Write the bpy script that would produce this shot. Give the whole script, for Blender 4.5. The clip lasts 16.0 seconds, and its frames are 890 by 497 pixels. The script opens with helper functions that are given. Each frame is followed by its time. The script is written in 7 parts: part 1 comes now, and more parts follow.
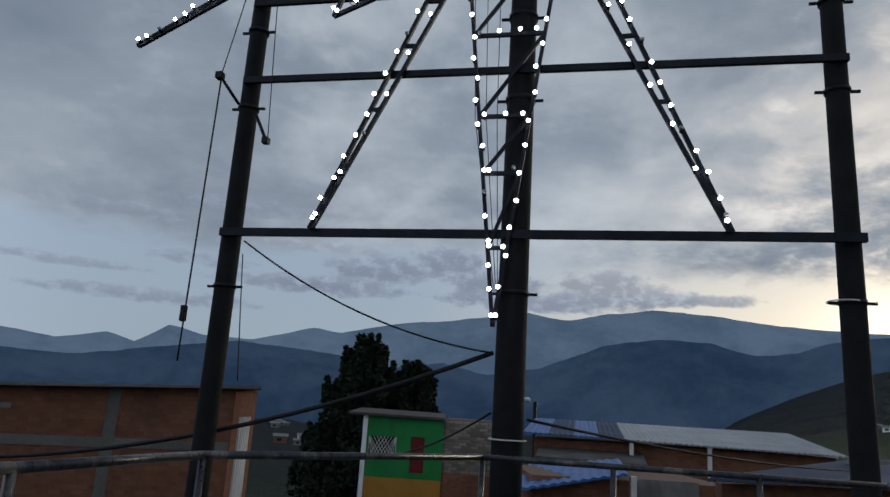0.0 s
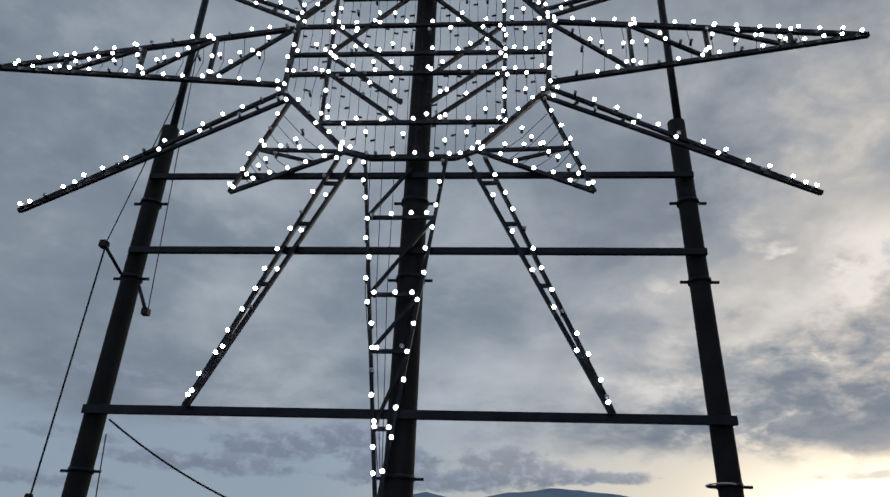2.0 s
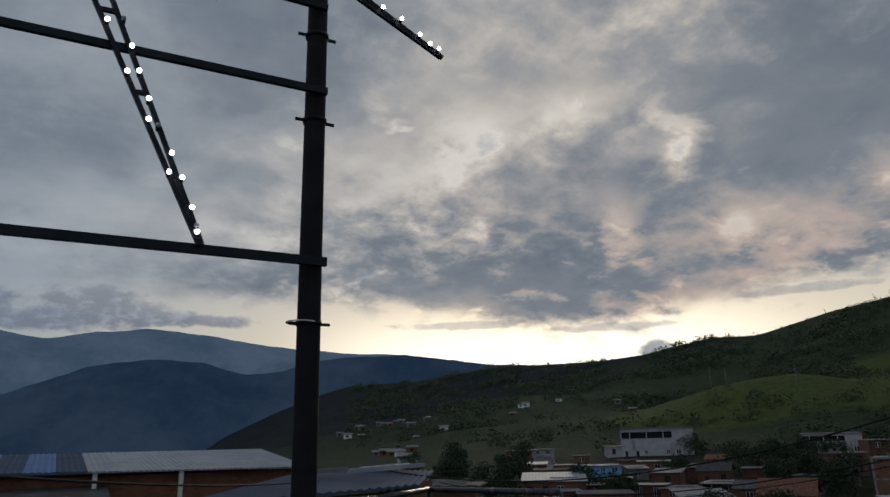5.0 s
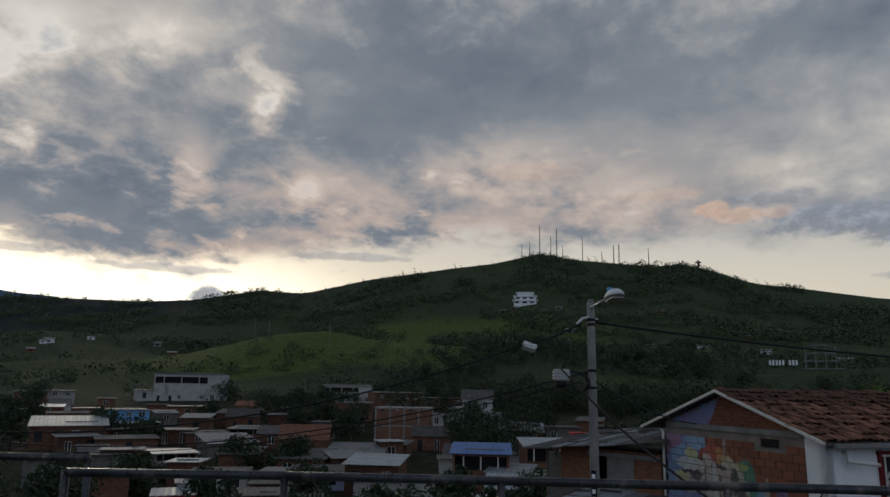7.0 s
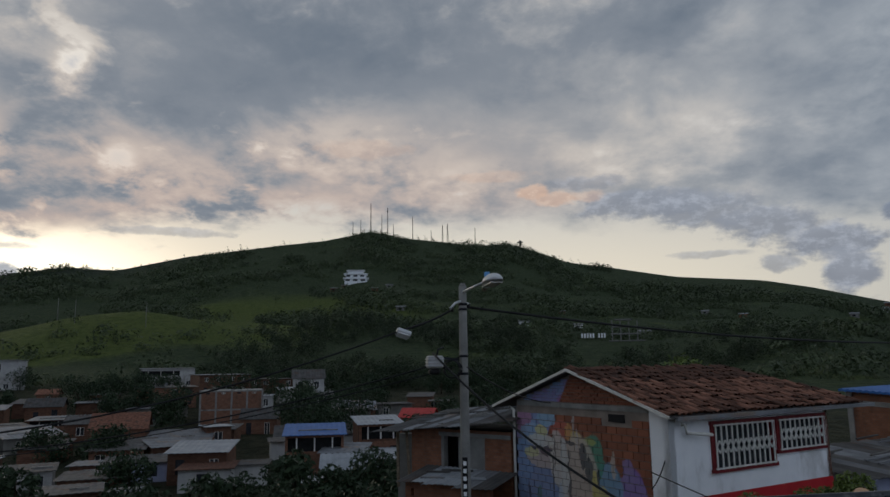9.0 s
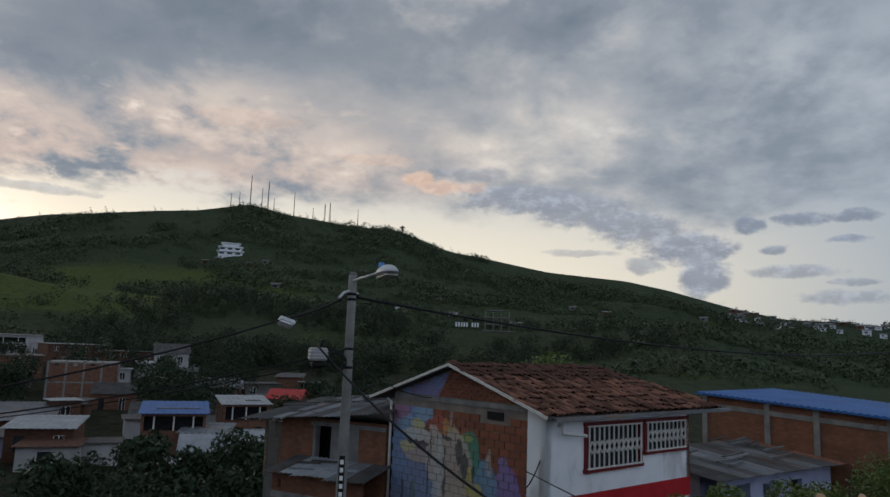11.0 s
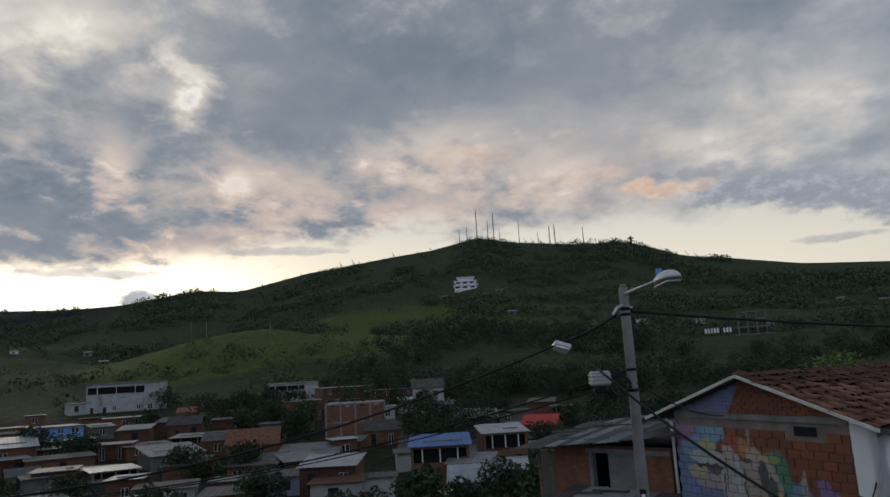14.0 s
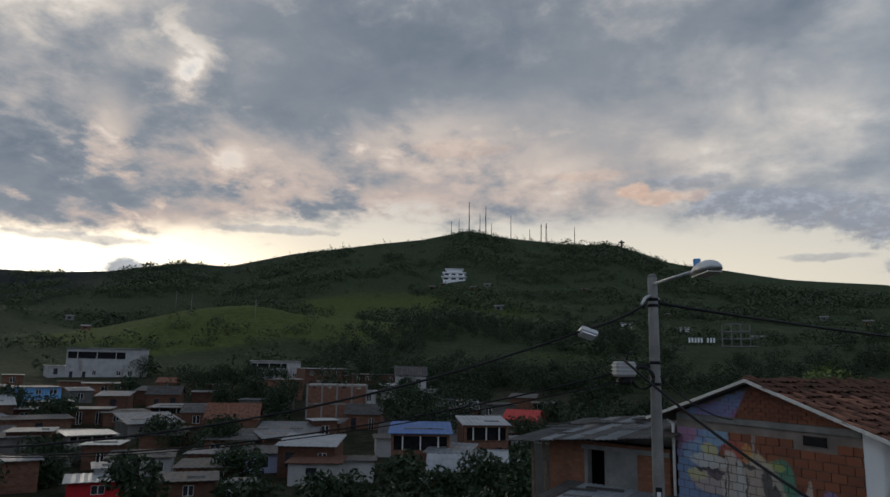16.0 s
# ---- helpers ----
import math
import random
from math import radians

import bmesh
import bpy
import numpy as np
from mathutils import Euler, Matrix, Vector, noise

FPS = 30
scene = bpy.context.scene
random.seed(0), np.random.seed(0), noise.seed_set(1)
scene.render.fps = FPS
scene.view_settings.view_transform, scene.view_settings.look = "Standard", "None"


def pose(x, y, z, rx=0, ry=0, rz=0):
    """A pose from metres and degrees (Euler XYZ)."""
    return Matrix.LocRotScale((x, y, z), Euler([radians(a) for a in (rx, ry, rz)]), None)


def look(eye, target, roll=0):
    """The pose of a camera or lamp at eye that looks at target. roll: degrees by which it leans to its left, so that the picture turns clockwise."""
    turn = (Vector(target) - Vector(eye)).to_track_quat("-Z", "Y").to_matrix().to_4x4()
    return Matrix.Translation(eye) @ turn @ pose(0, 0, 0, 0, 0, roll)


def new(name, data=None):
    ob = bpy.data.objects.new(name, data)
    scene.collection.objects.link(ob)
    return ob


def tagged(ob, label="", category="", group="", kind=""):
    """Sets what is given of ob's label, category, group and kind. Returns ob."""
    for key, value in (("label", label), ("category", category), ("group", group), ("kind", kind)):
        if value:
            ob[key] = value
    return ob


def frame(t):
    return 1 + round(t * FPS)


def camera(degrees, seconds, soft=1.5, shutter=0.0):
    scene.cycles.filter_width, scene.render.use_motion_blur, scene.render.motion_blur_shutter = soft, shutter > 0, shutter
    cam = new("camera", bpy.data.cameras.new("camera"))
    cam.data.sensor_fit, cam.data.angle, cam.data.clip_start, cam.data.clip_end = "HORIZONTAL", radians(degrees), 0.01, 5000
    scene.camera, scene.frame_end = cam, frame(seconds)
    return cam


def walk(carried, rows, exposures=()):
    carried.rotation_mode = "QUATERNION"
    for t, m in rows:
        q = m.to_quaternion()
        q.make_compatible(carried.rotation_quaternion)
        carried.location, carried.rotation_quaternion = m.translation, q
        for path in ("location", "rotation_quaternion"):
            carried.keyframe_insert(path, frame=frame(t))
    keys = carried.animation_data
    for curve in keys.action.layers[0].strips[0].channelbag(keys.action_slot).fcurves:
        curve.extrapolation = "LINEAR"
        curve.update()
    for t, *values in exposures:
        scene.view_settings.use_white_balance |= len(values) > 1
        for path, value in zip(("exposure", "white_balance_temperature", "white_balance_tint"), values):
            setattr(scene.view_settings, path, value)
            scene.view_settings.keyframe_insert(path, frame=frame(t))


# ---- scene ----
cam = camera(64.7, 16.0)
PATH = [
    (0, (-0.191, -0.665, 1.353), (-0.445, 1.265, 1.812), 3.6),
    (0.5, (-0.2, -0.652, 1.355), (-0.268, 1.283, 1.856), 3.0),
    (1, (-0.147, -0.655, 1.355), (-0.192, 1.245, 1.979), 2.9),
    (1.5, (-0.102, -0.688, 1.388), (-0.125, 1.153, 2.169), 3.1),
    (2, (-0.062, -0.686, 1.433), (-0.049, 1.087, 2.358), 2.1),
    (2.5, (-0.092, -0.71, 1.428), (-0.058, 0.995, 2.474), 1.9),
    (3, (0.003, -0.664, 1.323), (0.111, 1.054, 2.341), 1.2),
    (5.5, (0.387, 0.013, 1.468), (1.669, 1.483, 1.91), 0.9),
    (6, (0.497, 0.149, 1.491), (1.973, 1.441, 1.883), 3.1),
    (6.5, (0.614, 0.395, 1.545), (2.258, 1.459, 1.95), 0.4),
    (7, (0.708, 0.526, 1.555), (2.525, 1.264, 1.947), 0.9),
    (7.5, (0.939, 0.67, 1.616), (2.839, 1.164, 1.998), 2.8),
    (8, (1.085, 0.978, 1.668), (3.019, 1.344, 2.019), 1.1),
    (10.5, (1.598, 1.862, 1.958), (3.567, 2.023, 2.269), -0.1),
    (11, (1.868, 1.848, 1.998), (3.847, 1.79, 2.287), 2.1),
    (11.5, (2.046, 1.896, 2.015), (3.997, 1.548, 2.286), 1.9),
    (12, (2.253, 2.007, 2.059), (4.182, 1.528, 2.283), 0.4),
    (12.5, (2.443, 2.064, 2.055), (4.386, 1.683, 2.338), -1.3),
    (13, (2.641, 2.164, 2.054), (4.608, 2.065, 2.404), 0.5),
    (13.5, (2.718, 2.382, 2.058), (4.658, 2.7, 2.424), -2.2),
    (14, (2.82, 2.592, 2.054), (4.703, 3.164, 2.408), -3.2),
    (14.5, (2.869, 2.746, 2.001), (4.742, 3.356, 2.346), -0.5),
    (15, (3.088, 2.965, 1.984), (5.006, 3.428, 2.309), -2.3),
    (15.5, (3.207, 3.132, 1.931), (5.109, 3.628, 2.302), -1.3),
    (16, (3.219, 3.32, 1.872), (5.115, 3.868, 2.2), 1.0),
]
walk(cam, [(t, look(eye, target, roll)) for t, eye, target, roll in PATH], exposures=((0.0, 0.25), (2.0, 0.05), (3.0, 0.0), (5.5, -0.3), (7.0, -0.2), (10.5, 0.1), (12.0, 0.25), (14.0, 0.1), (16.0, 0.05)))

# ---- sky and light ----
SUN_AZ, SUN_EL = 41.0, 7.0   # degrees clockwise from +y, and above the horizon


def toward(az, el):
    a, e = radians(az), radians(el)
    return Vector((math.sin(a) * math.cos(e), math.cos(a) * math.cos(e), math.sin(e)))


class Nodes:
    """Small helper round a node tree."""

    def __init__(self, tree):
        self.tree = tree
        tree.nodes.clear()

    def add(self, kind, **values):
        node = self.tree.nodes.new(kind)
        for key, value in values.items():
            setattr(node, key, value)
        return node

    def put(self, socket, value):
        if isinstance(value, bpy.types.NodeSocket):
            self.tree.links.new(value, socket)
        elif value is not None:
            socket.default_value = value

    def math(self, op, a, b=None, c=None, clamp=False):
        node = self.add("ShaderNodeMath", operation=op, use_clamp=clamp)
        for n, v in enumerate((a, b, c)):
            self.put(node.inputs[n], v)
        return node.outputs[0]

    def vec(self, op, a, b=None, scale=None):
        node = self.add("ShaderNodeVectorMath", operation=op)
        self.put(node.inputs[0], a)
        self.put(node.inputs[1], b)
        if scale is not None:
            self.put(node.inputs["Scale"], scale)
        return node.outputs["Value"] if op in ("DOT_PRODUCT", "LENGTH", "DISTANCE") else node.outputs[0]

    def noise(self, vector, scale, detail=4.0, rough=0.55, distort=0.0):
        node = self.add("ShaderNodeTexNoise")
        self.put(node.inputs["Vector"], vector)
        self.put(node.inputs["Scale"], scale)
        self.put(node.inputs["Detail"], detail)
        self.put(node.inputs["Roughness"], rough)
        self.put(node.inputs["Distortion"], distort)
        return node.outputs[0]

    def ramp(self, value, low, high, a=0.0, b=1.0, smooth=True):
        node = self.add("ShaderNodeMapRange", interpolation_type="SMOOTHSTEP" if smooth else "LINEAR")
        for key, v in (("Value", value), ("From Min", low), ("From Max", high), ("To Min", a), ("To Max", b)):
            self.put(node.inputs[key], v)
        return node.outputs[0]

    def mix(self, factor, a, b, blend="MIX"):
        node = self.add("ShaderNodeMix", data_type="RGBA", blend_type=blend)
        self.put(node.inputs[0], factor)
        self.put(node.inputs[6], (*a, 1) if isinstance(a, tuple) else a)
        self.put(node.inputs[7], (*b, 1) if isinstance(b, tuple) else b)
        return node.outputs[2]


def make_world():
    world = bpy.data.worlds.new("dusk_sky")
    scene.world = world
    world.use_nodes = True
    n = Nodes(world.node_tree)
    way = n.vec("NORMALIZE", n.add("ShaderNodeTexCoord").outputs["Generated"])
    split = n.add("ShaderNodeSeparateXYZ")
    n.put(split.inputs[0], way)
    x, y, z = split.outputs
    el = n.math("MULTIPLY", n.math("ARCSINE", z), 57.2958)
    az = n.math("MULTIPLY", n.math("ARCTAN2", x, y), 57.2958)
    near_sun = n.vec("DOT_PRODUCT", way, tuple(toward(SUN_AZ, SUN_EL)))
    flat_sun = n.vec("DOT_PRODUCT", way, tuple(toward(SUN_AZ + 22, 8)))
    # clear sky behind the clouds
    sky = n.add("ShaderNodeTexSky", sky_type="NISHITA", sun_disc=False, sun_elevation=radians(SUN_EL), sun_rotation=radians(SUN_AZ), air_density=1.0, dust_density=2.0)
    clear = n.vec("SCALE", sky.outputs[0], scale=0.10)
    low = n.ramp(el, 5.0, 22.0, 1.0, 0.0)
    wide = n.ramp(flat_sun, 0.28, 0.92, 0.0, 1.0)
    warm = n.mix(low, (0.27, 0.35, 0.48), n.mix(wide, (0.27, 0.34, 0.43), (0.90, 0.81, 0.66)))
    clear = n.mix(0.85, clear, warm)
    glow = n.math("POWER", n.ramp(near_sun, 0.91, 1.0), 1.5)
    clear = n.mix(n.math("MULTIPLY", glow, n.ramp(el, 6.0, 12.0, 1.0, 0.0)), clear, (1.7, 1.6, 1.35))
    # the open eastern sky, away from the sunset
    clear = n.mix(n.ramp(flat_sun, 0.0, -0.75), clear, EAST)

    # cloud deck, seen in perspective
    down = n.math("ADD", n.math("MAXIMUM", z, 0.0), 0.30)
    flat = n.add("ShaderNodeCombineXYZ")
    n.put(flat.inputs[0], n.math("DIVIDE", x, down))
    n.put(flat.inputs[1], n.math("DIVIDE", y, down))
    flat.inputs[2].default_value = 3.7
    plane = flat.outputs[0]
    # broad soft masses; broken into small bright gaps round the sunset, smooth elsewhere
    big = n.noise(plane, 1.9, 6.0, 0.5, 0.25)
    mid = n.noise(n.vec("ADD", plane, (5.2, 1.7, 0.0)), 4.4, 6.0, 0.54, 0.2)
    fine = n.noise(n.vec("ADD", plane, (2.0, 9.0, 0.0)), 11.0, 5.0, 0.58, 0.15)
    broken = n.math("MULTIPLY", n.ramp(az, 8.0, 28.0), n.math("MULTIPLY", n.ramp(az, 66.0, 92.0, 1.0, 0.25), n.ramp(el, 30.0, 46.0, 1.0, 0.5)))
    light = n.math("ADD", n.math("MULTIPLY", n.math("SUBTRACT", big, 0.5), 0.32), n.math("MULTIPLY", n.math("SUBTRACT", mid, 0.5), 0.24))
    light = n.math("ADD", light, n.math("MULTIPLY", n.math("SUBTRACT", fine, 0.5), n.ramp(broken, 0.0, 1.0, 0.10, 0.28)))
    light = n.math("ADD", light, 0.505)
    tufts = n.math("MULTIPLY", n.ramp(n.noise(n.vec("ADD", plane, (31.0, 4.0, 0.0)), 7.0, 5.0, 0.55, 0.3), 0.57, 0.72), n.math("MULTIPLY", broken, n.ramp(el, 24.0, 34.0, 0.10, 0.03)))
    light = n.math("ADD", light, tufts)
    for a, e, w, h, gain in BRIGHTER:
        u = n.math("DIVIDE", n.math("SUBTRACT", az, a), w)
        v = n.math("DIVIDE", n.math("SUBTRACT", el, e), h)
        u = n.math("ADD", u, n.math("MULTIPLY", n.math("SUBTRACT", mid, 0.5), 3.2))
        v = n.math("ADD", v, n.math("MULTIPLY", n.math("SUBTRACT", fine, 0.5), 3.2))
        d = n.math("ADD", n.math("MULTIPLY", u, u), n.math("MULTIPLY", v, v))
        light = n.math("ADD", light, n.math("MULTIPLY", n.math("EXPONENT", n.math("MULTIPLY", d, -1.0)), gain * 1.35))

    def steps(*stops):
        node = n.add("ShaderNodeValToRGB")
        n.put(node.inputs[0], light)
        ramp = node.color_ramp
        while len(ramp.elements) < len(stops):
            ramp.elements.new(0.5)
        for element, (at, colour) in zip(ramp.elements, stops):
            element.position, element.color = at, (*colour, 1)
        return node.outputs[0]

    cold = steps((0.36, (0.152, 0.190, 0.244)), (0.46, (0.220, 0.262, 0.318)), (0.54, (0.32, 0.365, 0.42)), (0.66, (0.47, 0.51, 0.56)))
    fair = steps((0.36, (0.158, 0.192, 0.240)), (0.46, (0.228, 0.256, 0.298)), (0.53, (0.35, 0.362, 0.382)), (0.60, (0.56, 0.525, 0.49)), (0.68, (0.84, 0.79, 0.72)))
    shade = n.mix(n.ramp(flat_sun, 0.45, 0.92), cold, fair)
    rose = n.math("MULTIPLY", n.ramp(light, 0.46, 0.56), n.math("MULTIPLY", n.ramp(flat_sun, 0.80, 1.0), n.ramp(el, 10.0, 25.0, 1.0, 0.05)))
    shade = n.mix(n.math("MULTIPLY", rose, 0.55), shade, (0.62, 0.45, 0.37))
    overhead = n.ramp(el, 45.0, 70.0)
    shade = n.mix(n.math("MULTIPLY", overhead, 0.8), shade, ZENITH)
    # the deck thins out toward the horizon and opens to the north-west and east
    rise = n.math("SUBTRACT", el, n.math("ADD", n.ramp(az, 18.0, 42.0, 3.6, 0.0), n.math("MULTIPLY", n.ramp(az, 46.0, 66.0, 0.0, 2.8), n.ramp(az, 92.0, 116.0, 1.0, 0.5))))
    edge = n.math("ADD", n.ramp(rise, 5.5, 13.0, 0.26, -0.2), n.math("MULTIPLY", n.ramp(az, 108.0, 140.0, 0.0, 0.20), n.ramp(el, 18.0, 30.0, 1.0, 0.35)))
    cover = n.ramp(n.math("SUBTRACT", n.math("SUBTRACT", 1.0, light), edge), 0.31, 0.55)
    cover = n.math("MULTIPLY", cover, n.ramp(flat_sun, -0.65, -0.2, 0.25, 1.0))
    colour = n.mix(cover, clear, shade)

    # single clouds low over the ridges: azimuth, elevation, half width, half height, tint, strength
    place = n.add("ShaderNodeCombineXYZ")
    n.put(place.inputs[0], az)
    n.put(place.inputs[1], n.math("MULTIPLY", el, 1.6))
    wob = n.noise(place.outputs[0], 0.42, 7.0, 0.62)
    wob2 = n.noise(n.vec("ADD", place.outputs[0], (40.0, 11.0, 0.0)), 0.46, 7.0, 0.62)
    wisp = n.noise(n.vec("ADD", place.outputs[0], (9.0, 81.0, 0.0)), 0.7, 6.0, 0.65)

    def cloud(colour, a, e, w, h, tint, strength=0.9):
        u = n.math("DIVIDE", n.math("SUBTRACT", az, a), w)
        v = n.math("DIVIDE", n.math("SUBTRACT", el, e), h)
        u = n.math("ADD", u, n.math("MULTIPLY", n.math("SUBTRACT", wob, 0.5), 1.7))
        v = n.math("ADD", v, n.math("MULTIPLY", n.math("SUBTRACT", wob2, 0.5), 1.9))
        d = n.math("ADD", n.math("MULTIPLY", u, u), n.math("MULTIPLY", v, v))
        lit = n.mix(n.math("ADD", n.ramp(v, -0.3, 1.2, 0.0, 0.35), n.ramp(wisp, 0.45, 0.65, 0.0, 0.45)), tint, tuple(min(1.0, c * 1.7 + 0.05) for c in tint))
        return n.mix(n.math("MULTIPLY", n.ramp(n.math("ADD", d, n.math("MULTIPLY", wisp, 0.9)), 1.75, 0.75), strength), colour, lit)

    grey, dim, peach = (0.235, 0.260, 0.31), (0.170, 0.205, 0.270), (0.62, 0.42, 0.32)
    for one in CLOUDS:
        colour = cloud(colour, *one[:4], {"grey": grey, "dim": dim, "peach": peach}[one[4]], one[5])
    out = n.add("ShaderNodeOutputWorld")
    back = n.add("ShaderNodeBackground")
    n.put(back.inputs["Color"], colour)
    back.inputs["Strength"].default_value = 1.0
    n.put(out.inputs[0], back.outputs[0])


EAST, ZENITH = (0.46, 0.53, 0.66), (0.16, 0.19, 0.25)
# where the deck is thinner (lighter) or thicker: azimuth, elevation, half width, half height, gain
BRIGHTER = (
    (43.8, 25.6, 4.0, 2.6, 0.08), (52.2, 22.0, 1.5, 1.7, 0.15), (56.7, 15.3, 1.2, 1.4, 0.15), (46.4, 16.5, 2.0, 2.6, 0.12), (31.0, 21.0, 7.0, 5.0, 0.06),
    (26.0, 17.6, 5.0, 2.0, -0.06), (38.0, 14.0, 8.0, 2.4, -0.07), (58.5, 28.4, 13.0, 6.0, -0.05), (90.0, 26.0, 13.0, 5.0, -0.07), (70.0, 25.0, 8.0, 5.0, -0.04),
    (108.0, 21.5, 9.0, 4.0, 0.01), (72.6, 18.6, 7.0, 2.6, 0.06), (62.0, 15.5, 4.0, 2.0, 0.05), (68.0, 13.2, 6.0, 1.4, 0.06), (83.0, 15.6, 5.0, 1.6, 0.06),
    (53.0, 9.8, 4.0, 1.2, 0.06), (104.6, 18.5, 5.0, 1.5, 0.035), (98.0, 16.0, 6.0, 2.0, 0.03), (120.0, 24.0, 8.0, 5.0, 0.04),
    (23.0, 19.0, 7.0, 5.0, 0.09), (35.0, 24.7, 4.0, 3.0, 0.08), (-32.0, 26.0, 15.0, 12.0, -0.06), (-8.0, 22.0, 9.0, 5.0, -0.03), (10.0, 15.5, 12.0, 2.2, 0.03), (-6.0, 17.0, 12.0, 2.4, 0.03),
)
CLOUDS = (
    (-12.8, 11.2, 4.2, 1.2, "dim", 0.85), (-6.8, 12.2, 2.8, 1.4, "dim", 0.85), (-3.0, 10.6, 4.0, 1.2, "dim", 0.85), (5.6, 10.8, 4.2, 1.3, "grey", 0.9), (10.0, 9.8, 4.0, 0.8, "grey", 0.9), (-21.0, 9.5, 6.0, 0.7, "dim", 0.75),
    (-30.0, 7.4, 8.0, 0.6, "dim", 0.7), (1.0, 9.3, 9.0, 0.9, "dim", 0.85), (14.0, 9.6, 4.0, 0.5, "grey", 0.85), (-15.0, 9.6, 5.0, 0.9, "dim", 0.75), (-27.0, 10.6, 4.0, 0.5, "dim", 0.6), (-33.0, 13.5, 7.0, 0.6, "dim", 0.4), (-24.0, 15.0, 8.0, 0.7, "dim", 0.4), (-36.0, 9.2, 6.0, 0.4, "dim", 0.55), (-18.0, 12.6, 6.0, 0.5, "grey", 0.5),
    (97.5, 12.5, 5.5, 1.2, "grey", 0.85), (102.5, 11.6, 4.5, 1.4, "grey", 0.85), (107.0, 10.2, 4.0, 1.4, "grey", 0.9), (111.0, 8.6, 3.6, 1.3, "grey", 0.95), (112.0, 6.2, 1.9, 2.0, "grey", 0.95), (107.5, 7.2, 1.6, 0.7, "grey", 0.7),
    (89.2, 13.9, 1.5, 0.6, "peach", 0.7), (91.0, 13.2, 1.8, 0.6, "peach", 0.6), (93.6, 13.3, 1.6, 0.5, "peach", 0.4), (86.0, 15.2, 3.6, 0.5, "peach", 0.3), (75.0, 17.5, 4.0, 0.8, "peach", 0.25), (93.5, 14.4, 3.2, 0.6, "grey", 0.6),
    (115.4, 10.1, 1.2, 0.7, "dim", 0.85), (118.9, 10.5, 2.0, 0.5, "dim", 0.8), (122.3, 10.6, 1.7, 0.5, "dim", 0.8), (127.1, 10.9, 1.7, 0.9, "dim", 0.85), (117.1, 8.3, 1.1, 0.4, "dim", 0.75),
    (121.9, 8.9, 1.5, 0.3, "dim", 0.75), (118.4, 6.7, 3.2, 0.5, "grey", 0.75), (122.2, 5.9, 1.7, 0.3, "grey", 0.75), (130.7, 9.0, 4.6, 0.8, "dim", 0.8), (132.0, 7.4, 4.0, 0.6, "dim", 0.75), (126.3, 4.5, 2.0, 0.6, "grey", 0.75), (121.6, 4.8, 3.0, 0.6, "grey", 0.7),
    (49.2, 6.7, 1.3, 1.0, "dim", 0.85), (46.0, 8.7, 6.0, 0.35, "grey", 0.5), (34.0, 9.3, 5.0, 0.4, "grey", 0.5), (60.0, 10.4, 5.0, 0.4, "grey", 0.5), (103.0, 8.2, 3.0, 0.35, "grey", 0.5),
)
make_world()

lamp = bpy.data.lights.new("low_sun", "SUN")
lamp.energy, lamp.angle, lamp.color = 0.5, radians(14), (1.0, 0.86, 0.66)
sun = new("low_sun", lamp)
sun.matrix_world = look(toward(SUN_AZ, SUN_EL + 2) * 300, (0, 0, 0))


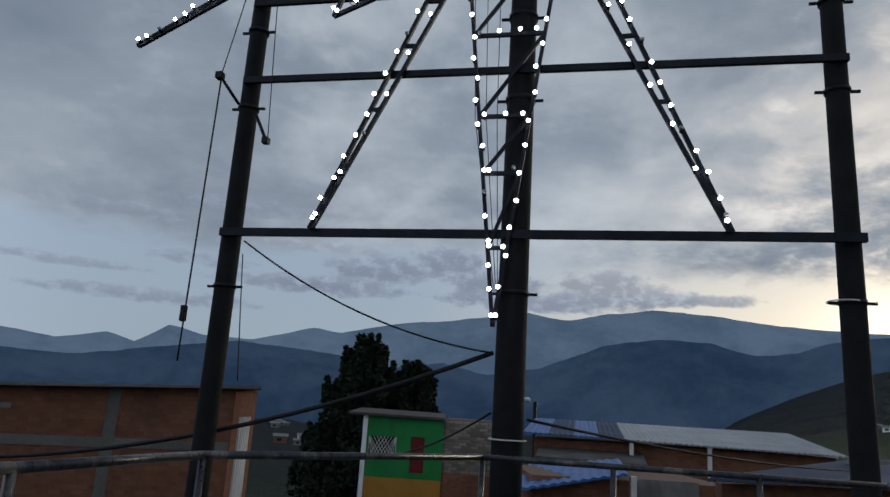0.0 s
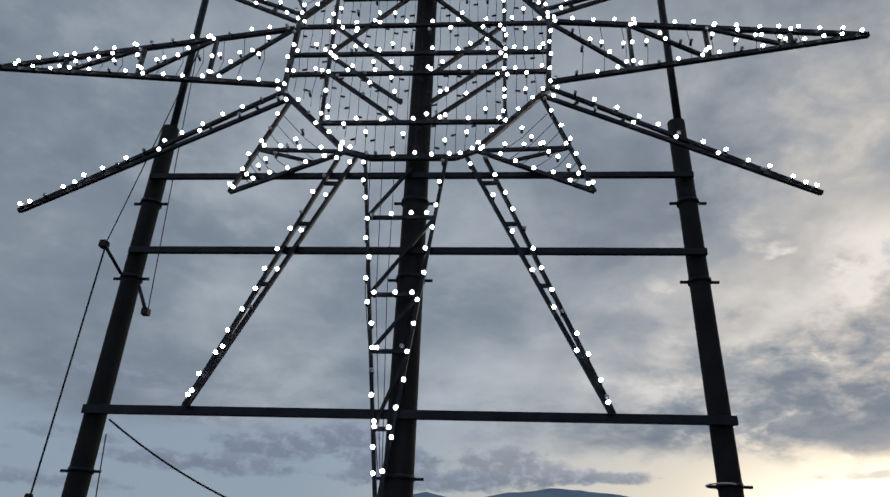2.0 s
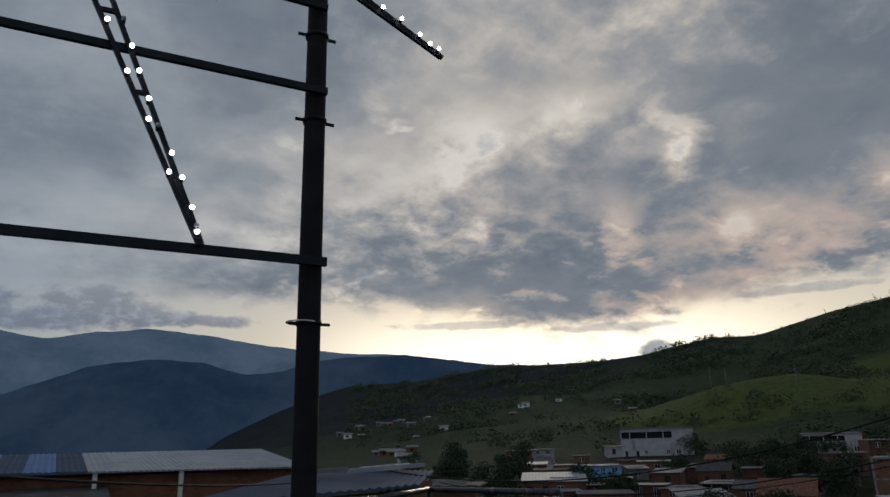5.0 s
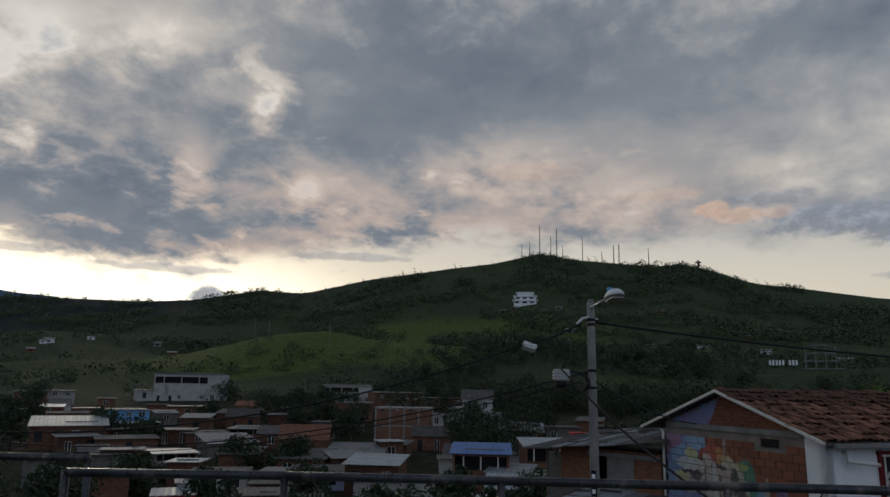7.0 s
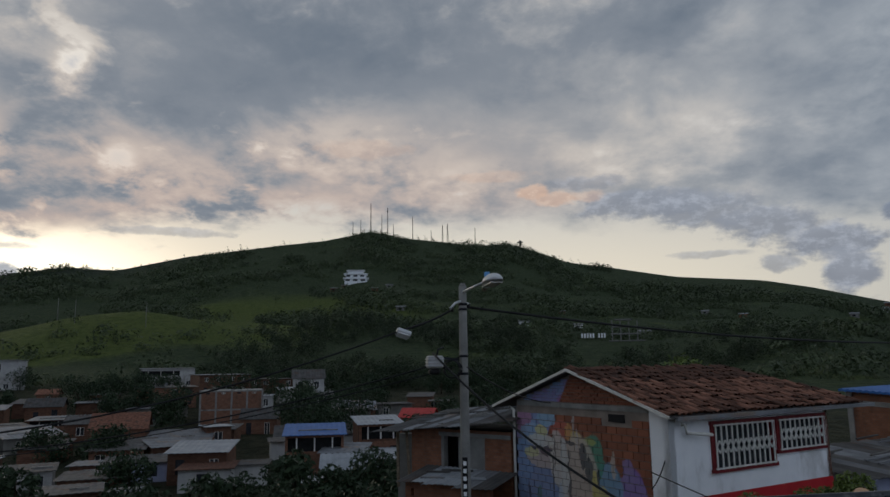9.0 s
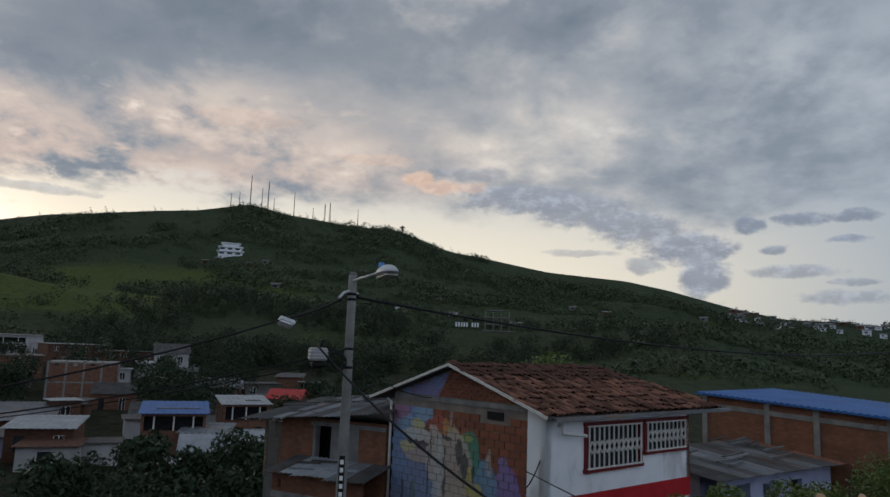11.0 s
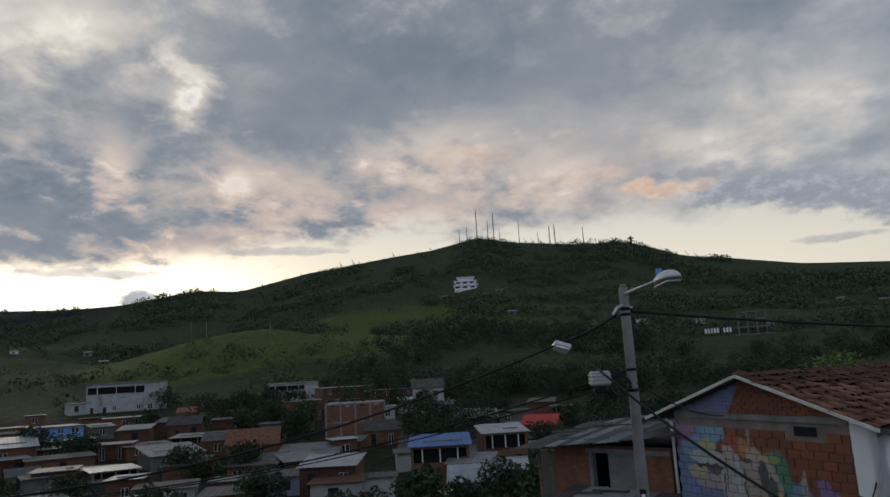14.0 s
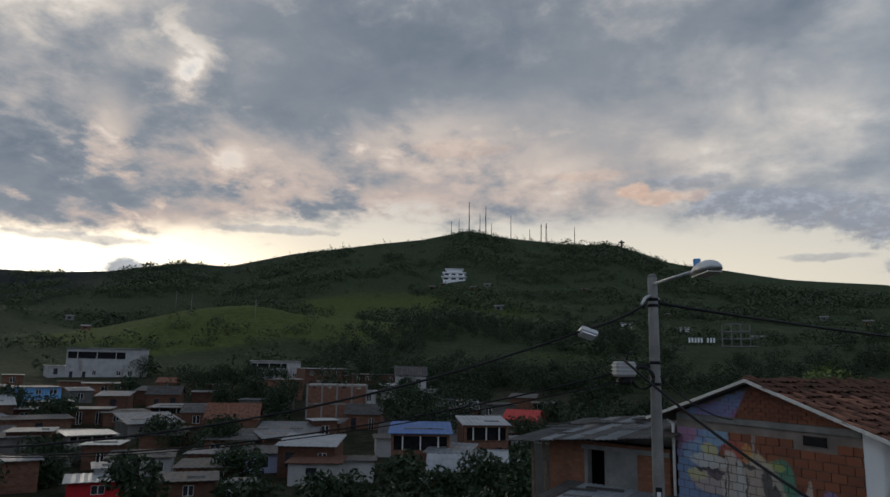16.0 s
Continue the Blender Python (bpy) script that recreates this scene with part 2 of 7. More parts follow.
# ---- materials ----
def surface(name, dark, light, scale=3.0, rough=0.8, bump=0.15, metal=0.0, fine=40.0, vary=0.0, stain=None, stain_scale=0.6, course=0.0):
    """Two colours mixed by noise at two scales, with fine relief; vary: change from object to object."""
    m = bpy.data.materials.new(name)
    m.use_nodes = True
    n = Nodes(m.node_tree)
    coord = n.add("ShaderNodeTexCoord").outputs["Object"]
    broad, grain = n.noise(coord, scale, 5.0, 0.6), n.noise(coord, fine, 3.0, 0.6)
    f = n.math("ADD", n.math("MULTIPLY", n.ramp(broad, 0.3, 0.7), 0.7), n.math("MULTIPLY", n.ramp(grain, 0.3, 0.7), 0.3))
    colour = n.mix(f, dark, light)
    if course:
        split = n.add("ShaderNodeSeparateXYZ")
        n.put(split.inputs[0], coord)
        flat = n.add("ShaderNodeCombineXYZ")
        n.put(flat.inputs[0], n.math("ADD", split.outputs[0], split.outputs[1]))
        n.put(flat.inputs[1], split.outputs[2])
        wall = n.add("ShaderNodeTexBrick")
        n.put(wall.inputs["Vector"], flat.outputs[0])
        n.put(wall.inputs["Color1"], n.mix(0.90, (0.0, 0.0, 0.0), colour))
        n.put(wall.inputs["Color2"], n.mix(0.12, colour, (0.45, 0.25, 0.16)))
        wall.inputs["Mortar"].default_value = (0.13, 0.085, 0.066, 1)
        for key, value in (("Scale", 1.0), ("Mortar Size", course * 0.06), ("Brick Width", course * 2.0), ("Row Height", course), ("Bias", 0.0)):
            wall.inputs[key].default_value = value
        colour = wall.outputs[0]
    if stain:
        colour = n.mix(n.ramp(n.noise(n.vec("MULTIPLY", coord, (1.0, 1.0, 0.45)), stain_scale, 6.0, 0.65), 0.52, 0.68, 0.0, 0.8), colour, stain)
    if vary:
        info = n.add("ShaderNodeObjectInfo").outputs["Random"]
        hsv = n.add("ShaderNodeHueSaturation")
        n.put(hsv.inputs["Value"], n.ramp(info, 0.0, 1.0, 1.0 - vary, 1.0 + vary, smooth=False))
        n.put(hsv.inputs["Color"], colour)
        colour = hsv.outputs[0]
    bsdf = n.add("ShaderNodeBsdfPrincipled")
    n.put(bsdf.inputs["Base Color"], colour)
    n.put(bsdf.inputs["Roughness"], n.ramp(grain, 0.2, 0.8, max(0.05, rough - 0.12), min(1.0, rough + 0.1)))
    bsdf.inputs["Metallic"].default_value = metal
    bsdf.inputs["Specular IOR Level"].default_value = 0.5 if rough < 0.5 else 0.22
    if bump:
        b = n.add("ShaderNodeBump")
        b.inputs["Strength"].default_value = bump
        b.inputs["Distance"].default_value = 0.02
        n.put(b.inputs["Height"], n.math("ADD", grain, broad))
        n.put(bsdf.inputs["Normal"], b.outputs[0])
    out = n.add("ShaderNodeOutputMaterial")
    n.put(out.inputs[0], bsdf.outputs[0])
    return m


def glowing(name, colour, strength):
    m = bpy.data.materials.new(name)
    m.use_nodes = True
    n = Nodes(m.node_tree)
    e = n.add("ShaderNodeEmission")
    e.inputs["Color"].default_value = (*colour, 1)
    e.inputs["Strength"].default_value = strength
    n.put(n.add("ShaderNodeOutputMaterial").inputs[0], e.outputs[0])
    return m


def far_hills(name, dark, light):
    """A glowing backdrop of distant ranges: the blue haze of the air is painted into their emission."""
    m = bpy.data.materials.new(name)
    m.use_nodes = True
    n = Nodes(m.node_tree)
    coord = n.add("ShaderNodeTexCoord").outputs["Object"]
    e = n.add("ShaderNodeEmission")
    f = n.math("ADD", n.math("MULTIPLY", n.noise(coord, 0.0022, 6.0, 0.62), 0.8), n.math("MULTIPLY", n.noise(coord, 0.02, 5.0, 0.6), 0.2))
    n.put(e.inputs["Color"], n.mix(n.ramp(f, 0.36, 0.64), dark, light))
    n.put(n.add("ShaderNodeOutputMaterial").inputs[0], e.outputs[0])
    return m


def forest_floor():
    m = bpy.data.materials.new("hillside_growth")
    m.use_nodes = True
    n = Nodes(m.node_tree)
    coord = n.add("ShaderNodeTexCoord").outputs["Object"]
    big, mid, fine = n.noise(coord, 0.006, 5.0, 0.6), n.noise(coord, 0.035, 6.0, 0.65), n.noise(coord, 0.35, 5.0, 0.65)
    wood = n.mix(n.ramp(fine, 0.3, 0.7), (0.027, 0.041, 0.022), (0.058, 0.078, 0.037))
    grass = n.mix(n.ramp(fine, 0.3, 0.7), (0.058, 0.082, 0.022), (0.105, 0.128, 0.036))
    # the open meadow of the knoll
    d = n.math("ADD", n.vec("DISTANCE", n.vec("MULTIPLY", coord, (1.0, 1.0, 0.0)), (338.0, 212.0, 0.0)), n.math("MULTIPLY", n.math("SUBTRACT", mid, 0.5), 130.0))
    open_ground = n.math("ADD", n.ramp(d, 40.0, 125.0, 0.42, 0.0), n.math("ADD", n.math("MULTIPLY", big, 0.45), n.math("MULTIPLY", mid, 0.5)))
    spur = n.math("ADD", n.vec("DISTANCE", n.vec("MULTIPLY", coord, (1.0, 1.0, 0.0)), (455.0, 215.0, 0.0)), n.math("MULTIPLY", n.math("SUBTRACT", mid, 0.5), 220.0))
    open_ground = n.math("ADD", open_ground, n.ramp(spur, 60.0, 200.0, 0.24, 0.0))
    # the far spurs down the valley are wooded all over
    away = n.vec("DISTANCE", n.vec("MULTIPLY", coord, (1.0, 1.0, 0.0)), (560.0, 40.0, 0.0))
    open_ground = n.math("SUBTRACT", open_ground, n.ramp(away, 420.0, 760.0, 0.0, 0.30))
    # their wood colour darkens and takes on a painted haze blue with distance
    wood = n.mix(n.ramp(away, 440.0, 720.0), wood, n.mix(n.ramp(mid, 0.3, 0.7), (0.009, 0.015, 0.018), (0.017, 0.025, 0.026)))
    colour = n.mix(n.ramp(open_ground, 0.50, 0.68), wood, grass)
    # among the houses the ground lies bare and dark
    town = n.vec("DISTANCE", n.vec("MULTIPLY", coord, (1.0, 1.0, 0.0)), (90.0, 60.0, 0.0))
    colour = n.mix(n.ramp(town, 150.0, 110.0, 0.0, 0.85), colour, n.mix(n.ramp(fine, 0.35, 0.65), (0.018, 0.022, 0.012), (0.045, 0.040, 0.025)))
    earth = n.ramp(n.noise(n.vec("ADD", coord, (300.0, 20.0, 0.0)), 0.012, 6.0, 0.65), 0.64, 0.72, 0.0, 0.6)
    colour = n.mix(earth, colour, (0.085, 0.065, 0.035))
    bsdf = n.add("ShaderNodeBsdfPrincipled")
    n.put(bsdf.inputs["Base Color"], colour)
    bsdf.inputs["Roughness"].default_value = 0.95
    bsdf.inputs["Specular IOR Level"].default_value = 0.1
    b = n.add("ShaderNodeBump")
    b.inputs["Strength"].default_value = 0.8
    b.inputs["Distance"].default_value = 3.0
    n.put(b.inputs["Height"], n.math("ADD", fine, mid))
    n.put(bsdf.inputs["Normal"], b.outputs[0])
    n.put(n.add("ShaderNodeOutputMaterial").inputs[0], bsdf.outputs[0])
    return m


def leafy(name, dark, light, mottle=0.6, patch=1.5):
    m = bpy.data.materials.new(name)
    m.use_nodes = True
    n = Nodes(m.node_tree)
    geo = n.add("ShaderNodeNewGeometry")
    coord = n.add("ShaderNodeTexCoord").outputs["Object"]
    f = n.math("ADD", n.math("MULTIPLY", geo.outputs["Random Per Island"], mottle), n.math("MULTIPLY", n.ramp(n.noise(coord, patch, 3.0), 0.25, 0.75), 1.0 - mottle))
    bsdf = n.add("ShaderNodeBsdfPrincipled")
    n.put(bsdf.inputs["Base Color"], n.mix(f, dark, light))
    bsdf.inputs["Roughness"].default_value = 0.6
    bsdf.inputs["Specular IOR Level"].default_value = 0.25
    n.put(n.add("ShaderNodeOutputMaterial").inputs[0], bsdf.outputs[0])
    return m


STEEL = surface("dark_painted_steel", (0.006, 0.008, 0.012), (0.018, 0.021, 0.028), 4.0, 0.5, 0.1, 0.4)
POLE = surface("weathered_dark_pole", (0.004, 0.005, 0.007), (0.013, 0.014, 0.015), 3.0, 0.8, 0.3, 0.0, 60.0)
RAIL = surface("worn_black_rail_paint", (0.015, 0.017, 0.02), (0.05, 0.055, 0.065), 6.0, 0.35, 0.1, 0.5, 30.0, 0, (0.16, 0.15, 0.14), 5.0)
WHITEWASH = surface("weathered_whitewash", (0.30, 0.30, 0.30), (0.44, 0.44, 0.43), 0.6, 0.8, 0.1, 0.0, 12.0, 0.15, (0.20, 0.19, 0.17), 0.4)
RENDER = surface("stained_render", (0.09, 0.088, 0.082), (0.17, 0.165, 0.15), 0.7, 0.88, 0.2, 0.0, 14.0, 0.25, (0.06, 0.055, 0.045), 0.4)
TOWN_BRICK = surface("town_brick", (0.085, 0.040, 0.026), (0.16, 0.075, 0.046), 0.9, 0.88, 0.25, 0.0, 9.0, 0.35, (0.06, 0.045, 0.035), 0.35, 0.22)
CONCRETE = surface("grey_concrete", (0.15, 0.15, 0.145), (0.28, 0.275, 0.26), 2.0, 0.85, 0.3, 0.0, 50.0, 0, (0.09, 0.085, 0.075))
MORTAR = surface("mortar", (0.16, 0.13, 0.11), (0.27, 0.23, 0.20), 2.0, 0.9, 0.3)
BRICK = surface("clay_brick", (0.15, 0.048, 0.024), (0.27, 0.092, 0.042), 2.5, 0.85, 0.3, 0.0, 45.0, 0.22, (0.10, 0.045, 0.03), 1.2)
BRICK_WALL = surface("clay_brick_wall", (0.13, 0.052, 0.030), (0.23, 0.095, 0.052), 1.2, 0.88, 0.25, 0.0, 14.0, 0.25, (0.085, 0.06, 0.045), 0.5, 0.10)
WHITE = surface("white_wall_paint", (0.76, 0.78, 0.81), (0.86, 0.87, 0.89), 1.2, 0.7, 0.05, 0.0, 30.0, 0.0, (0.52, 0.52, 0.52), 0.9)
RED = surface("red_wall_paint", (0.38, 0.012, 0.02), (0.50, 0.025, 0.03), 1.5, 0.6, 0.05)
MAROON = surface("maroon_paint", (0.12, 0.012, 0.016), (0.19, 0.02, 0.022), 4.0, 0.5, 0.05)
IVORY = surface("ivory_painted_iron", (0.55, 0.54, 0.50), (0.72, 0.71, 0.67), 6.0, 0.5, 0.05)
TILE = surface("weathered_roof_tile", (0.075, 0.034, 0.022), (0.25, 0.115, 0.075), 3.0, 0.9, 0.4, 0.0, 30.0, 0.65, (0.05, 0.04, 0.035), 1.6)
ZINC = surface("corrugated_zinc", (0.105, 0.112, 0.12), (0.22, 0.23, 0.245), 1.0, 0.65, 0.1, 0.0, 20.0, 0.2, (0.22, 0.16, 0.12), 0.6)
RUSTY = surface("old_fibre_cement_sheet", (0.055, 0.054, 0.054), (0.13, 0.125, 0.12), 1.2, 0.85, 0.3, 0.0, 25.0, 0.3, (0.10, 0.06, 0.045), 0.8)
BLUE_ROOF = surface("blue_roof_sheet", (0.028, 0.10, 0.30), (0.05, 0.16, 0.42), 0.8, 0.5, 0.08, 0.0, 20.0, 0.1)
PALE_ROOF = surface("pale_blue_roof_sheet", (0.035, 0.058, 0.105), (0.065, 0.092, 0.15), 0.8, 0.85, 0.08, 0.0, 20.0, 0.1)
WHITE_ROOF = surface("white_roof_sheet", (0.21, 0.23, 0.25), (0.34, 0.36, 0.38), 0.8, 0.5, 0.08, 0.0, 20.0, 0.1)
RED_ROOF = surface("red_roof_sheet", (0.36, 0.035, 0.035), (0.50, 0.07, 0.06), 1.0, 0.6, 0.1, 0.0, 20.0, 0.1)
GREEN = surface("green_wall_paint", (0.015, 0.17, 0.045), (0.025, 0.25, 0.065), 0.8, 0.7, 0.08, 0.0, 30.0, 0.0, (0.02, 0.12, 0.04))
OCHRE = surface("ochre_wall_paint", (0.36, 0.17, 0.03), (0.48, 0.24, 0.05), 1.0, 0.75, 0.08)
LILAC = surface("pale_lilac_paint", (0.28, 0.31, 0.46), (0.40, 0.43, 0.58), 1.0, 0.75, 0.08)
SKYBLUE = surface("sky_blue_wall_paint", (0.12, 0.30, 0.58), (0.18, 0.40, 0.68), 1.0, 0.75, 0.08)
# near-black: paints the shade of unlit insides and openings; also the black number plate
DARK = surface("painted_shade_and_black", (0.008, 0.008, 0.009), (0.02, 0.02, 0.022), 2.0, 0.9, 0.0)
GLASS = surface("dim_window_glass", (0.015, 0.018, 0.022), (0.05, 0.055, 0.065), 0.8, 0.12, 0.0)
CABLE = surface("black_cable", (0.008, 0.008, 0.009), (0.02, 0.02, 0.022), 8.0, 0.6, 0.0)
GREY_METAL = surface("grey_painted_metal", (0.45, 0.47, 0.49), (0.62, 0.64, 0.66), 4.0, 0.45, 0.05, 0.2)
TREE_TOPS = leafy("hillside_crowns", (0.029, 0.044, 0.022), (0.076, 0.102, 0.044), 0.2, 0.05)
VALLEY_LEAF = leafy("valley_tree_leaf", (0.015, 0.025, 0.013), (0.044, 0.064, 0.027), 0.35, 0.08)
BARK = surface("bark", (0.035, 0.025, 0.018), (0.10, 0.075, 0.055), 5.0, 0.95, 0.5, 0.0, 30.0)
DRY_WOOD = surface("dry_bare_wood", (0.12, 0.095, 0.07), (0.26, 0.21, 0.15), 8.0, 0.9, 0.3)
CUT_WOOD = surface("fresh_cut_wood", (0.42, 0.24, 0.14), (0.58, 0.37, 0.23), 6.0, 0.8, 0.2)
EARTH = surface("trodden_earth", (0.05, 0.04, 0.03), (0.11, 0.09, 0.065), 0.8, 0.95, 0.4)
BULB_LIT = glowing("lit_bulb", (0.93, 0.96, 1.0), 7.0)
BULB_OFF = surface("unlit_bulb_glass", (0.25, 0.27, 0.30), (0.40, 0.42, 0.45), 10.0, 0.2, 0.0)
LEAF = leafy("bush_leaf", (0.034, 0.062, 0.014), (0.15, 0.20, 0.050))
LEAF_DARK = leafy("tree_leaf", (0.012, 0.024, 0.012), (0.036, 0.062, 0.026))
NEEDLE = leafy("conifer_needle", (0.006, 0.014, 0.008), (0.02, 0.036, 0.018))
HILLSIDE = forest_floor()

def part(name, bm, material, parent=None, label="", smooth=False):
    """Links a bmesh as one mesh object, under a thing where one is given."""
    me = bpy.data.meshes.new(name)
    bm.to_mesh(me)
    bm.free()
    if smooth:
        me.polygons.foreach_set("use_smooth", [True] * len(me.polygons))
    me.materials.append(material)
    ob = new(name, me)
    if parent:
        ob.parent = parent
    if label:
        ob["label"] = label
    return ob


def share(name, me, parent, m):
    """An object of its own on a mesh that alike pieces share."""
    ob = new(name, me)
    ob.parent = parent
    ob.matrix_basis = m
    return ob


def thing(name, m, label, category, group="", kind=""):
    ob = new(name)
    ob.matrix_basis = m
    return tagged(ob, label, category, group, kind)


def box(bm, lo, hi, m=None, bevel=0.0):
    """A box from corner to corner, with softened edges where asked."""
    lo, hi = Vector(lo), Vector(hi)
    size = hi - lo
    made = bmesh.ops.create_cube(bm, size=1.0, matrix=Matrix.Translation((lo + hi) / 2) @ Matrix.Diagonal((*size, 1)))["verts"]
    if bevel:
        edges = {e for v in made for e in v.link_edges}
        made = [g for g in bmesh.ops.bevel(bm, geom=list(edges), offset=bevel, segments=1, affect="EDGES")["verts"]] + [v for v in made if v.is_valid]
    if m is not None:
        bmesh.ops.transform(bm, matrix=m, verts=list({v for v in made}))
    return bm


def beam(bm, a, b, w, h=None, up=(0, 0, 1)):
    """A square bar from a to b."""
    a, b, h = Vector(a), Vector(b), h or w
    d = b - a
    side = d.cross(Vector(up))
    side = (side if side.length > 1e-4 else Vector((1, 0, 0))).normalized()
    top = side.cross(d).normalized()
    v = [bm.verts.new(p + side * sx * w / 2 + top * sy * h / 2) for p in (a, b) for sx, sy in ((-1, -1), (1, -1), (1, 1), (-1, 1))]
    for f in ((3, 2, 1, 0), (4, 5, 6, 7), (0, 1, 5, 4), (1, 2, 6, 5), (2, 3, 7, 6), (3, 0, 4, 7)):
        bm.faces.new([v[i] for i in f])
    return bm


def tube(bm, points, radius, sides=8, radius_end=None, cap=True):
    """A round bar along points, tapering to radius_end."""
    points = [Vector(p) for p in points]
    rings = []
    for i, p in enumerate(points):
        d = (points[min(i + 1, len(points) - 1)] - points[max(i - 1, 0)]).normalized()
        side = d.cross(Vector((0, 0, 1)))
        side = (side if side.length > 1e-3 else Vector((1, 0, 0))).normalized()
        top = side.cross(d)
        r = radius + ((radius_end if radius_end is not None else radius) - radius) * i / max(1, len(points) - 1)
        rings.append([bm.verts.new(p + (side * math.cos(k * math.tau / sides) + top * math.sin(k * math.tau / sides)) * r) for k in range(sides)])
    for a, b in zip(rings, rings[1:]):
        for k in range(sides):
            bm.faces.new((a[k], a[(k + 1) % sides], b[(k + 1) % sides], b[k]))
    if cap:
        bm.faces.new(rings[0][::-1])
        bm.faces.new(rings[-1])
    return bm


def sag(a, b, drop, count=16):
    a, b = Vector(a), Vector(b)
    return [a.lerp(b, i / count) - Vector((0, 0, drop * 4 * (i / count) * (1 - i / count))) for i in range(count + 1)]


def cable(name, a, b, drop, radius, label, category="cable"):
    ob = part(name, tube(bmesh.new(), sag(a, b, drop), radius, 6), CABLE, None, "", True)
    return tagged(ob, label, category)


def slab(bm, a, b, c, d, thick):
    """A sheet through four corners, given thickness downward."""
    top = [bm.verts.new(p) for p in (a, b, c, d)]
    low = [bm.verts.new(Vector(p) - Vector((0, 0, thick))) for p in (a, b, c, d)]
    bm.faces.new(top)
    bm.faces.new(low[::-1])
    for i in range(4):
        j = (i + 1) % 4
        bm.faces.new((top[j], top[i], low[i], low[j]))
    return bm


def ripple(bm, a, b, c, d, count, depth=0.02, thick=0.012):
    """A corrugated sheet: a to b is the eave, d to c the ridge; ribs run from eave to ridge."""
    a, b, c, d = (Vector(p) for p in (a, b, c, d))
    rows = []
    for lift in (0.0, -thick):
        low, high = [], []
        for i in range(2 * count + 1):
            f = i / (2 * count)
            h = Vector((0, 0, lift + (depth if i % 2 else 0)))
            low.append(bm.verts.new(a.lerp(b, f) + h))
            high.append(bm.verts.new(d.lerp(c, f) + h))
        rows.append((low, high))
    (l0, h0), (l1, h1) = rows
    for i in range(2 * count):
        bm.faces.new((l0[i], l0[i + 1], h0[i + 1], h0[i]))
        bm.faces.new((l1[i + 1], l1[i], h1[i], h1[i + 1]))
        bm.faces.new((l0[i + 1], l0[i], l1[i], l1[i + 1]))
        bm.faces.new((h0[i], h0[i + 1], h1[i + 1], h1[i]))
    bm.faces.new((l0[0], h0[0], h1[0], l1[0]))
    bm.faces.new((h0[-1], l0[-1], l1[-1], h1[-1]))
    return bm


def wall_with_holes(bm, length, lo, hi, thick, holes):
    """A wall along local x from 0 to length, front face at y = 0, thickness to +y, with openings (x0, x1, z0, z1) cut through."""
    xs = sorted({0.0, length, *(h[0] for h in holes), *(h[1] for h in holes)})
    zs = sorted({lo, hi, *(h[2] for h in holes), *(h[3] for h in holes)})
    solid = lambda i, k: 0 <= i < len(xs) - 1 and 0 <= k < len(zs) - 1 and not any(h[0] - 1e-6 <= xs[i] and xs[i + 1] <= h[1] + 1e-6 and h[2] - 1e-6 <= zs[k] and zs[k + 1] <= h[3] + 1e-6 for h in holes)
    quad = lambda *p: bm.faces.new([bm.verts.new(q) for q in p])
    for i in range(len(xs) - 1):
        for k in range(len(zs) - 1):
            if not solid(i, k):
                continue
            x0, x1, z0, z1, t = xs[i], xs[i + 1], zs[k], zs[k + 1], thick
            quad((x0, 0, z0), (x1, 0, z0), (x1, 0, z1), (x0, 0, z1))
            quad((x1, t, z0), (x0, t, z0), (x0, t, z1), (x1, t, z1))
            if not solid(i - 1, k):
                quad((x0, t, z0), (x0, 0, z0), (x0, 0, z1), (x0, t, z1))
            if not solid(i + 1, k):
                quad((x1, 0, z0), (x1, t, z0), (x1, t, z1), (x1, 0, z1))
            if not solid(i, k - 1):
                quad((x0, t, z0), (x1, t, z0), (x1, 0, z0), (x0, 0, z0))
            if not solid(i, k + 1):
                quad((x0, 0, z1), (x1, 0, z1), (x1, t, z1), (x0, t, z1))
    bmesh.ops.remove_doubles(bm, verts=bm.verts[:], dist=1e-5)
    return bm


# ---- ground ----
def line(v, *pairs):
    """Straight-line interpolation through (place, value) pairs."""
    return float(np.interp(v, [p[0] for p in pairs], [p[1] for p in pairs]))


CREST = ((-180, 3.0), (-60, 2.5), (-40, -1.5), (12, -1.5), (15.4, 0.9), (19.2, 2.7), (22.8, 4.1), (25.0, 4.7), (29.8, 4.9), (33.0, 5.4), (36.5, 5.9), (40.6, 6.0), (44.3, 6.05), (48.2, 6.4), (53.2, 7.4), (56.5, 7.3),
         (61.7, 8.6), (68.7, 9.7), (72.0, 10.1), (75.7, 10.9), (78.0, 10.4), (84.6, 9.7), (87.2, 9.7), (89.2, 9.1), (91.8, 8.1), (95.4, 7.5),
         (100.0, 6.6), (106.1, 6.0), (109.3, 5.3), (113.9, 4.0), (117.4, 3.2), (121.7, 3.0), (126.6, 2.2), (136.0, -0.2), (150, 0.5), (180, 3.0))


def crest_distance(az):
    return line(az, (-180, 900), (-60, 2600), (18, 2600), (30, 1500), (48, 1000), (140, 950), (180, 900))


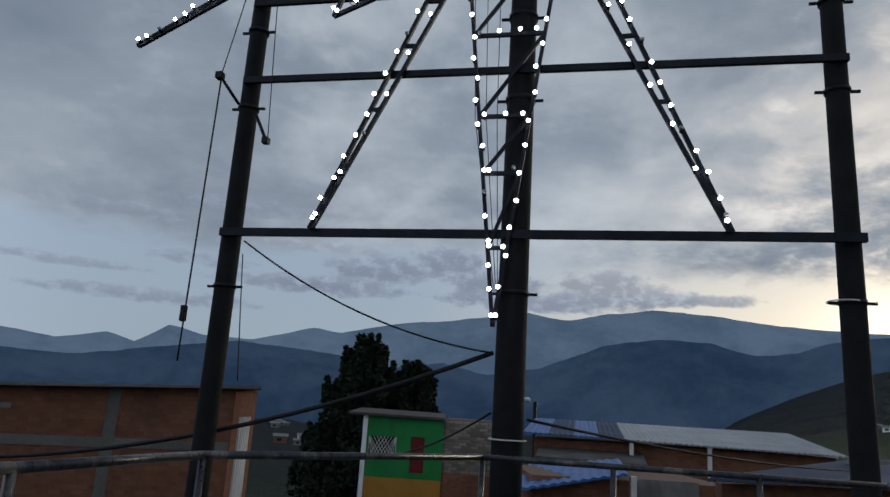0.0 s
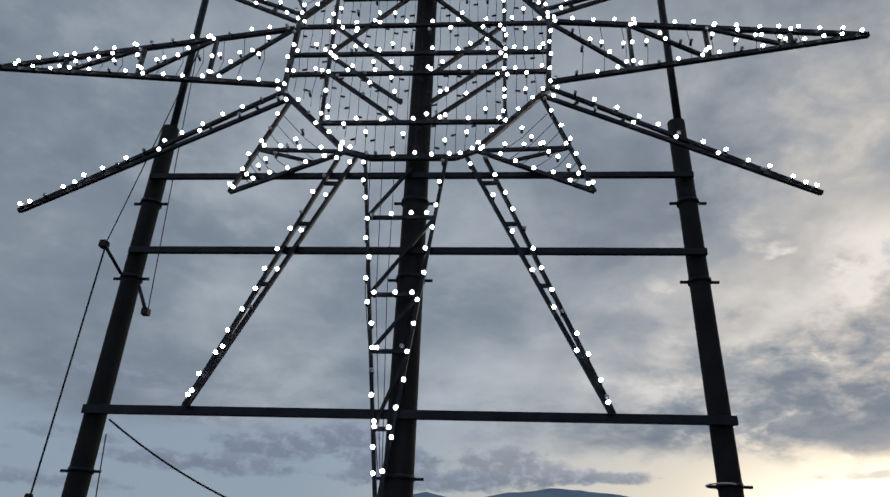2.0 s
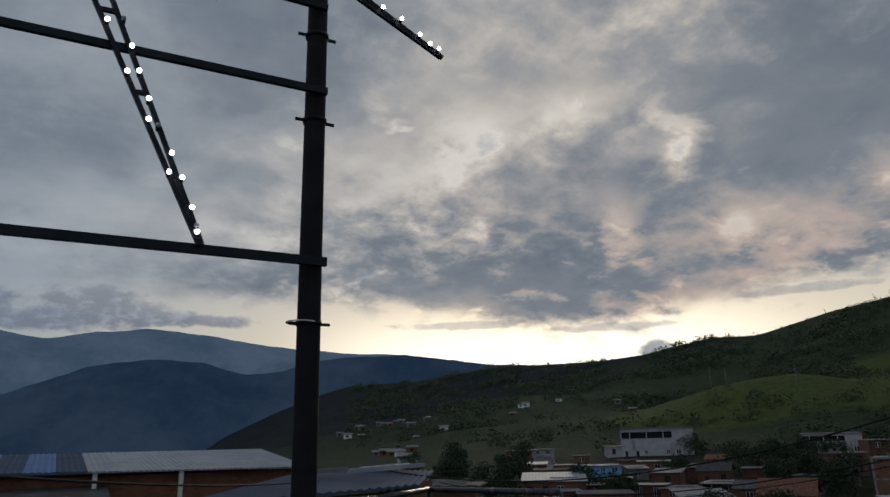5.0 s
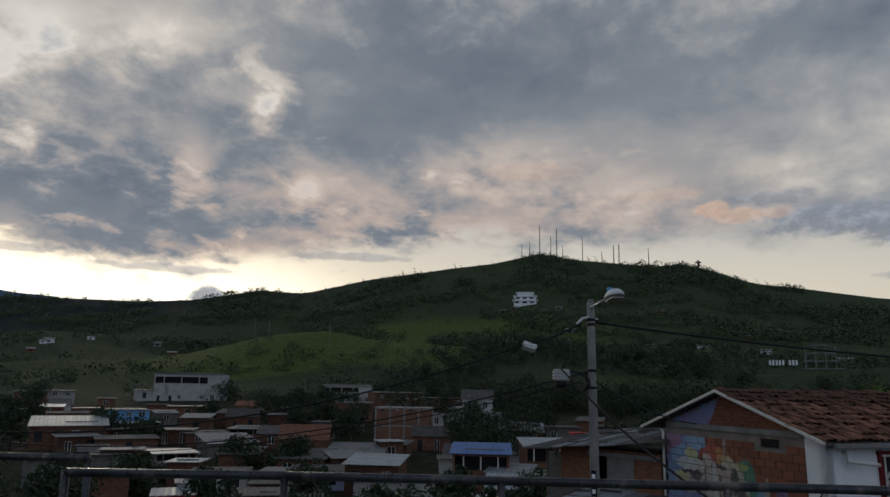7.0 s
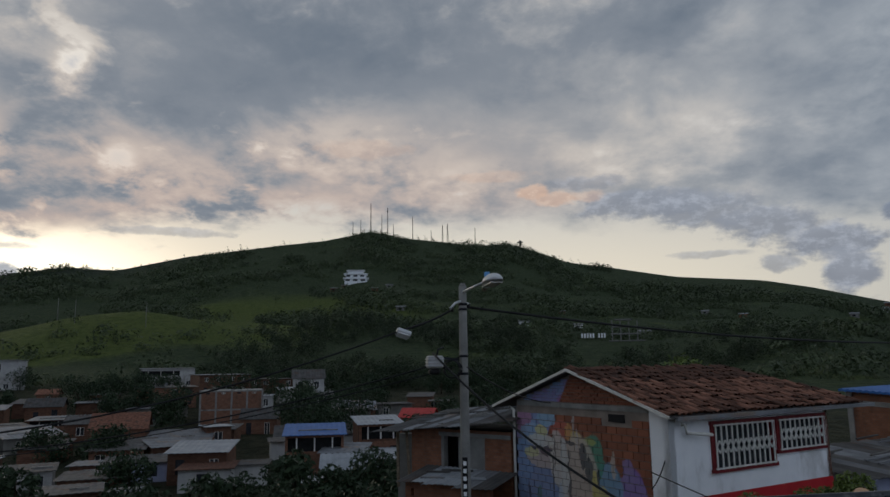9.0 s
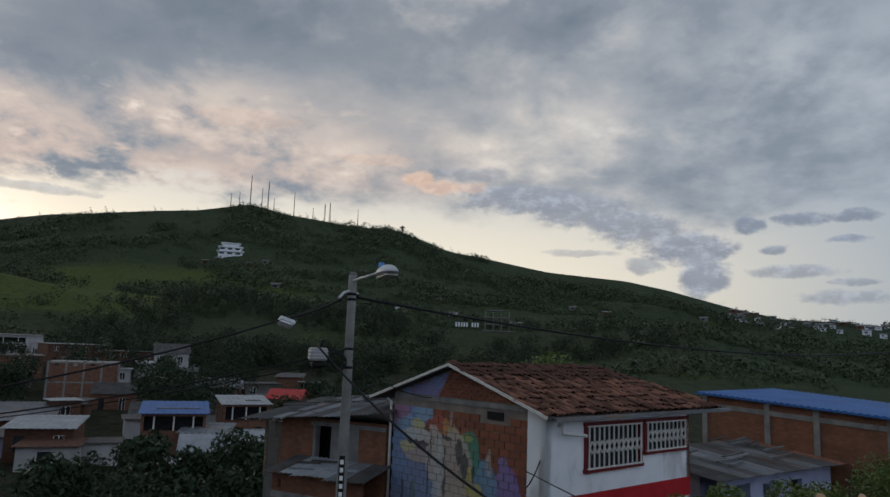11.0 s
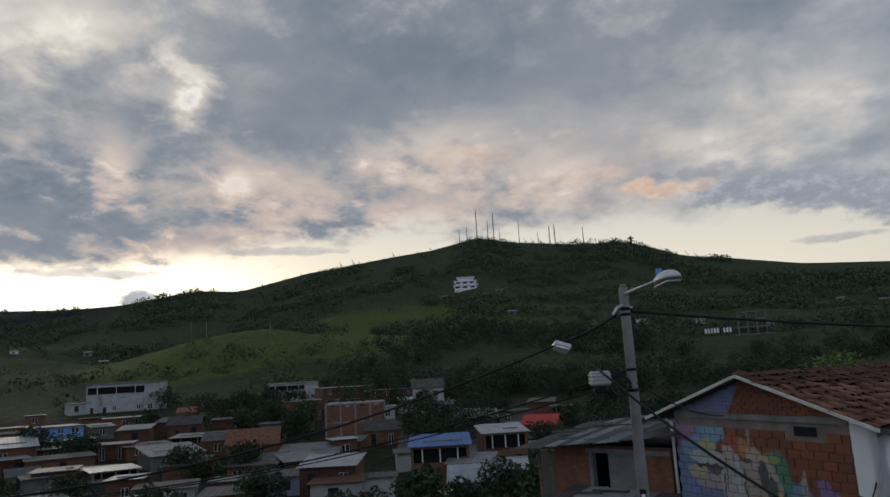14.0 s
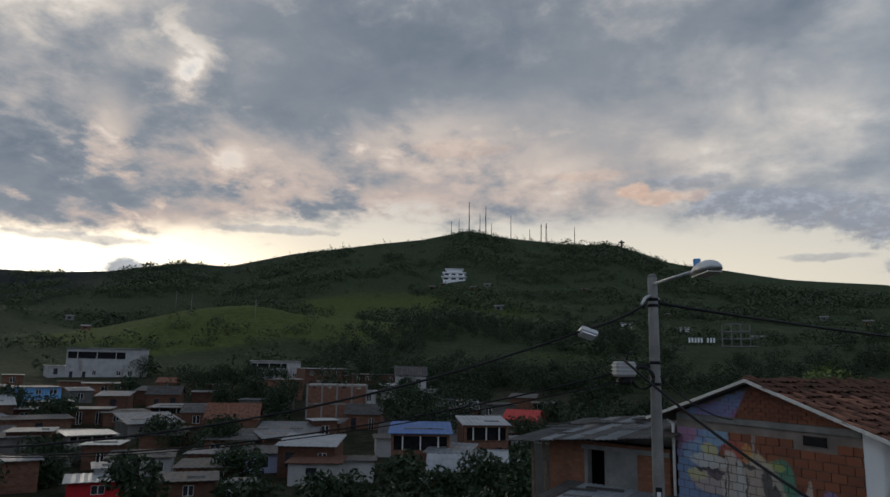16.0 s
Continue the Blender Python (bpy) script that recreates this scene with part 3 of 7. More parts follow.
def ground_z(x, y):
    r, az = math.hypot(x, y), math.degrees(math.atan2(x, y))
    near = line(r, (0, -0.7), (7, -0.9), (11, -3.2), (20, -5.0), (40, -9.0), (60, -11.0), (95, -10.5), (130, -8.5), (190, -5.5))
    if r < 190:
        lift = 0.25 * noise.noise((x * 0.08, y * 0.08, 1.3)) * min(1.0, r / 30)
        return near + lift - line(az, (-40, 0.0), (-20, 0.06), (15, 0.06), (35, 0.0)) * max(0.0, r - 30)
    far = crest_distance(az)
    top = far * math.tan(radians(line(az, *CREST))) + 1.5
    low = near - line(az, (-40, 0.0), (-20, 0.06), (15, 0.06), (35, 0.0)) * 160
    s = (r - 190) / (far - 190)
    rough = noise.fractal((x * 0.006, y * 0.006, 0.5), 0.9, 2.1, 4)
    if s <= 1:
        z = low + (top - low) * (0.3 * s + 0.7 * s ** 1.9) + rough * 14 * s * (1 - s) * 4 * 0.8
    else:
        z = top - (r - far) * 0.12
    z += 15 * math.exp(-(((az - 57.5) / 6.5) ** 2) - ((r - 400) / 75) ** 2)
    z += 13 * math.exp(-(((az - 110) / 8) ** 2) - ((r - 330) / 80) ** 2)
    return max(z, -90.0)


def build_ground():
    rings = [0.0, 3.0, 6.0] + [6.0 * 1.075 ** k for k in range(1, 48)]
    outer = [k / 44 for k in range(1, 45)] + [1.05, 1.15, 1.4, 1.7]
    steps = 480
    verts, faces = [(0.0, 0.0, ground_z(0, 0.01))], []
    for n, r in enumerate(rings[1:] + outer):
        for k in range(steps):
            a = math.tau * k / steps
            az = math.degrees(math.atan2(math.sin(a), math.cos(a)))
            d = r if n < len(rings) - 1 else 186 + (crest_distance(az) - 186) * r
            x, y = d * math.sin(a), d * math.cos(a)
            verts.append((x, y, ground_z(x, y)))
    rings = rings + outer
    for k in range(steps):
        faces.append((0, 1 + (k + 1) % steps, 1 + k))
    for i in range(len(rings) - 2):
        o = 1 + i * steps
        for k in range(steps):
            j = (k + 1) % steps
            faces.append((o + k, o + j, o + steps + j, o + steps + k))
    me = bpy.data.meshes.new("ground")
    me.from_pydata(verts, [], faces)
    me.polygons.foreach_set("use_smooth", [True] * len(me.polygons))
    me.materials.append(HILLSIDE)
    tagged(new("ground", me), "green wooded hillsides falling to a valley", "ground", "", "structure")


build_ground()


def mountain_range(name, radius, profile, material, label, a0, a1, rough):
    """A far range with spurs: rows from its foot to its crest."""
    bm = bmesh.new()
    steps, rows = 360, 10
    grid = []
    for i in range(steps + 1):
        az = a0 + (a1 - a0) * i / steps
        crest = radius * math.tan(radians(line(az, *profile) + rough * noise.fractal((az * 0.35, radius * 0.01, 2.0), 0.8, 2.2, 5)))
        column = []
        for k in range(rows + 1):
            f = k / rows
            spur = 1 + 0.5 * noise.fractal((az * 0.15, f * 2.0, radius * 0.01), 0.9, 2.1, 3)
            r = radius - (1 - f) * radius * 0.16 * spur
            column.append(bm.verts.new((r * math.sin(radians(az)), r * math.cos(radians(az)), -120 + (crest + 120) * f ** 0.9)))
        grid.append(column)
    for a, b in zip(grid, grid[1:]):
        for k in range(rows):
            bm.faces.new((a[k], b[k], b[k + 1], a[k + 1]))
    return tagged(part(name, bm, material, None, "", True), label, "mountains", "", "structure")


# each range glows faintly in its own painted haze blue
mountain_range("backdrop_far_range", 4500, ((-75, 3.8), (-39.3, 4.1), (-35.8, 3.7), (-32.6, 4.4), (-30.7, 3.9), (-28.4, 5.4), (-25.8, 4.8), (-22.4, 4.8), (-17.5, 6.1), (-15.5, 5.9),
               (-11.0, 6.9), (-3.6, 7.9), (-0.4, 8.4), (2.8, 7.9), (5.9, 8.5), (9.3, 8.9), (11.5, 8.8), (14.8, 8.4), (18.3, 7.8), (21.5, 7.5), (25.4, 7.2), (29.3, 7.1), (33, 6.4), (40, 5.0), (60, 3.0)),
               far_hills("far_range_painted_haze", (0.046, 0.077, 0.125), (0.072, 0.107, 0.162)), "hazy blue far mountain range under low cloud", -75, 60, 0.10)
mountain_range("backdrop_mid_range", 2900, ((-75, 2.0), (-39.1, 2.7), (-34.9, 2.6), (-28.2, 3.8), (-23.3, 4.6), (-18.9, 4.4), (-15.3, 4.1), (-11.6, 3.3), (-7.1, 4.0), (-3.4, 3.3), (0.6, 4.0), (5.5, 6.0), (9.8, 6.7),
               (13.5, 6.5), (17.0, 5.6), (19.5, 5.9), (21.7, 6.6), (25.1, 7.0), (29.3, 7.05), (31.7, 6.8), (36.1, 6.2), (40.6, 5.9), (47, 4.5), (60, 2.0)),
               far_hills("mid_range_painted_haze", (0.012, 0.026, 0.053), (0.025, 0.043, 0.077)), "dark blue wooded ridges across the valley", -75, 60, 0.12)
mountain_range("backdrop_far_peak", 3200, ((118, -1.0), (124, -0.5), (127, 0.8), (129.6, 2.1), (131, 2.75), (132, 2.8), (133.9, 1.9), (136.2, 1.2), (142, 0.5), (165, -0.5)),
               far_hills("far_peak_painted_haze", (0.05, 0.075, 0.12), (0.075, 0.10, 0.15)), "lone blue peak in the distance", 118, 165, 0.08)

# ---- the terrace and its railing ----
terrace = part("terrace_floor", slab(bmesh.new(), (-9, -12, 0), (8.4, -12, 0), (4.7, 6.6, 0), (-3.0, 6.6, 0), 3.5), CONCRETE)
tagged(terrace, "grey concrete viewing terrace", "floor", "", "structure")


def railing(name, points, low, label, posts, sheet=False):
    base = Vector((points[0][0], points[0][1], 0))
    ob = thing(name, Matrix.Translation(base), label, "railing", "terrace railing")
    local = [Vector(p) - base for p in points]
    for a, b in zip(local, local[1:]):
        part("top_rail", tube(bmesh.new(), (a, b), 0.028, 10), RAIL, ob, "", True)
        for z in low:
            part("lower_rail", tube(bmesh.new(), (a - Vector((0, 0, a.z - z)), b - Vector((0, 0, b.z - z))), 0.018, 8), RAIL, ob, "", True)
        if sheet:
            part("panel", beam(bmesh.new(), a - Vector((0, 0, a.z - 0.23)), b - Vector((0, 0, b.z - 0.23)), 0.012, 0.42), RAIL, ob, "dark steel sheet below the rail")
    for p in posts:
        q = Vector((p[0], p[1], 0)) - base
        part("post", tube(bmesh.new(), (q, q + Vector((0, 0, p[2]))), 0.026, 8), RAIL, ob, "", True)
    return ob


railing("terrace_railing", [(-2.9, -1.5, 1.0), (-2.5, 2.4, 1.0), (-2.3, 3.9, 1.0), (-0.6, 5.93, 1.0), (2.73, 5.78, 1.0), (3.3, 5.76, 1.0), (4.3, 6.53, 1.0), (4.85, 5.1, 1.0)], (0.45,),
        "worn dark-painted tubular steel railing round the terrace", [(-2.3, 3.9, 1), (-0.6, 5.93, 1), (0.55, 5.88, 1), (1.75, 5.82, 1), (3.3, 5.76, 1), (4.3, 6.53, 1), (4.85, 5.1, 1), (-2.5, 2.4, 1)], True)
railing("stair_railing", [(4.12, 4.48, 1.0), (4.65, 3.2, 1.0), (5.08, 1.9, 1.0), (5.5, 0.6, 1.0), (6.15, -1.5, 1.0), (6.5, -3.0, 1.0)], (0.5,),
        "dark-blue tubular steel railing at the terrace edge", [(4.12, 4.48, 1), (4.65, 3.2, 1), (5.08, 1.9, 1), (5.5, 0.6, 1), (6.15, -1.5, 1), (6.5, -3.0, 1)])

# ---- the star of lights on its three poles ----
STAR = pose(-0.43, 7.5, 0, 0, 0, -math.degrees(math.atan(0.08)))


def mast(u, height, r0, r1, label):
    ob = thing("steel_pole", STAR @ pose(u, 0, -1.0), label, "pole", "poles of the star")
    part("shaft", tube(bmesh.new(), [(0, 0, height * k / 6 + (k > 0) * 0) for k in range(7)], r0, 20, r1), POLE, ob, "", True)
    for z in (2.75 + 1, 5.2 + 1, 6.35 + 1):
        if z < height:
            bm = tube(bmesh.new(), ((0, 0, z), (0, 0, z + 0.05)), r0 * 1.02, 20)
            part("clamp", bm, STEEL, ob, "", True)
            part("bolt", beam(bmesh.new(), (-r0 - 0.10, 0, z + 0.02), (r0 + 0.10, 0, z + 0.02), 0.03), STEEL, ob)
    return ob


mast(-3.69, 8.66, 0.140, 0.118, "dark weathered steel pole carrying crossbars")
mast(3.63, 8.70, 0.140, 0.118, "dark weathered steel pole carrying crossbars")
mast(0.0, 15.6, 0.185, 0.145, "tall dark centre pole of the light star")

star = thing("light_star", STAR, "large welded steel star set with white bulbs, mostly lit", "light star")
FRONT, MIDDLE = -0.25, -0.19
SPOTS = []      # bulb places on the frame


def rod(name, a, b, w=0.05, y=FRONT, bulbs=0.0):
    """A steel bar of the star from (u, z) to (u, z); bulbs: the gap between the bulbs on it."""
    part(name, beam(bmesh.new(), (a[0], y, a[1]), (b[0], y, b[1]), w, w, (0, 1, 0)), STEEL, star)
    if bulbs:
        n = max(1, int(math.dist(a, b) / bulbs))
        for i in range(n + 1):
            f = (i + 0.3) / (n + 0.6)
            SPOTS.append((a[0] + (b[0] - a[0]) * f, a[1] + (b[1] - a[1]) * f))


for z, half, w in ((3.45, 3.76, 0.10), (5.56, 3.72, 0.085), (6.71, 3.70, 0.075), (10.22, 3.62, 0.07), (10.82, 2.65, 0.06)):
    part("crossbar", beam(bmesh.new(), (-half, MIDDLE + 0.02, z), (half, MIDDLE + 0.02, z), 0.06, w, (0, 0, 1)), STEEL, star)
for s in (-1, 1):
    part("extension_pipe", tube(bmesh.new(), ((s * 3.66, 0, 7.6), (s * 3.68, 0, 10.3)), 0.055, 10), STEEL, star, "", True)

OCT = [(-0.62, 6.95), (0.55, 6.95), (0.82, 7.07), (1.84, 8.12), (1.90, 9.48), (1.32, 10.2), (0.55, 10.68), (-0.62, 10.68), (-1.12, 10.4), (-1.93, 9.56), (-2.0, 8.12), (-0.98, 7.06)]
for a, b in zip(OCT, OCT[1:] + OCT[:1]):
    rod("ring_bar", a, b, 0.07, bulbs=0.27)
for a, b in (((-1.98, 8.83), (1.87, 8.83)), ((-1.98, 8.45), (1.86, 8.45)), ((-1.42, 7.55), (1.25, 7.55)), ((-1.97, 9.40), (1.88, 9.40)), ((-1.3, 9.98), (1.28, 9.98))):
    rod("cross_tie", a, b, 0.055, bulbs=0.42)
for u in (-1.38, 1.22):
    rod("upright_tie", (u, 7.55), (u, 10.05), 0.05, bulbs=0.36)
for s, c in ((-1, -0.05), (1, -0.05)):
    for a, b in (((0.2, 9.98), (1.36, 8.83)), ((0.2, 7.55), (1.30, 8.45)), ((1.36, 8.83), (0.2, 7.9)), ((0.25, 8.45), (1.3, 9.4))):
        rod("diagonal", (c + s * a[0], a[1]), (c + s * b[0], b[1]), 0.05, bulbs=0.5)
for s in (-1, 1):
    c = -0.06
    at = lambda u, z: (c + s * u, z)
    # long side arms, triangular trusses
    tip, up, low = at(6.52, 8.86 + 0.195 * s), at(1.93, 9.40 + 0.03 * s), at(1.93, 8.25)
    rod("arm_chord", up, tip, 0.065, bulbs=0.30)
    rod("arm_chord", low, tip, 0.065, bulbs=0.30)
    previous = up
    for k, f in enumerate((0.26, 0.5, 0.76)):
        hi = (up[0] + (tip[0] - up[0]) * f, up[1] + (tip[1] - up[1]) * f)
        lo = (low[0] + (tip[0] - low[0]) * f, low[1] + (tip[1] - low[1]) * f)
        rod("arm_upright", hi, lo, 0.055, bulbs=0.32)
        rod("arm_brace", previous, lo, 0.05, bulbs=0.36)
        previous = hi
    for f in np.linspace(0.10, 0.92, 13):
        hi = (up[0] + (tip[0] - up[0]) * f, up[1] + (tip[1] - up[1]) * f)
        lo = (low[0] + (tip[0] - low[0]) * f, low[1] + (tip[1] - low[1]) * f)
        part("wire", tube(bmesh.new(), ((hi[0], FRONT, hi[1]), (hi[0] + 0.05, FRONT + 0.04, (hi[1] + lo[1]) / 2), (lo[0], FRONT, lo[1])), 0.005, 5), CABLE, star)
        if hi[1] - lo[1] > 0.3:
            SPOTS.append((hi[0], (hi[1] + lo[1]) / 2 + 0.05 * math.sin(40 * f)))
    # double-bar rays
    for a0, a1, tip in ((at(1.92, 8.14), at(1.82, 8.0), at(5.32, 6.24 + 0.13 * s)), (at(1.85, 9.66), at(1.93, 9.52), at(5.34, 11.03 - 0.18 * s)), (at(1.0, 6.96), at(0.76, 6.95), at(2.46, 3.48)), (at(1.0, 10.62), at(0.76, 10.7), at(2.3, 14.0))):
        rod("ray_bar", a0, tip, 0.05, bulbs=0.30)
        rod("ray_bar", a1, (tip[0] - 0.03 * s, tip[1]), 0.05, bulbs=0.62)
        for f in (0.12, 0.3, 0.55, 0.8):
            rod("rung", tuple(np.array(a0) + f * (np.array(tip) - a0)), tuple(np.array(a1) + f * (np.array(tip) - a1)), 0.045)
    # corner fins
    for p, q, tip in ((at(1.81, 7.96), at(0.9, 7.06), at(2.44, 6.40)), (at(1.80, 9.68), at(1.0, 10.45), at(2.33, 10.78))):
        inner = [tuple((np.array(e) * 0.45 + np.array(tip) * 0.55)) for e in (p, q)]
        rod("fin_bar", p, tip, 0.05, bulbs=0.26)
        rod("fin_bar", q, tip, 0.05, bulbs=0.26)
        rod("fin_tie", inner[0], q, 0.045, bulbs=0.3)
        rod("fin_tie", inner[0], tuple((np.array(inner[1]) + q) / 2), 0.04)
        for f in np.linspace(0.15, 0.8, 7):
            u, v = (tuple(np.array(e) + f * (np.array(tip) - e)) for e in (p, q))
            part("wire", tube(bmesh.new(), ((u[0], FRONT, u[1]), ((u[0] + v[0]) / 2, FRONT + 0.03, (u[1] + v[1]) / 2 - 0.04), (v[0], FRONT, v[1])), 0.005, 5), CABLE, star)
            SPOTS.append(((u[0] + v[0]) / 2, (u[1] + v[1]) / 2))
# the long ladder that tapers to the foot, and its twin above
for top, foot, z in ((6.92, (-0.19, 2.35), 1), (10.7, (-0.05, 15.0), -1)):
    left, right = (-0.69, top), (0.42, top)
    rod("ladder_rail", left, foot, 0.045, bulbs=0.30)
    rod("ladder_rail", right, foot, 0.045, bulbs=0.34)
    previous = None
    for k, f in enumerate((0.20, 0.44, 0.60, 0.80)):
        p, q = (tuple(np.array(e) + f * (np.array(foot) - e)) for e in (left, right))
        rod("ladder_rung", p, q, 0.045, bulbs=0.25)
        rod("ladder_brace", p, previous or (-0.05, top - z * 0.15), 0.04)
        previous = q
    for k in range(4):
        p = (-0.62 + 0.17 * k, top)
        part("wire", tube(bmesh.new(), ((p[0], FRONT, p[1]), (p[0] * 0.8 - 0.03, FRONT + 0.03, top - z * 2.0), (foot[0] + 0.02 * k, FRONT, foot[1] + z * 0.4)), 0.005, 5), CABLE, star)
# hanging strings inside the ring
dice = random.Random(11)
OFF = []
for k in range(27):
    u = -1.85 + 3.65 * k / 26
    edge = abs(u + 0.05) - 0.6
    lo, hi = 6.97 + max(0.0, edge) * 0.98, 10.66 - max(0.0, edge) * 0.86
    points = [(u + dice.uniform(-0.02, 0.02), FRONT + 0.02, lo + (hi - lo) * i / 7) for i in range(8)]
    part("wire", tube(bmesh.new(), points, 0.0045, 5), CABLE, star)
    z = lo + dice.uniform(0.1, 0.4)
    while z < hi - 0.1:
        if k % 2 == 0 and dice.random() < 0.6:
            SPOTS.append((u, z))
        elif dice.random() < 0.8:
            OFF.append((u, z))
        z += dice.uniform(0.30, 0.48)

bulb_bm = bmesh.new()
bmesh.ops.create_icosphere(bulb_bm, subdivisions=2, radius=0.027)
bulb_mesh = bpy.data.meshes.new("bulb")
bulb_bm.to_mesh(bulb_mesh)
bulb_bm.free()
bulb_mesh.materials.append(BULB_LIT)
for p in bulb_mesh.polygons:
    p.use_smooth = True
sockets, dead, more = bmesh.new(), bmesh.new(), bmesh.new()
lit = [p for p in SPOTS if p[1] < 11.6]
dice.shuffle(lit)
single = 0
for n, (u, z) in enumerate(lit):
    shift = (dice.uniform(-0.03, 0.03), dice.uniform(0.0, 0.05))
    spot = (u + shift[0], FRONT - 0.075, z + shift[1])
    tube(sockets, (spot, (spot[0], FRONT, spot[2] - 0.03)), 0.02, 6)
    if n % 6 == 5:
        bmesh.ops.create_icosphere(dead, subdivisions=1, radius=0.03, matrix=Matrix.Translation(spot))
    elif single < 300:
        share("bulb", bulb_mesh, star, Matrix.Translation(spot))
        single += 1
    else:
        bmesh.ops.create_icosphere(more, subdivisions=2, radius=0.027, matrix=Matrix.Translation(spot))
tagged(part("bulb_string", more, BULB_LIT, star, "lit white bulbs"), kind="stuff")
for u, z in OFF:
    tube(sockets, ((u, FRONT + 0.02, z), (u + dice.choice((-1, 1)) * 0.06, FRONT, z - 0.03)), 0.016, 5)
tagged(part("socket_string", sockets, CABLE, star, "black bulb sockets"), kind="stuff")
tagged(part("unlit_string", dead, BULB_OFF, star, "clear unlit bulbs"), kind="stuff")

# bracket and cables at the pole of the left side
bracket = thing("cable_bracket", STAR @ pose(-3.64, 0, 5.15), "small steel cable bracket clamped on the pole", "bracket")
part("arm", tube(bmesh.new(), ((-0.15, -0.1, 0.1), (-0.36, -0.30, 0.42)), 0.022, 8), STEEL, bracket, "", True)
part("arm", tube(bmesh.new(), ((0.12, -0.1, -0.05), (0.42, -0.3, -0.52)), 0.022, 8), STEEL, bracket, "", True)
part("insulator", box(bmesh.new(), (-0.41, -0.35, 0.38), (-0.32, -0.25, 0.47)), CABLE, bracket)
part("insulator", box(bmesh.new(), (0.38, -0.35, -0.56), (0.46, -0.26, -0.48)), CABLE, bracket)

# ---- greenery ----
def leaf_mesh(name, clumps, material, count, size, flat=0.5, seed=1):
    """Many small two-triangle leaves round the clump centres (x, y, z, radius)."""
    rng = np.random.default_rng(seed)
    clumps = np.repeat(np.array(clumps, float), count, axis=0)
    total = len(clumps)
    unit = lambda v: v / (np.linalg.norm(v, axis=1, keepdims=True) + 1e-6)
    d = unit(rng.normal(size=(total, 3)))
    p = clumps[:, :3] + d * clumps[:, 3:] * rng.uniform(0.35, 1.0, (total, 1)) ** 0.5
    n = d * (1 - flat) + rng.normal(size=(total, 3)) * flat
    a = unit(np.cross(n, rng.normal(size=(total, 3))))
    b = unit(np.cross(n, a))
    s = np.repeat(np.broadcast_to(np.asarray(size, float), (total // count,)), count)[:, None] * rng.uniform(0.6, 1.4, (total, 1))
    verts = np.stack((p - a * s, p + b * s * 0.42, p + a * s, p - b * s * 0.42 + n * 0.2 * s), 1).reshape(-1, 3)
    o = np.arange(total)[:, None] * 4
    faces = np.concatenate((o + (0, 1, 2), o + (0, 2, 3)), 1).reshape(-1, 3)
    me = bpy.data.meshes.new(name)
    me.from_pydata(verts.tolist(), [], faces.tolist())
    me.materials.append(material)
    return me


def tree(name, x, y, base, height, spread, material, label, seed, leaves=60, size=0.22, trunk=0.16, category="tree", low=0.35):
    rng = random.Random(seed)
    ob = thing(name, Matrix.Translation((x, y, base)), label, category)
    part("trunk", tube(bmesh.new(), [(0, 0, 0), (0.05 * height * rng.uniform(-1, 1) * 0.4, 0, height * 0.4), (0, 0, height * 0.8)], trunk, 8, trunk * 0.4), BARK, ob, "", True)
    clumps = []
    for k in range(18):
        a, f = rng.uniform(0, math.tau), rng.uniform(low, 1.0)
        out = spread * (1.0 - 0.55 * abs(f - 0.6) / 0.4) * rng.uniform(0.35, 1.0)
        c = (math.cos(a) * out, math.sin(a) * out, height * f - spread * 0.2)
        clumps.append((*c, spread * rng.uniform(0.28, 0.48)))
        if k % 4 == 0:
            part("limb", tube(bmesh.new(), [(0, 0, height * f * 0.5), (c[0] * 0.5, c[1] * 0.5, c[2] * 0.8), c], trunk * 0.4, 6, trunk * 0.1), BARK, ob, "", True)
    crown = new("crown", leaf_mesh("crown", clumps, material, leaves, size, 0.5, seed))
    crown.parent = ob
    return ob


def conifer(x, y, base, height, spread, seed):
    """A spruce-like tree: tiers of drooping twigs with tufted tips."""
    rng = random.Random(seed)
    ob = thing("conifer_tree", Matrix.Translation((x, y, base)), "dark bushy conifer behind the houses", "tree")
    part("trunk", tube(bmesh.new(), [(0, 0, 0), (0, 0, height * 0.5), (0, 0, height)], 0.3, 8, 0.05), BARK, ob, "", True)
    clumps = []
    for k in range(170):
        f = rng.uniform(0.3, 1.0)
        reach = spread * (1 - f) ** 0.55 * rng.uniform(0.45, 1.1)
        a = rng.uniform(0, math.tau)
        clumps.append((math.cos(a) * reach, math.sin(a) * reach, height * f + 0.15 * reach, 0.30 + 0.55 * (1 - f) * rng.uniform(0.6, 1.2)))
        clumps += [(math.cos(a) * reach * (1 + 0.03 * i), math.sin(a) * reach * (1 + 0.03 * i), height * f + 0.15 * reach + 0.34 * i, 0.30 - 0.05 * i) for i in (1, 2, 3)]
        if k % 6 == 0:
            part("branch", tube(bmesh.new(), [(0, 0, height * f * 0.95), (math.cos(a) * reach, math.sin(a) * reach, height * f + 0.15 * reach)], 0.05, 5, 0.02), BARK, ob, "", True)
    crown = new("crown", leaf_mesh("crown", clumps, NEEDLE, 60, 0.17, 0.6, seed))
    crown.parent = ob


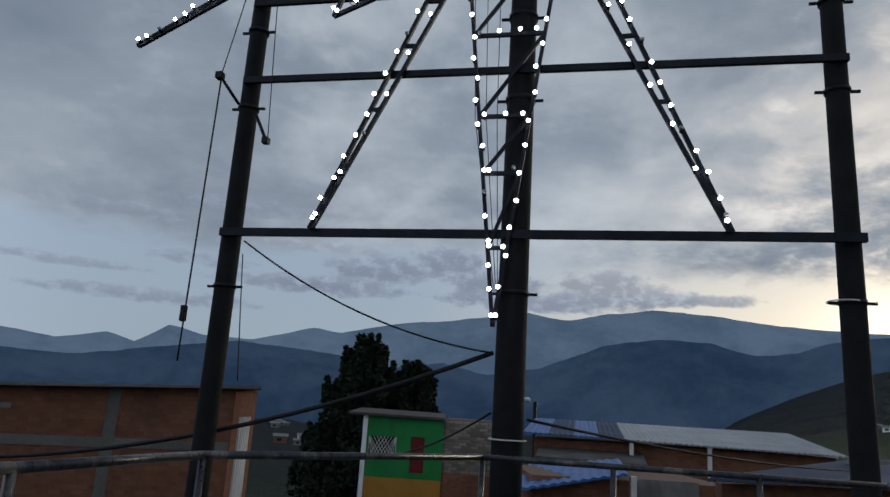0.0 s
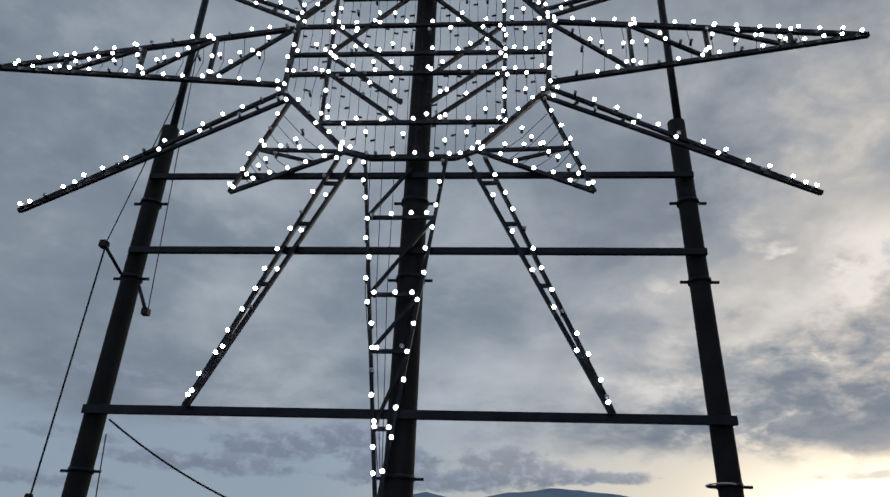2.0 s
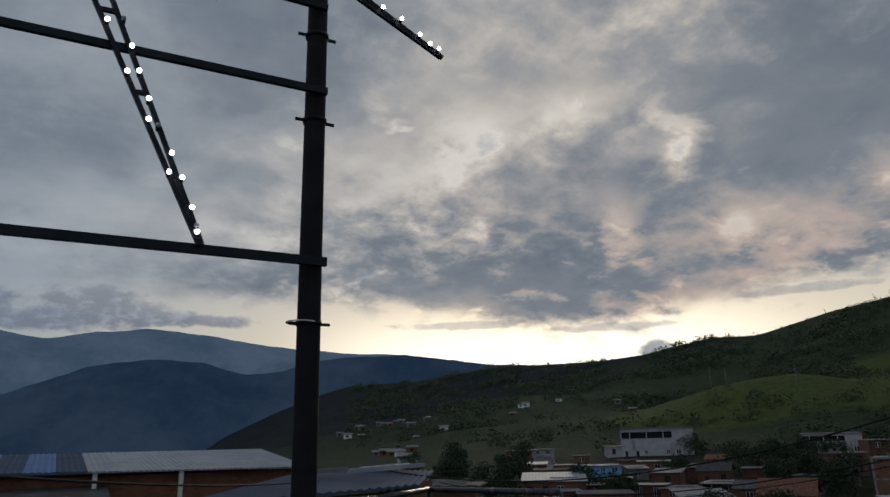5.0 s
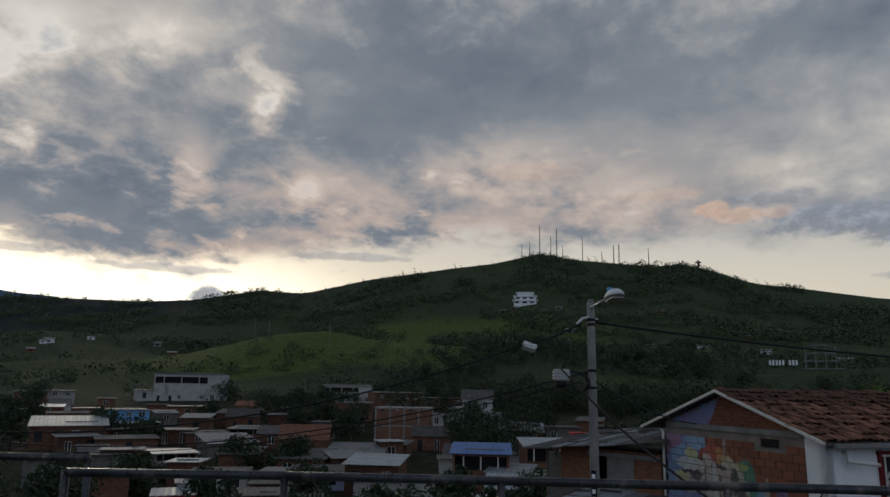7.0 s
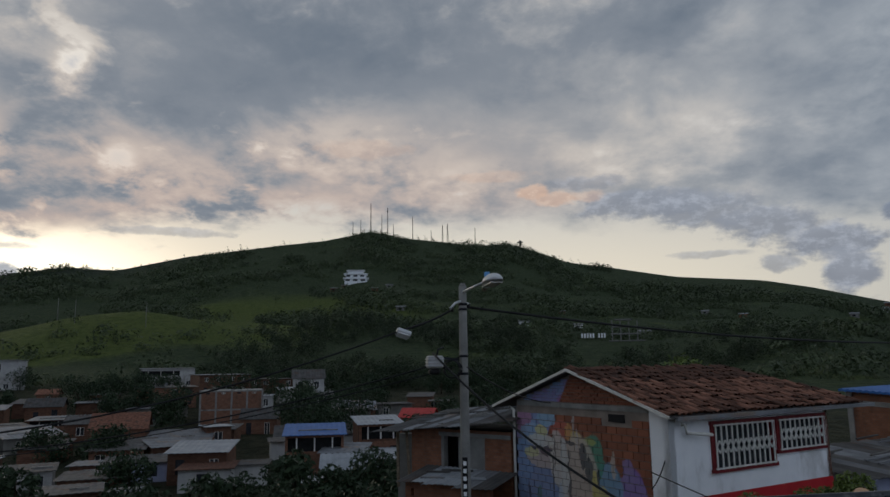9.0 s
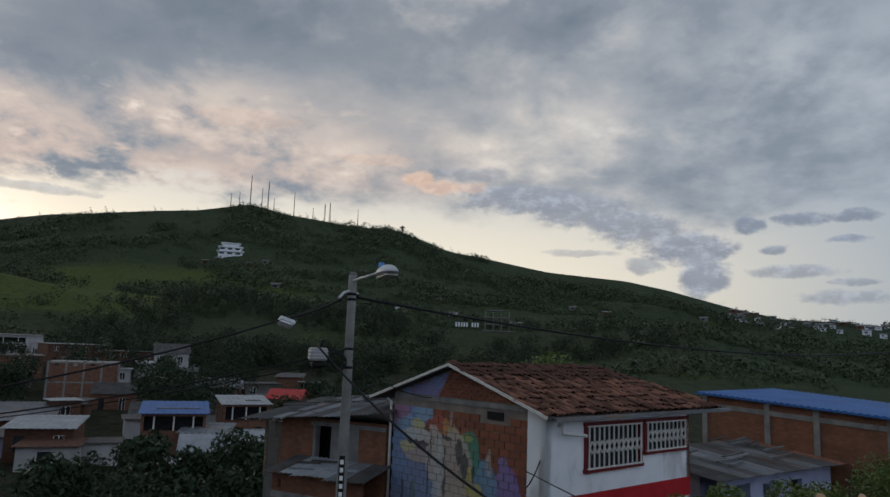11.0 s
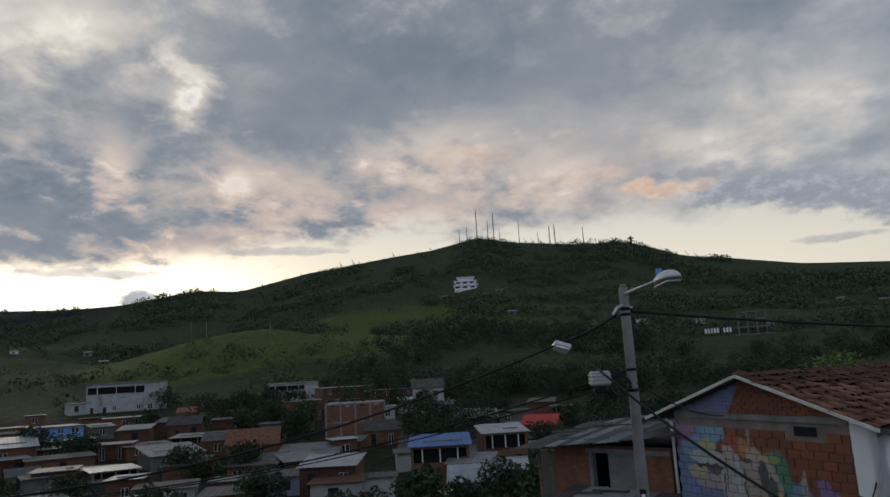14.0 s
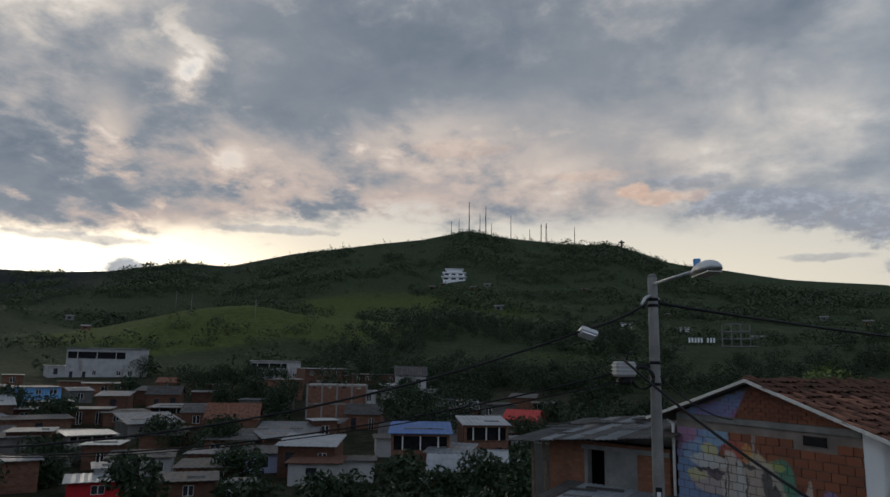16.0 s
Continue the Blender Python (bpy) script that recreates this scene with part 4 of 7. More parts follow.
def bush(x, y, base, height, spread, seed, leaves=560, size=0.040, label="leafy green bush on the slope", material=None):
    rng = random.Random(seed)
    ob = thing("bush", Matrix.Translation((x, y, base)), label, "bush", "bushes on the slope")
    clumps = []
    for k in range(22):
        a, f = rng.uniform(0, math.tau), rng.uniform(0.15, 1.0) ** 0.6
        out = spread * rng.uniform(0.1, 1.0) * (1.05 - 0.6 * f)
        c = (math.cos(a) * out, math.sin(a) * out, height * f)
        clumps.append((*c, 0.28 * spread * rng.uniform(0.7, 1.3)))
        if k % 3 == 0:
            part("stem", tube(bmesh.new(), [(0.1 * c[0], 0.1 * c[1], 0), (c[0] * 0.6, c[1] * 0.6, c[2] * 0.6), c], 0.025, 5, 0.008), BARK, ob, "", True)
    foliage = new("foliage", leaf_mesh("foliage", clumps, material or LEAF, leaves, size, 0.6, seed))
    foliage.parent = ob


# woods on the far slope: rounded, uneven crowns beyond counting
def hillside_woods():
    rng = np.random.default_rng(5)
    clumps = []

    def crown(x, y, r, h, lift=0.35):
        clumps.append((x, y, ground_z(x, y) + h * lift, r))

    for _ in range(15000):
        az, r = rng.uniform(25, 142), rng.uniform(0.0, 1.0) ** 0.7 * 730 + 205
        r = r * crest_distance(az) / 950
        x, y = r * math.sin(radians(az)), r * math.cos(radians(az))
        wood = noise.fractal((x * 0.011, y * 0.011, 4.0), 0.8, 2.1, 4) + (0.15 if az > 78 else 0.0)
        if wood < 0.06 and rng.uniform() < 0.95:
            continue
        if math.hypot((x - 338) / 78, (y - 212) / 62) < 1 and rng.uniform() < 0.85:
            continue
        if 90.5 < az < 98.5 and 310 < r < 385:
            continue
        share_up = r / crest_distance(az)
        if (95 < az < 114 and share_up > 0.90) or (113 < az < 129 and share_up > 0.76 and rng.uniform() < 0.85):
            continue
        s = rng.uniform(1.4, 3.6) * (0.75 + r / 900) * (0.8 + 0.9 * min(0.5, max(0.0, wood)))
        crown(x, y, s * 1.35, s * rng.uniform(0.5, 0.9), 0.2)
    for _ in range(420):     # trees standing against the sky
        az = rng.choice((rng.uniform(30, 66), rng.uniform(66, 96), rng.uniform(114, 130)))
        d = crest_distance(az) * rng.uniform(0.985, 1.0)
        s = rng.uniform(0.8, 1.9) * (1.5 if 44 < az < 55 or 76 < az < 92 else 1.0)
        crown(d * math.sin(radians(az)), d * math.cos(radians(az)), s, s * rng.uniform(0.9, 1.8), 0.5)
    for az, h in ((56.8, 6), (58.2, 7), (61.2, 10), (64.4, 15), (65.4, 16), (65.9, 10), (68.7, 13), (60.2, 6), (62.8, 6), (63.4, 5), (69.2, 8), (71.8, 9), (74, 8), (79.6, 12), (80.2, 14), (80.8, 13), (90.2, 9), (91.2, 10), (92.1, 12), (92.7, 11)):
        d = crest_distance(az) - 2
        for k in range(3):
            crown(d * math.sin(radians(az)) + k, d * math.cos(radians(az)) + 1.5 * k - 1.5, h * 0.15 * (1 - 0.2 * k), h * 0.62 * (0.5 + 0.12 * k), 0.45 + 0.3 * k)
    me = leaf_mesh("hillside_woods", clumps, TREE_TOPS, 60, [c[3] * 0.18 for c in clumps], 0.14, 6)
    tagged(new("hillside_woods", me), "dark woods and scrub covering the far slope", "woods", "", "stuff")


hillside_woods()


# the belt of tall dark trees behind and between the houses of the village
def valley_woods():
    rng = np.random.default_rng(17)
    clumps = []
    for _ in range(2600):
        az, r = rng.uniform(44, 112), rng.uniform(205, 470)
        x, y = r * math.sin(radians(az)), r * math.cos(radians(az))
        thick = noise.fractal((x * 0.016, y * 0.016, 9.0), 0.8, 2.1, 3) + line(az, (44, -0.15), (66, 0.1), (80, 0.28), (100, 0.2), (112, 0.0)) - line(r, (165, 0.0), (300, 0.05), (470, 0.4))
        if thick < 0.12 or (az < 56 and r < 270) or (90.5 < az < 98.5 and r > 310) or math.hypot((x - 338) / 82, (y - 212) / 66) < 1:
            continue
        h, w = rng.uniform(3.5, 7.5), rng.uniform(1.8, 3.4)
        base = ground_z(x, y)
        for k in range(4):
            a = rng.uniform(0, math.tau)
            clumps.append((x + math.cos(a) * w * 0.6, y + math.sin(a) * w * 0.6, base + h * (0.35 + 0.2 * k), w * rng.uniform(0.55, 0.85)))
    me = leaf_mesh("valley_woods", clumps, VALLEY_LEAF, 70, [c[3] * 0.17 for c in clumps], 0.2, 8)
    tagged(new("valley_woods", me), "belt of tall dark trees above the village", "woods", "", "stuff")


valley_woods()


# ---- masts on the summit ----
def radio_mast(x, y, base, height, w, label):
    ob = thing("radio_mast", Matrix.Translation((x, y, base - 4)), label, "mast", "masts on the summit")
    top = height + 4
    for a in (0, 2.094, 4.189):
        part("leg", beam(bmesh.new(), (w * math.cos(a), w * math.sin(a), 0), (w * 0.3 * math.cos(a), w * 0.3 * math.sin(a), top), 0.28), STEEL, ob)
    for k in range(int(top / 5)):
        z, r = k * 5.0, w * (1 - 0.7 * k * 5 / top)
        for a in (0, 2.094, 4.189):
            part("lattice_bar", beam(bmesh.new(), (r * math.cos(a), r * math.sin(a), z), (r * 0.92 * math.cos(a + 2.094), r * 0.92 * math.sin(a + 2.094), z + 5), 0.16), STEEL, ob)


for x, y, z, h, w in ((958, 244, 190, 43, 0.9), (964, 221, 187, 40, 1.0), (962, 229, 188, 28, 0.5), (971, 186, 184, 30, 0.5), (978, 144, 173, 28, 1.3), (979, 137, 173, 30, 1.7), (984, 98, 169, 27, 0.6),
                      (955, 258, 188, 21, 0.4), (950, 268, 187, 18, 0.4), (966, 213, 186, 17, 0.4), (975, 160, 180, 14, 0.4)):
    radio_mast(x, y, z, h, w, "thin lattice radio mast on the hilltop")
tagged(part("hilltop_statue", box(box(bmesh.new(), (986.4, 33.2, 160), (989.0, 35.8, 176), None, 0.4), (986.0, 30.5, 172.5), (989.4, 38.5, 174), None, 0.3), STEEL), "dark narrow monument on the hilltop", "monument")


# ---- houses of the village ----
def village_house(x, y, base, width, height, yaw, wall, roof, style="flat"):
    """Front along local x, centred; the depth runs away behind it."""
    width, height = width + 0.3, max(height, 1.8)
    rng = random.Random(int(x * 13 + y * 7))
    yaw += rng.uniform(-16, 16)
    what = {WHITEWASH: "whitewashed", TOWN_BRICK: "bare brick", SKYBLUE: "sky-blue painted", RENDER: "grey rendered", LILAC: "pale painted", RED: "red painted"}[wall]
    top = {ZINC: "a zinc sheet roof", WHITE_ROOF: "a whitish sheet roof", RUSTY: "an old grey sheet roof", BLUE_ROOF: "a blue sheet roof", RED_ROOF: "a red roof", TILE: "a tiled roof", RENDER: "a flat concrete top"}[roof]
    ob = thing("house", pose(x, y, base, 0, 0, yaw), f"small {what} hillside house with {top}", "house", "village houses")
    depth, half, sink = width * rng.uniform(0.8, 1.1), width / 2, 3.5
    floors = max(1, round(height / 2.6))
    holes, each = [], height / floors
    for k in range(floors):
        n = max(1, int(width / 2.7))
        for i in range(n):
            if rng.random() < 0.8:
                c = width * (i + 0.5) / n + rng.uniform(-0.3, 0.3)
                door = k == 0 and rng.random() < 0.3
                w, z0, z1 = (0.85, k * each, k * each + min(2.0, each * 0.85)) if door else (rng.uniform(0.9, 1.3), k * each + each * 0.35, k * each + each * 0.80)
                if 0.2 < c - w / 2 and c + w / 2 < width - 0.2:
                    holes.append((c - w / 2, c + w / 2, z0, z1))
    if style == "columns":
        holes = [(width * (i + 0.35) / 4, width * (i + 0.6) / 4, height - 0.55, height - 0.25) for i in range(4)]
    if style in ("balcony", "open"):
        holes = [(0.3, width - 0.3, height * 0.60, height * 0.93)] + [h for h in holes if h[3] < height * 0.55]
    if style == "band":
        holes = [(0.3, width * 0.72, height * 0.66, height * 0.88)] + [h for h in holes if h[3] < height * 0.6]
    front = wall_with_holes(bmesh.new(), width, -sink, height, 0.18, holes)
    bmesh.ops.translate(front, verts=front.verts[:], vec=(-half, 0, 0))
    part("front_wall", front, wall, ob)
    part("body", box(bmesh.new(), (-half, 0.9 if style in ("balcony", "open", "band") else 0.42, -sink), (half, depth, height)), wall, ob)
    if style in ("balcony", "open", "band"):
        # near-black sheet that paints the shade behind the wide opening
        part("room_shade", box(bmesh.new(), (-half + 0.16, 0.8, 0), (half - 0.16, 0.88, height)), DARK, ob)
    for s in (-half, half - 0.15):
        part("side_wall", box(bmesh.new(), (s, 0.18, -sink), (s + 0.15, 0.95, height)), wall, ob)
    for h in holes:
        if h[1] - h[0] < 1.6:
            win = part("window", box(bmesh.new(), (h[0] - half, 0.10, h[2]), (h[1] - half, 0.13, h[3])), GLASS, ob)
            if rng.random() < 0.6:
                bm = bmesh.new()
                for a, b in (((h[0], h[2]), (h[1], h[2])), ((h[0], h[3]), (h[1], h[3])), ((h[0], h[2]), (h[0], h[3])), ((h[1], h[2]), (h[1], h[3])), (((h[0] + h[1]) / 2, h[2]), ((h[0] + h[1]) / 2, h[3]))):
                    beam(bm, (a[0] - half, 0.07, a[1]), (b[0] - half, 0.07, b[1]), 0.09)
                part("window_frame", bm, IVORY, win)
        else:
            part("parapet", box(bmesh.new(), (h[0] - half, -0.04, h[2] - 0.25), (h[1] - half, 0.0, h[2] + 0.02)), wall, ob)
            for i in range(3):
                c = h[0] + (h[1] - h[0]) * (i + 0.5) / 3 - half
                part("post", box(bmesh.new(), (c - 0.08, 0.03, h[2]), (c + 0.08, 0.15, h[3])), IVORY if style != "open" else CONCRETE, ob)
    if style == "columns":
        for i in range(5):
            c = -half + width * i / 4
            part("concrete_column", box(bmesh.new(), (c - 0.16, -0.06, -sink), (c + 0.16, -0.004, height + 0.25)), CONCRETE, ob)
        part("concrete_beam", box(bmesh.new(), (-half, -0.05, height * 0.46), (half, -0.003, height * 0.50)), CONCRETE, ob)
        part("concrete_beam", box(bmesh.new(), (-half, -0.05, height - 0.18), (half, depth, height + 0.04)), CONCRETE, ob)
        return ob
    lip, ribs = 0.35, max(4, int(width / 0.55))
    if style == "gable":
        for s in (0, 1):
            y0, y1 = (-lip, depth / 2) if s == 0 else (depth + lip, depth / 2)
            part("roof_slope", ripple(bmesh.new(), (-half - lip, y0, height - 0.05), (half + lip, y0, height - 0.05), (half + lip, y1, height + 0.28 * depth), (-half - lip, y1, height + 0.28 * depth), ribs, 0.05, 0.06), roof, ob)
        bm = bmesh.new()
        for s in (-half, half - 0.15):
            v = [bm.verts.new(p) for p in ((s, 0, height), (s + 0.15, 0, height), (s + 0.15, depth, height), (s, depth, height), (s, depth / 2, height + 0.26 * depth), (s + 0.15, depth / 2, height + 0.26 * depth))]
            for f in ((0, 1, 5, 4), (3, 4, 5, 2), (0, 4, 3), (1, 2, 5)):
                bm.faces.new([v[i] for i in f])
        part("gable_wall", bm, wall, ob)
    else:
        rise = (0.13 if style in ("shed", "balcony") else 0.015) * depth
        part("roof", ripple(bmesh.new(), (-half - lip, -lip - 0.2, height + 0.02), (half + lip, -lip - 0.2, height + 0.02), (half + lip, depth + lip, height + rise), (-half - lip, depth + lip, height + rise), ribs, 0.05, 0.07), roof, ob)
        if rng.random() < 0.5:
            part("roof_weight", box(bmesh.new(), (rng.uniform(-half, half * 0.5), depth * 0.3, height + rise * 0.3 + 0.06), (rng.uniform(half * 0.5, half), depth * 0.36, height + rise * 0.3 + 0.2)), CONCRETE, ob)
    return ob


village_house(170.6, 150.6, -3.60, 20.5, 8.5, -49, WHITEWASH, ZINC, "band")
village_house(163.9, 159.4, -3.69, 6.9, 3.6, -46, WHITEWASH, ZINC, "flat")
village_house(108.9, 111.1, -7.30, 7.9, 3.9, -44, SKYBLUE, ZINC, "flat")
village_house(91.5, 97.4, -8.38, 5.5, 2.4, -43, TOWN_BRICK, ZINC, "flat")
village_house(102.4, 100.7, -7.92, 7.0, 2.5, -46, TOWN_BRICK, ZINC, "flat")
village_house(84.0, 85.1, -9.18, 8.2, 2.7, -45, TOWN_BRICK, RUSTY, "flat")
village_house(78.7, 76.3, -9.78, 5.3, 2.2, -46, TOWN_BRICK, ZINC, "flat")
village_house(71.5, 75.0, -10.03, 3.7, 2.7, -44, RENDER, RUSTY, "flat")
village_house(98.0, 89.3, -8.38, 5.4, 2.4, -48, TOWN_BRICK, ZINC, "flat")
village_house(99.4, 83.1, -8.59, 6.7, 2.2, -50, TOWN_BRICK, RUSTY, "flat")
village_house(107.1, 79.8, -8.40, 8.5, 2.5, -54, TOWN_BRICK, ZINC, "open")
village_house(92.6, 72.4, -9.26, 7.3, 2.1, -52, RENDER, ZINC, "shed")
village_house(81.1, 72.2, -9.77, 3.9, 1.5, -49, LILAC, ZINC, "flat")
village_house(68.1, 55.1, -10.66, 6.0, 2.4, -51, WHITEWASH, RUSTY, "flat")
village_house(58.0, 51.5, -10.79, 4.4, 1.7, -49, RED, WHITE_ROOF, "flat")
village_house(60.3, 43.8, -10.91, 4.8, 2.1, -55, TOWN_BRICK, RUSTY, "flat")
village_house(92.7, 60.1, -9.73, 6.7, 3.6, -58, TOWN_BRICK, TILE, "gable")
village_house(76.1, 47.1, -10.73, 6.3, 2.4, -59, LILAC, RUSTY, "flat")
village_house(91.3, 50.6, -10.04, 7.7, 2.5, -62, TOWN_BRICK, ZINC, "shed")
village_house(75.6, 39.7, -10.72, 5.9, 3.6, -63, TOWN_BRICK, WHITE_ROOF, "shed")
village_house(190.7, 108.6, -3.63, 14.1, 5.8, -61, WHITEWASH, ZINC, "band")
village_house(148.0, 84.5, -6.51, 12.0, 4.5, -61, TOWN_BRICK, RUSTY, "flat")
village_house(180.7, 86.5, -4.92, 12.9, 5.2, -65, TOWN_BRICK, ZINC, "flat")
village_house(122.4, 57.6, -8.35, 10.3, 6.3, -66, TOWN_BRICK, RENDER, "columns")
village_house(177.1, 72.0, -5.48, 11.0, 4.6, -68, TOWN_BRICK, RUSTY, "flat")
village_house(152.9, 53.9, -6.91, 6.4, 6.4, -71, WHITEWASH, RUSTY, "gable")
village_house(153.3, 49.5, -7.04, 4.3, 3.5, -73, WHITEWASH, ZINC, "flat")
village_house(97.3, 47.7, -9.85, 3.1, 3.7, -65, TOWN_BRICK, WHITE_ROOF, "flat")
village_house(76.0, 33.9, -10.68, 3.4, 2.3, -67, WHITEWASH, RUSTY, "flat")
village_house(83.2, 29.0, -10.69, 6.5, 4.7, -72, TOWN_BRICK, BLUE_ROOF, "balcony")
village_house(82.2, 25.4, -10.77, 4.6, 2.9, -74, RENDER, ZINC, "shed")
village_house(94.0, 23.6, -10.41, 5.4, 4.8, -77, TOWN_BRICK, WHITE_ROOF, "balcony")
village_house(114.5, 22.9, -9.34, 4.8, 3.1, -80, TOWN_BRICK, RED_ROOF, "gable")
village_house(134.5, 30.4, -8.17, 6.3, 3.0, -78, RENDER, RUSTY, "flat")
village_house(83.5, 19.9, -10.64, 4.3, 1.9, -78, RENDER, WHITE_ROOF, "shed")
village_house(74.4, 51.6, -10.57, 3.5, 2.2, -56, TOWN_BRICK, ZINC, "flat")
village_house(120.0, 73.0, -8.05, 5.2, 3.1, -59, RENDER, ZINC, "flat")
village_house(130.6, 89.8, -7.08, 6.0, 2.7, -56, TOWN_BRICK, ZINC, "flat")
village_house(132.3, 117.0, -6.21, 8.0, 2.9, -49, TOWN_BRICK, ZINC, "flat")
village_house(81.9, 92.6, -9.01, 5.5, 2.7, -41, TOWN_BRICK, ZINC, "flat")
village_house(106.0, 123.3, -6.93, 7.3, 2.6, -41, TOWN_BRICK, RUSTY, "flat")
village_house(67.7, 24.9, -10.93, 2.4, 2.1, -72, TOWN_BRICK, WHITE_ROOF, "flat")
village_house(62.9, 39.9, -10.85, 2.1, 1.8, -59, WHITEWASH, ZINC, "flat")
village_house(131.3, 167.1, -4.57, 7.0, 3.9, -38, TOWN_BRICK, RUSTY, "flat")
village_house(138.5, 165.2, -4.46, 6.3, 4.0, -40, WHITEWASH, ZINC, "flat")
village_house(84.6, 98.1, -8.65, 10.5, 3.6, -41, TOWN_BRICK, WHITE_ROOF, "shed")
village_house(60.9, 73.6, -10.50, 3.2, 3.6, -39, RENDER, ZINC, "flat")
village_house(57.6, 60.5, -10.73, 3.8, 3.1, -43, TOWN_BRICK, ZINC, "flat")
village_house(62.2, 52.8, -10.86, 3.7, 2.5, -50, WHITEWASH, ZINC, "flat")
village_house(72.9, 75.0, -10.02, 4.4, 3.2, -44, TOWN_BRICK, ZINC, "flat")
village_house(14.5, 22.2, -1.77, 1.4, 1.1, -32, TOWN_BRICK, RUSTY, "flat")
village_house(85.1, 65.8, -9.91, 4.9, 2.0, -53, TOWN_BRICK, RUSTY, "shed")
village_house(138.8, 80.4, -7.02, 5.4, 2.7, -60, TOWN_BRICK, RUSTY, "open")
village_house(153.0, 74.8, -6.50, 5.3, 3.1, -64, TOWN_BRICK, RUSTY, "flat")
village_house(99.3, 37.6, -9.88, 4.5, 2.1, -70, TOWN_BRICK, RUSTY, "gable")
village_house(67.9, 46.9, -10.77, 5.6, 2.0, -56, TOWN_BRICK, RUSTY, "flat")
village_house(77.0, 69.4, -10.11, 5.1, 2.8, -48, RENDER, WHITE_ROOF, "open")
village_house(97.3, 54.2, -9.58, 4.6, 2.3, -62, TOWN_BRICK, TILE, "flat")
village_house(74.7, 22.3, -10.91, 5.4, 2.2, -75, TOWN_BRICK, WHITE_ROOF, "gable")
village_house(84.9, 47.8, -10.49, 4.1, 3.0, -61, TOWN_BRICK, ZINC, "shed")
village_house(104.4, 51.3, -9.30, 4.5, 2.1, -65, TOWN_BRICK, RUSTY, "shed")
village_house(102.3, 72.8, -8.88, 3.8, 2.7, -55, TOWN_BRICK, RUSTY, "gable")
village_house(141.8, 23.0, -7.83, 3.9, 2.8, -82, TOWN_BRICK, RUSTY, "open")
village_house(111.5, 96.8, -7.62, 5.0, 3.0, -49, TOWN_BRICK, ZINC, "shed")
village_house(71.5, 36.7, -10.75, 4.9, 2.5, -64, WHITEWASH, TILE, "flat")
village_house(121.0, 26.3, -8.89, 4.4, 2.4, -79, TOWN_BRICK, RUSTY, "open")
village_house(103.0, 24.5, -9.91, 4.4, 2.6, -78, TOWN_BRICK, RUSTY, "flat")
village_house(151.0, 28.8, -7.33, 4.9, 2.8, -80, TOWN_BRICK, RUSTY, "shed")
village_house(70.2, 69.3, -10.36, 5.1, 2.1, -45, RENDER, RUSTY, "flat")
village_house(98.9, 19.1, -10.28, 4.0, 2.6, -81, WHITEWASH, ZINC, "flat")
village_house(167.2, 79.9, -5.79, 5.2, 3.2, -65, WHITEWASH, RUSTY, "open")
village_house(71.6, 63.4, -10.57, 3.4, 2.9, -49, TOWN_BRICK, WHITE_ROOF, "flat")
village_house(131.0, 36.6, -8.22, 5.9, 2.2, -75, TOWN_BRICK, ZINC, "gable")
village_house(139.2, 47.5, -7.72, 4.6, 2.6, -72, RENDER, WHITE_ROOF, "open")
village_house(99.3, 31.0, -10.03, 5.0, 2.7, -74, WHITEWASH, RUSTY, "flat")
village_house(138.2, 131.3, -5.48, 4.7, 2.2, -47, TOWN_BRICK, RUSTY, "flat")
village_house(65.5, 79.0, -10.13, 3.4, 2.0, -39, WHITEWASH, RUSTY, "gable")
village_house(169.0, 100.3, -5.17, 6.0, 2.1, -60, TOWN_BRICK, ZINC, "gable")
village_house(124.7, 99.6, -7.06, 4.7, 2.9, -52, TOWN_BRICK, RUSTY, "shed")
village_house(88.4, 21.0, -10.69, 5.8, 2.0, -78, WHITEWASH, WHITE_ROOF, "open")
village_house(97.6, 114.7, -7.58, 3.7, 2.3, -40, RENDER, RUSTY, "open")
village_house(127.2, 151.2, -5.23, 4.1, 1.7, -40, WHITEWASH, RUSTY, "gable")
village_house(148.9, 114.1, -5.66, 3.9, 2.4, -53, TOWN_BRICK, TILE, "gable")
village_house(114.2, 49.0, -8.96, 5.5, 2.6, -68, TOWN_BRICK, RUSTY, "gable")
village_house(139.3, 149.8, -4.95, 3.9, 2.8, -43, TOWN_BRICK, ZINC, "flat")
village_house(146.5, 98.5, -6.24, 5.6, 2.8, -56, TOWN_BRICK, RUSTY, "flat")
village_house(76.0, 83.1, -9.55, 3.1, 1.9, -42, RENDER, RUSTY, "gable")
village_house(122.0, 137.2, -5.87, 5.1, 1.9, -42, TOWN_BRICK, ZINC, "flat")
village_house(114.8, 139.4, -6.03, 4.1, 2.4, -39, TOWN_BRICK, WHITE_ROOF, "shed")
village_house(194.6, 64.8, -4.45, 5.8, 2.7, -72, WHITEWASH, RUSTY, "flat")
village_house(159.0, 91.4, -5.90, 5.0, 2.7, -61, TOWN_BRICK, RUSTY, "flat")
village_house(120.6, 112.1, -6.87, 3.9, 2.5, -47, RENDER, ZINC, "shed")
village_house(120.8, 93.1, -7.46, 5.7, 2.9, -53, TOWN_BRICK, RUSTY, "gable")
village_house(93.6, 35.7, -10.36, 5.0, 2.6, -70, WHITEWASH, RUSTY, "flat")
village_house(82.6, 53.7, -10.32, 5.9, 2.6, -58, TOWN_BRICK, RUSTY, "shed")
village_house(162.0, 61.3, -6.37, 5.1, 3.2, -70, WHITEWASH, WHITE_ROOF, "shed")
village_house(132.1, 73.9, -7.52, 4.9, 3.1, -61, RENDER, TILE, "open")
